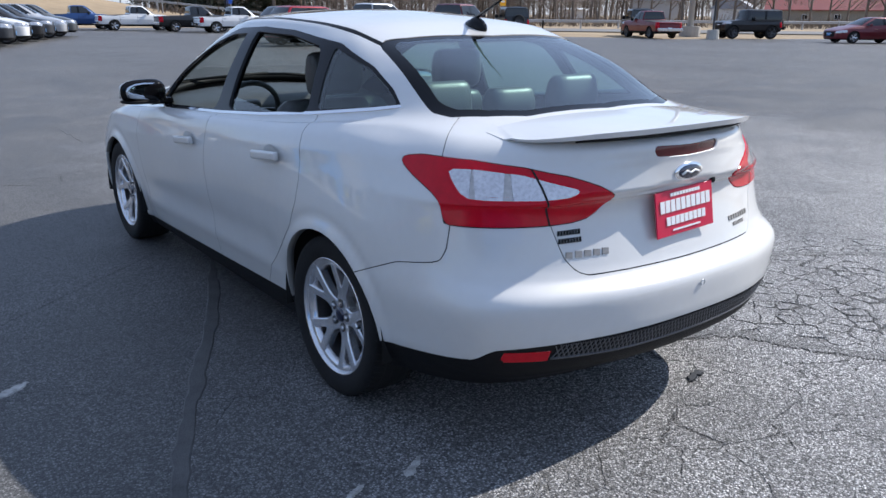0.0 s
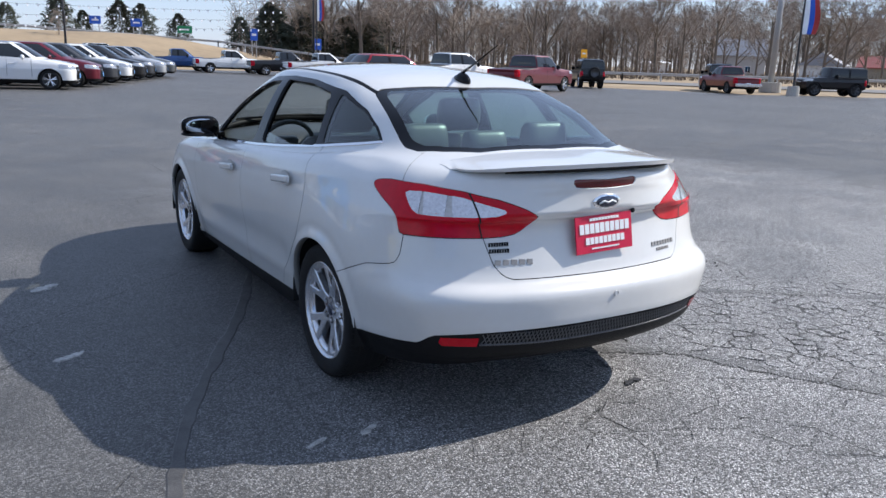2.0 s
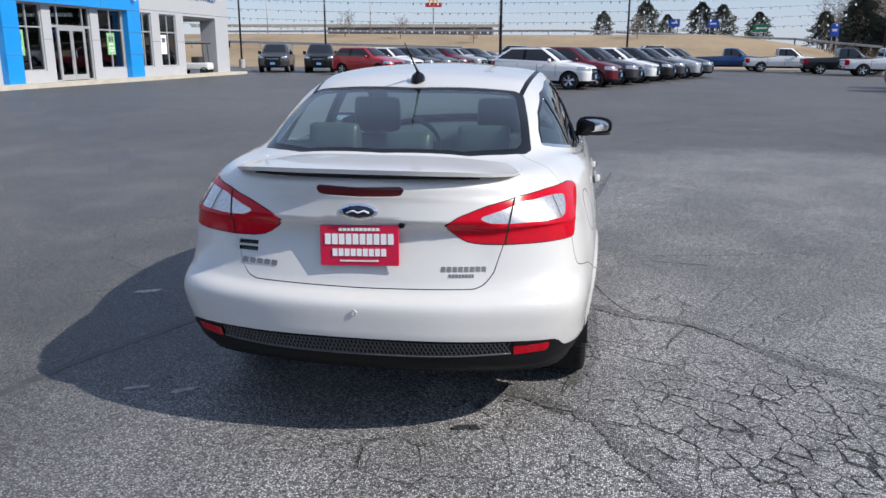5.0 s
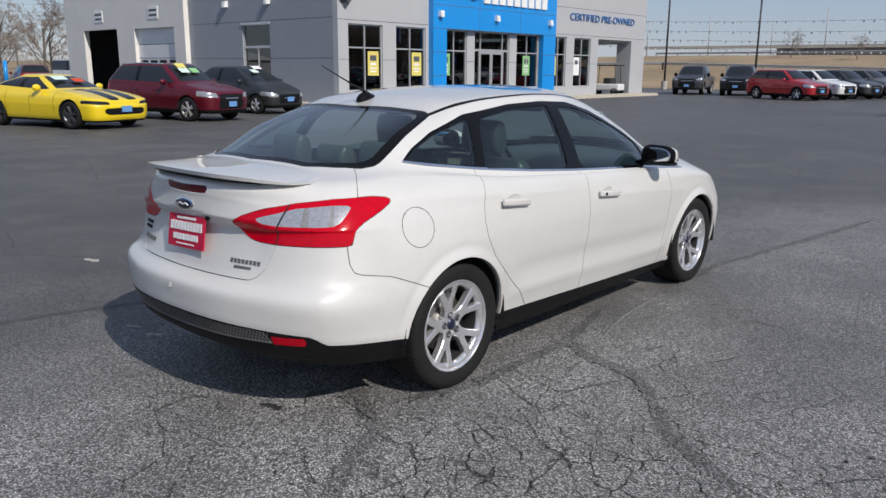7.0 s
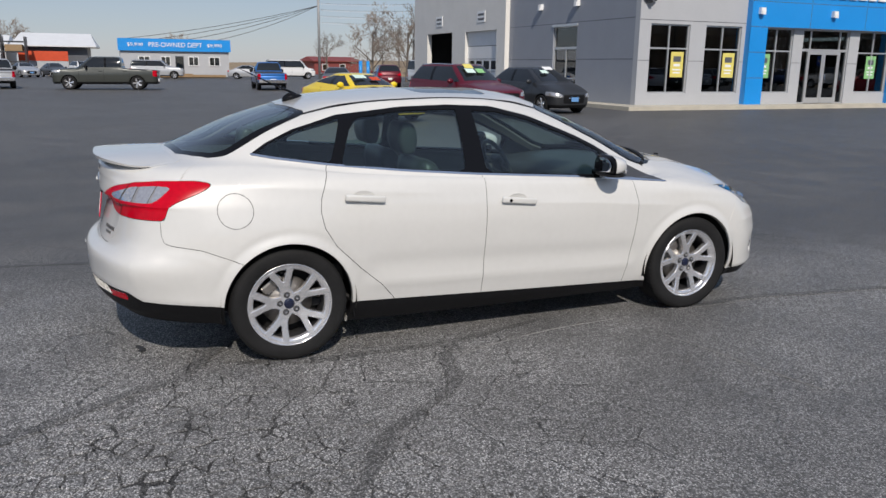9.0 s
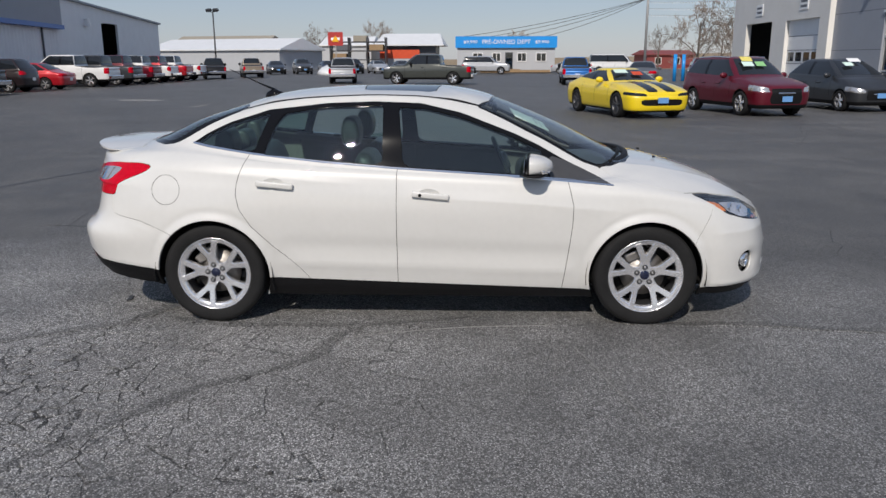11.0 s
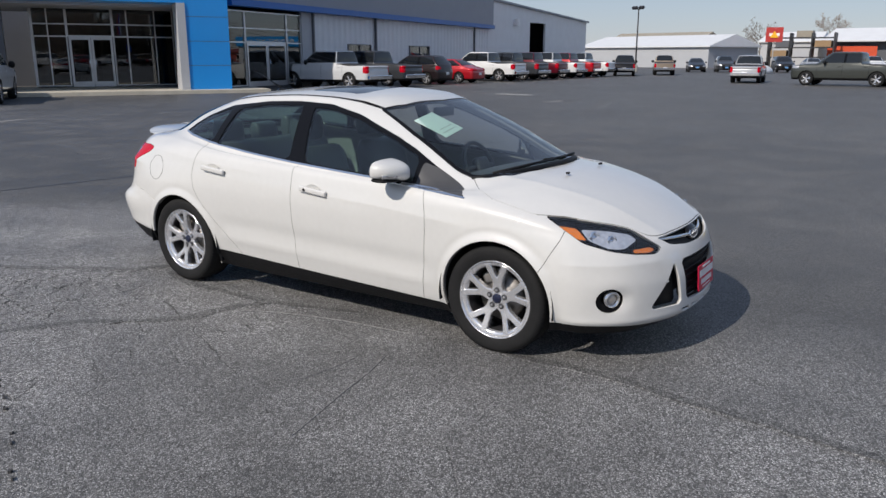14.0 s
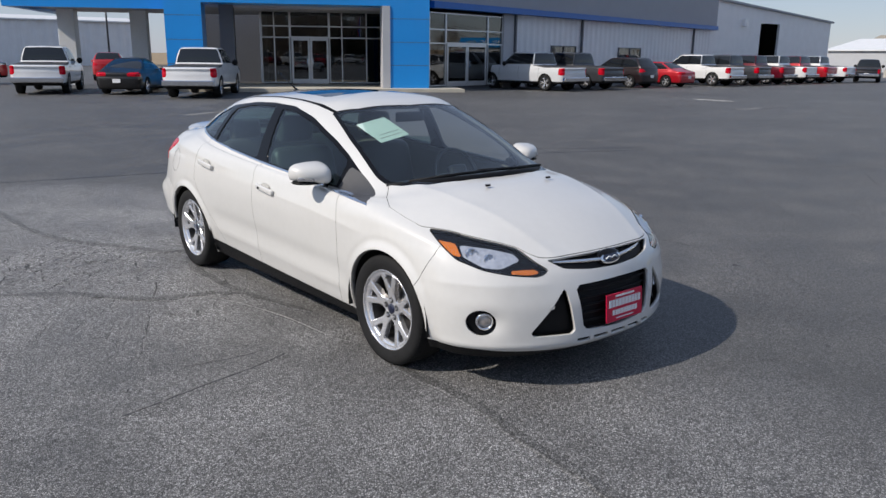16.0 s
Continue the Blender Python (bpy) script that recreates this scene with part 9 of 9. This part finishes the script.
def overpass():
    o = thing("highway_bridge", "low concrete highway bridge on the bank", "bridge", m=pose(-26, 132, 4.2, 0, 0, 4))
    hang("deck", mesh("deck", *box_vf(-16, 12, -4, 4, -0.2, 1.0), M["panel_dark"]), o, "dark bridge girder")
    hang("parapet", mesh("parapet", *box_vf(-40, 14, -4.2, -4.0, 1.0, 1.5), M["concrete"]), o, "pale parapet")
    for x in (-13, -10, -7, 4, 7, 10):
        hang("pier", mesh("pier", *box_vf(x - 0.4, x + 0.4, -3, 3, -4.5, -0.2), M["concrete"]), o)


def golf_cart():
    c = thing("golf_cart", "white golf cart with a dark roof under the canopy", "cart", m=pose(-22.2, 40.0, 0.0, 0, 0, 100))
    part("body", box_bm(1.15, 2.1, 0.42, 0.12, 3, (0, 0, 0.52)), M["white_roof"], c)
    part("seat", box_bm(1.0, 0.5, 0.4, 0.08, 2, (0, -0.25, 0.88)), M["bed"], c, "dark bench seat")
    part("roof", box_bm(1.2, 1.8, 0.07, 0.03, 2, (0, -0.05, 1.85)), M["bed"], c, "dark roof")
    for x in (-0.5, 0.5):
        for y in (-0.8, 0.7):
            hang("roof_post", mesh("roof_post", *tube([(x, y, 0.6), (x, y * 0.9, 1.84)], 0.02, 6), M["pole_dark"]), c)
            w = hang("wheel", RIM, c, "", Matrix.Translation((x, y * 0.95, 0.24)) @ Matrix.Scale(0.24, 4))
            hang("tyre", TYRE, w)


def roadside():
    lamp_post(-3.8, 42.0, 10, 1, turn=20)
    lamp_post(21, 53, 11, 1)
    lamp_post(-21, 62, 8.2, 2, base=0.25)
    lamp_post(4.5, 60, 8.6, 2, base=0.25, turn=30)
    lamp_post(-27.5, 59, 10.5, 1, base=0.25)
    lamp_post(47.0, 31.6, 12, 2, r=0.22, base=0.75, mtl="pole_grey", label="stout grey lamp post with a concrete footing")
    lamp_post(-80, -27, 6.6, 2, base=0.25, turn=70)
    lamp_post(-14, -62, 7.5, 2, base=0.25, turn=10)
    lamp_post(-20, -70, 7.5, 2, base=0.25, turn=10)
    lamp_post(-86.5, 20.5, 14, 0, r=0.16, base=0, mtl="pole_grey", label="tall bare utility pole")
    for x, y, h in ((-29.5, 109.4, 6.2), (-35.8, 107.4, 4.6), (-43.4, 104.5, 5.2), (-11.0, 113.0, 6.0), (-52.0, 103.0, 5.0)):
        lamp_post(x, y, h, 0, r=0.07, base=0, mtl="pole_grey", label="thin grey pole beside the highway")
    arch = thing("roadside_sign", "tall post sign with yellow and red boards", "sign", m=pose(-20.5, 111.5, land(-20.5, 111.5), 0, 0, 8))
    hang("post", mesh("post", *tube([(0, 0, 0), (0, 0, 4.6)], 0.12, 8), M["pole_grey"]), arch)
    hang("board", mesh("board", *box_vf(-1.2, 1.2, -0.1, 0.1, 3.9, 4.5), M["sign_red"]), arch, "red board")
    for x in (-0.30, 0.30):
        hang("yellow_loop", mesh("yellow_loop", *tube([(x + 0.30 * math.cos(w), -0.05, 4.4 + 0.8 * math.sin(w)) for w in np.linspace(0, math.pi, 9)], 0.12, 6), M["sign_yellow"]), arch, "yellow loop")
    flag(42.2, 26.4, 7.2, -60)
    flag(29, 72, 9.5, -60)
    board_sign(14.5, 118, 1.7, 1.5, 1.1, "sign_blue", "blue highway service sign", -20)
    board_sign(19.8, 117, 1.6, 1.5, 1.1, "sign_blue", "blue highway service sign", -20)
    board_sign(25.6, 113, 1.5, 2.0, 1.0, "sign_green", "green highway direction sign", -20)
    board_sign(31.5, 100, 2.9, 0.95, 1.5, "sign_blue", "tall blue highway service sign", -25)
    board_sign(37.5, 92.5, 2.9, 0.9, 1.4, "sign_blue", "tall blue highway service sign", -30)
    board_sign(70, 78, 3.2, 0.8, 1.1, "sign_yellow", "small yellow diamond road sign", -45, 1)
    board_sign(-116, -19.9, 4.7, 2.3, 2.0, "sign_red", "red sign with a yellow triangle on a post", 88, 1, "store_sign")
    tri = thing("sign_triangle", "yellow triangle on the store sign", "sign", m=pose(-115.9, -19.9, land(-116, -19.9) + 4.65, 0, 0, 88) @ Matrix.Scale(0.62, 4))
    hang("triangle", mesh("triangle", [(-0.9, -0.12, -0.6), (0.9, -0.12, -0.6), (0, -0.12, 0.9), (-0.9, -0.02, -0.6), (0.9, -0.02, -0.6), (0, -0.02, 0.9)], [(0, 1, 2), (5, 4, 3), (0, 3, 4, 1), (1, 4, 5, 2), (2, 5, 3, 0)], M["sign_yellow"]), tri)
    guard_rail([(34, 77), (60, 60), (110, 28)], "steel guard rail beside the road")
    guard_rail([(-70, 78), (-40, 84), (-12, 82)], "weathered guard rail on the bank")
    guard_rail([(-60, 122), (0, 118), (30, 112), (52, 104)], "steel guard rail along the highway")
    overpass()
    golf_cart()
    for k in range(4):
        pennants((-40, 60 + 2 * k, 6.2 - 0.7 * k), (22, 60 + 2 * k, 5.8 - 0.7 * k), 0.8, 90, "white pennant string over the lot", 0.15)
    for k in range(4):
        pennants((42.2, 26.5, 6.6 - 0.45 * k), (70, 8 - 2 * k, 6.2 - 0.45 * k), 0.5, 60, "silver pennant string at the lot's edge", 0.15)
    for k in range(4):
        pennants((-86.5, 20.5, 8.5 - 0.7 * k), (-52, 34 + k, 7.6 - 0.6 * k), 0.5, 80, "white pennant string by the service bays", 0.15)
    wires([((-86.5, 20.5, 8.2), (-88, -0.5 + 3.2 * k, 4.1)) for k in range(4)], "cables from the pole to the office roof", 0.35)
    # snow heap and blue barrels
    bm = egg(16, 8)
    for v in bm.verts:
        v.co = (v.co.x * 3.0, v.co.y * 1.6, max(v.co.z, 0) * 1.0 + 0.15 * noise.noise(v.co * 3))
    ob = part("snow_heap", bm, M["white_roof"], None, "", Matrix.Translation((-78, -14, 0)), True)
    tagged(ob, "leftover heap of dirty snow", "snow")
    for x, y in ((-52.5, 15.2), (-53.2, 16.0)):
        b = thing("blue_post", "short blue steel post by the bays", "post", m=pose(x, y, 0))
        hang("pipe", mesh("pipe", *tube([(0, 0, 0), (0, 0, 1.9)], 0.13, 10), M["panel_blue"], smooth=True), b)


roadside()
broken_patch(LOT)
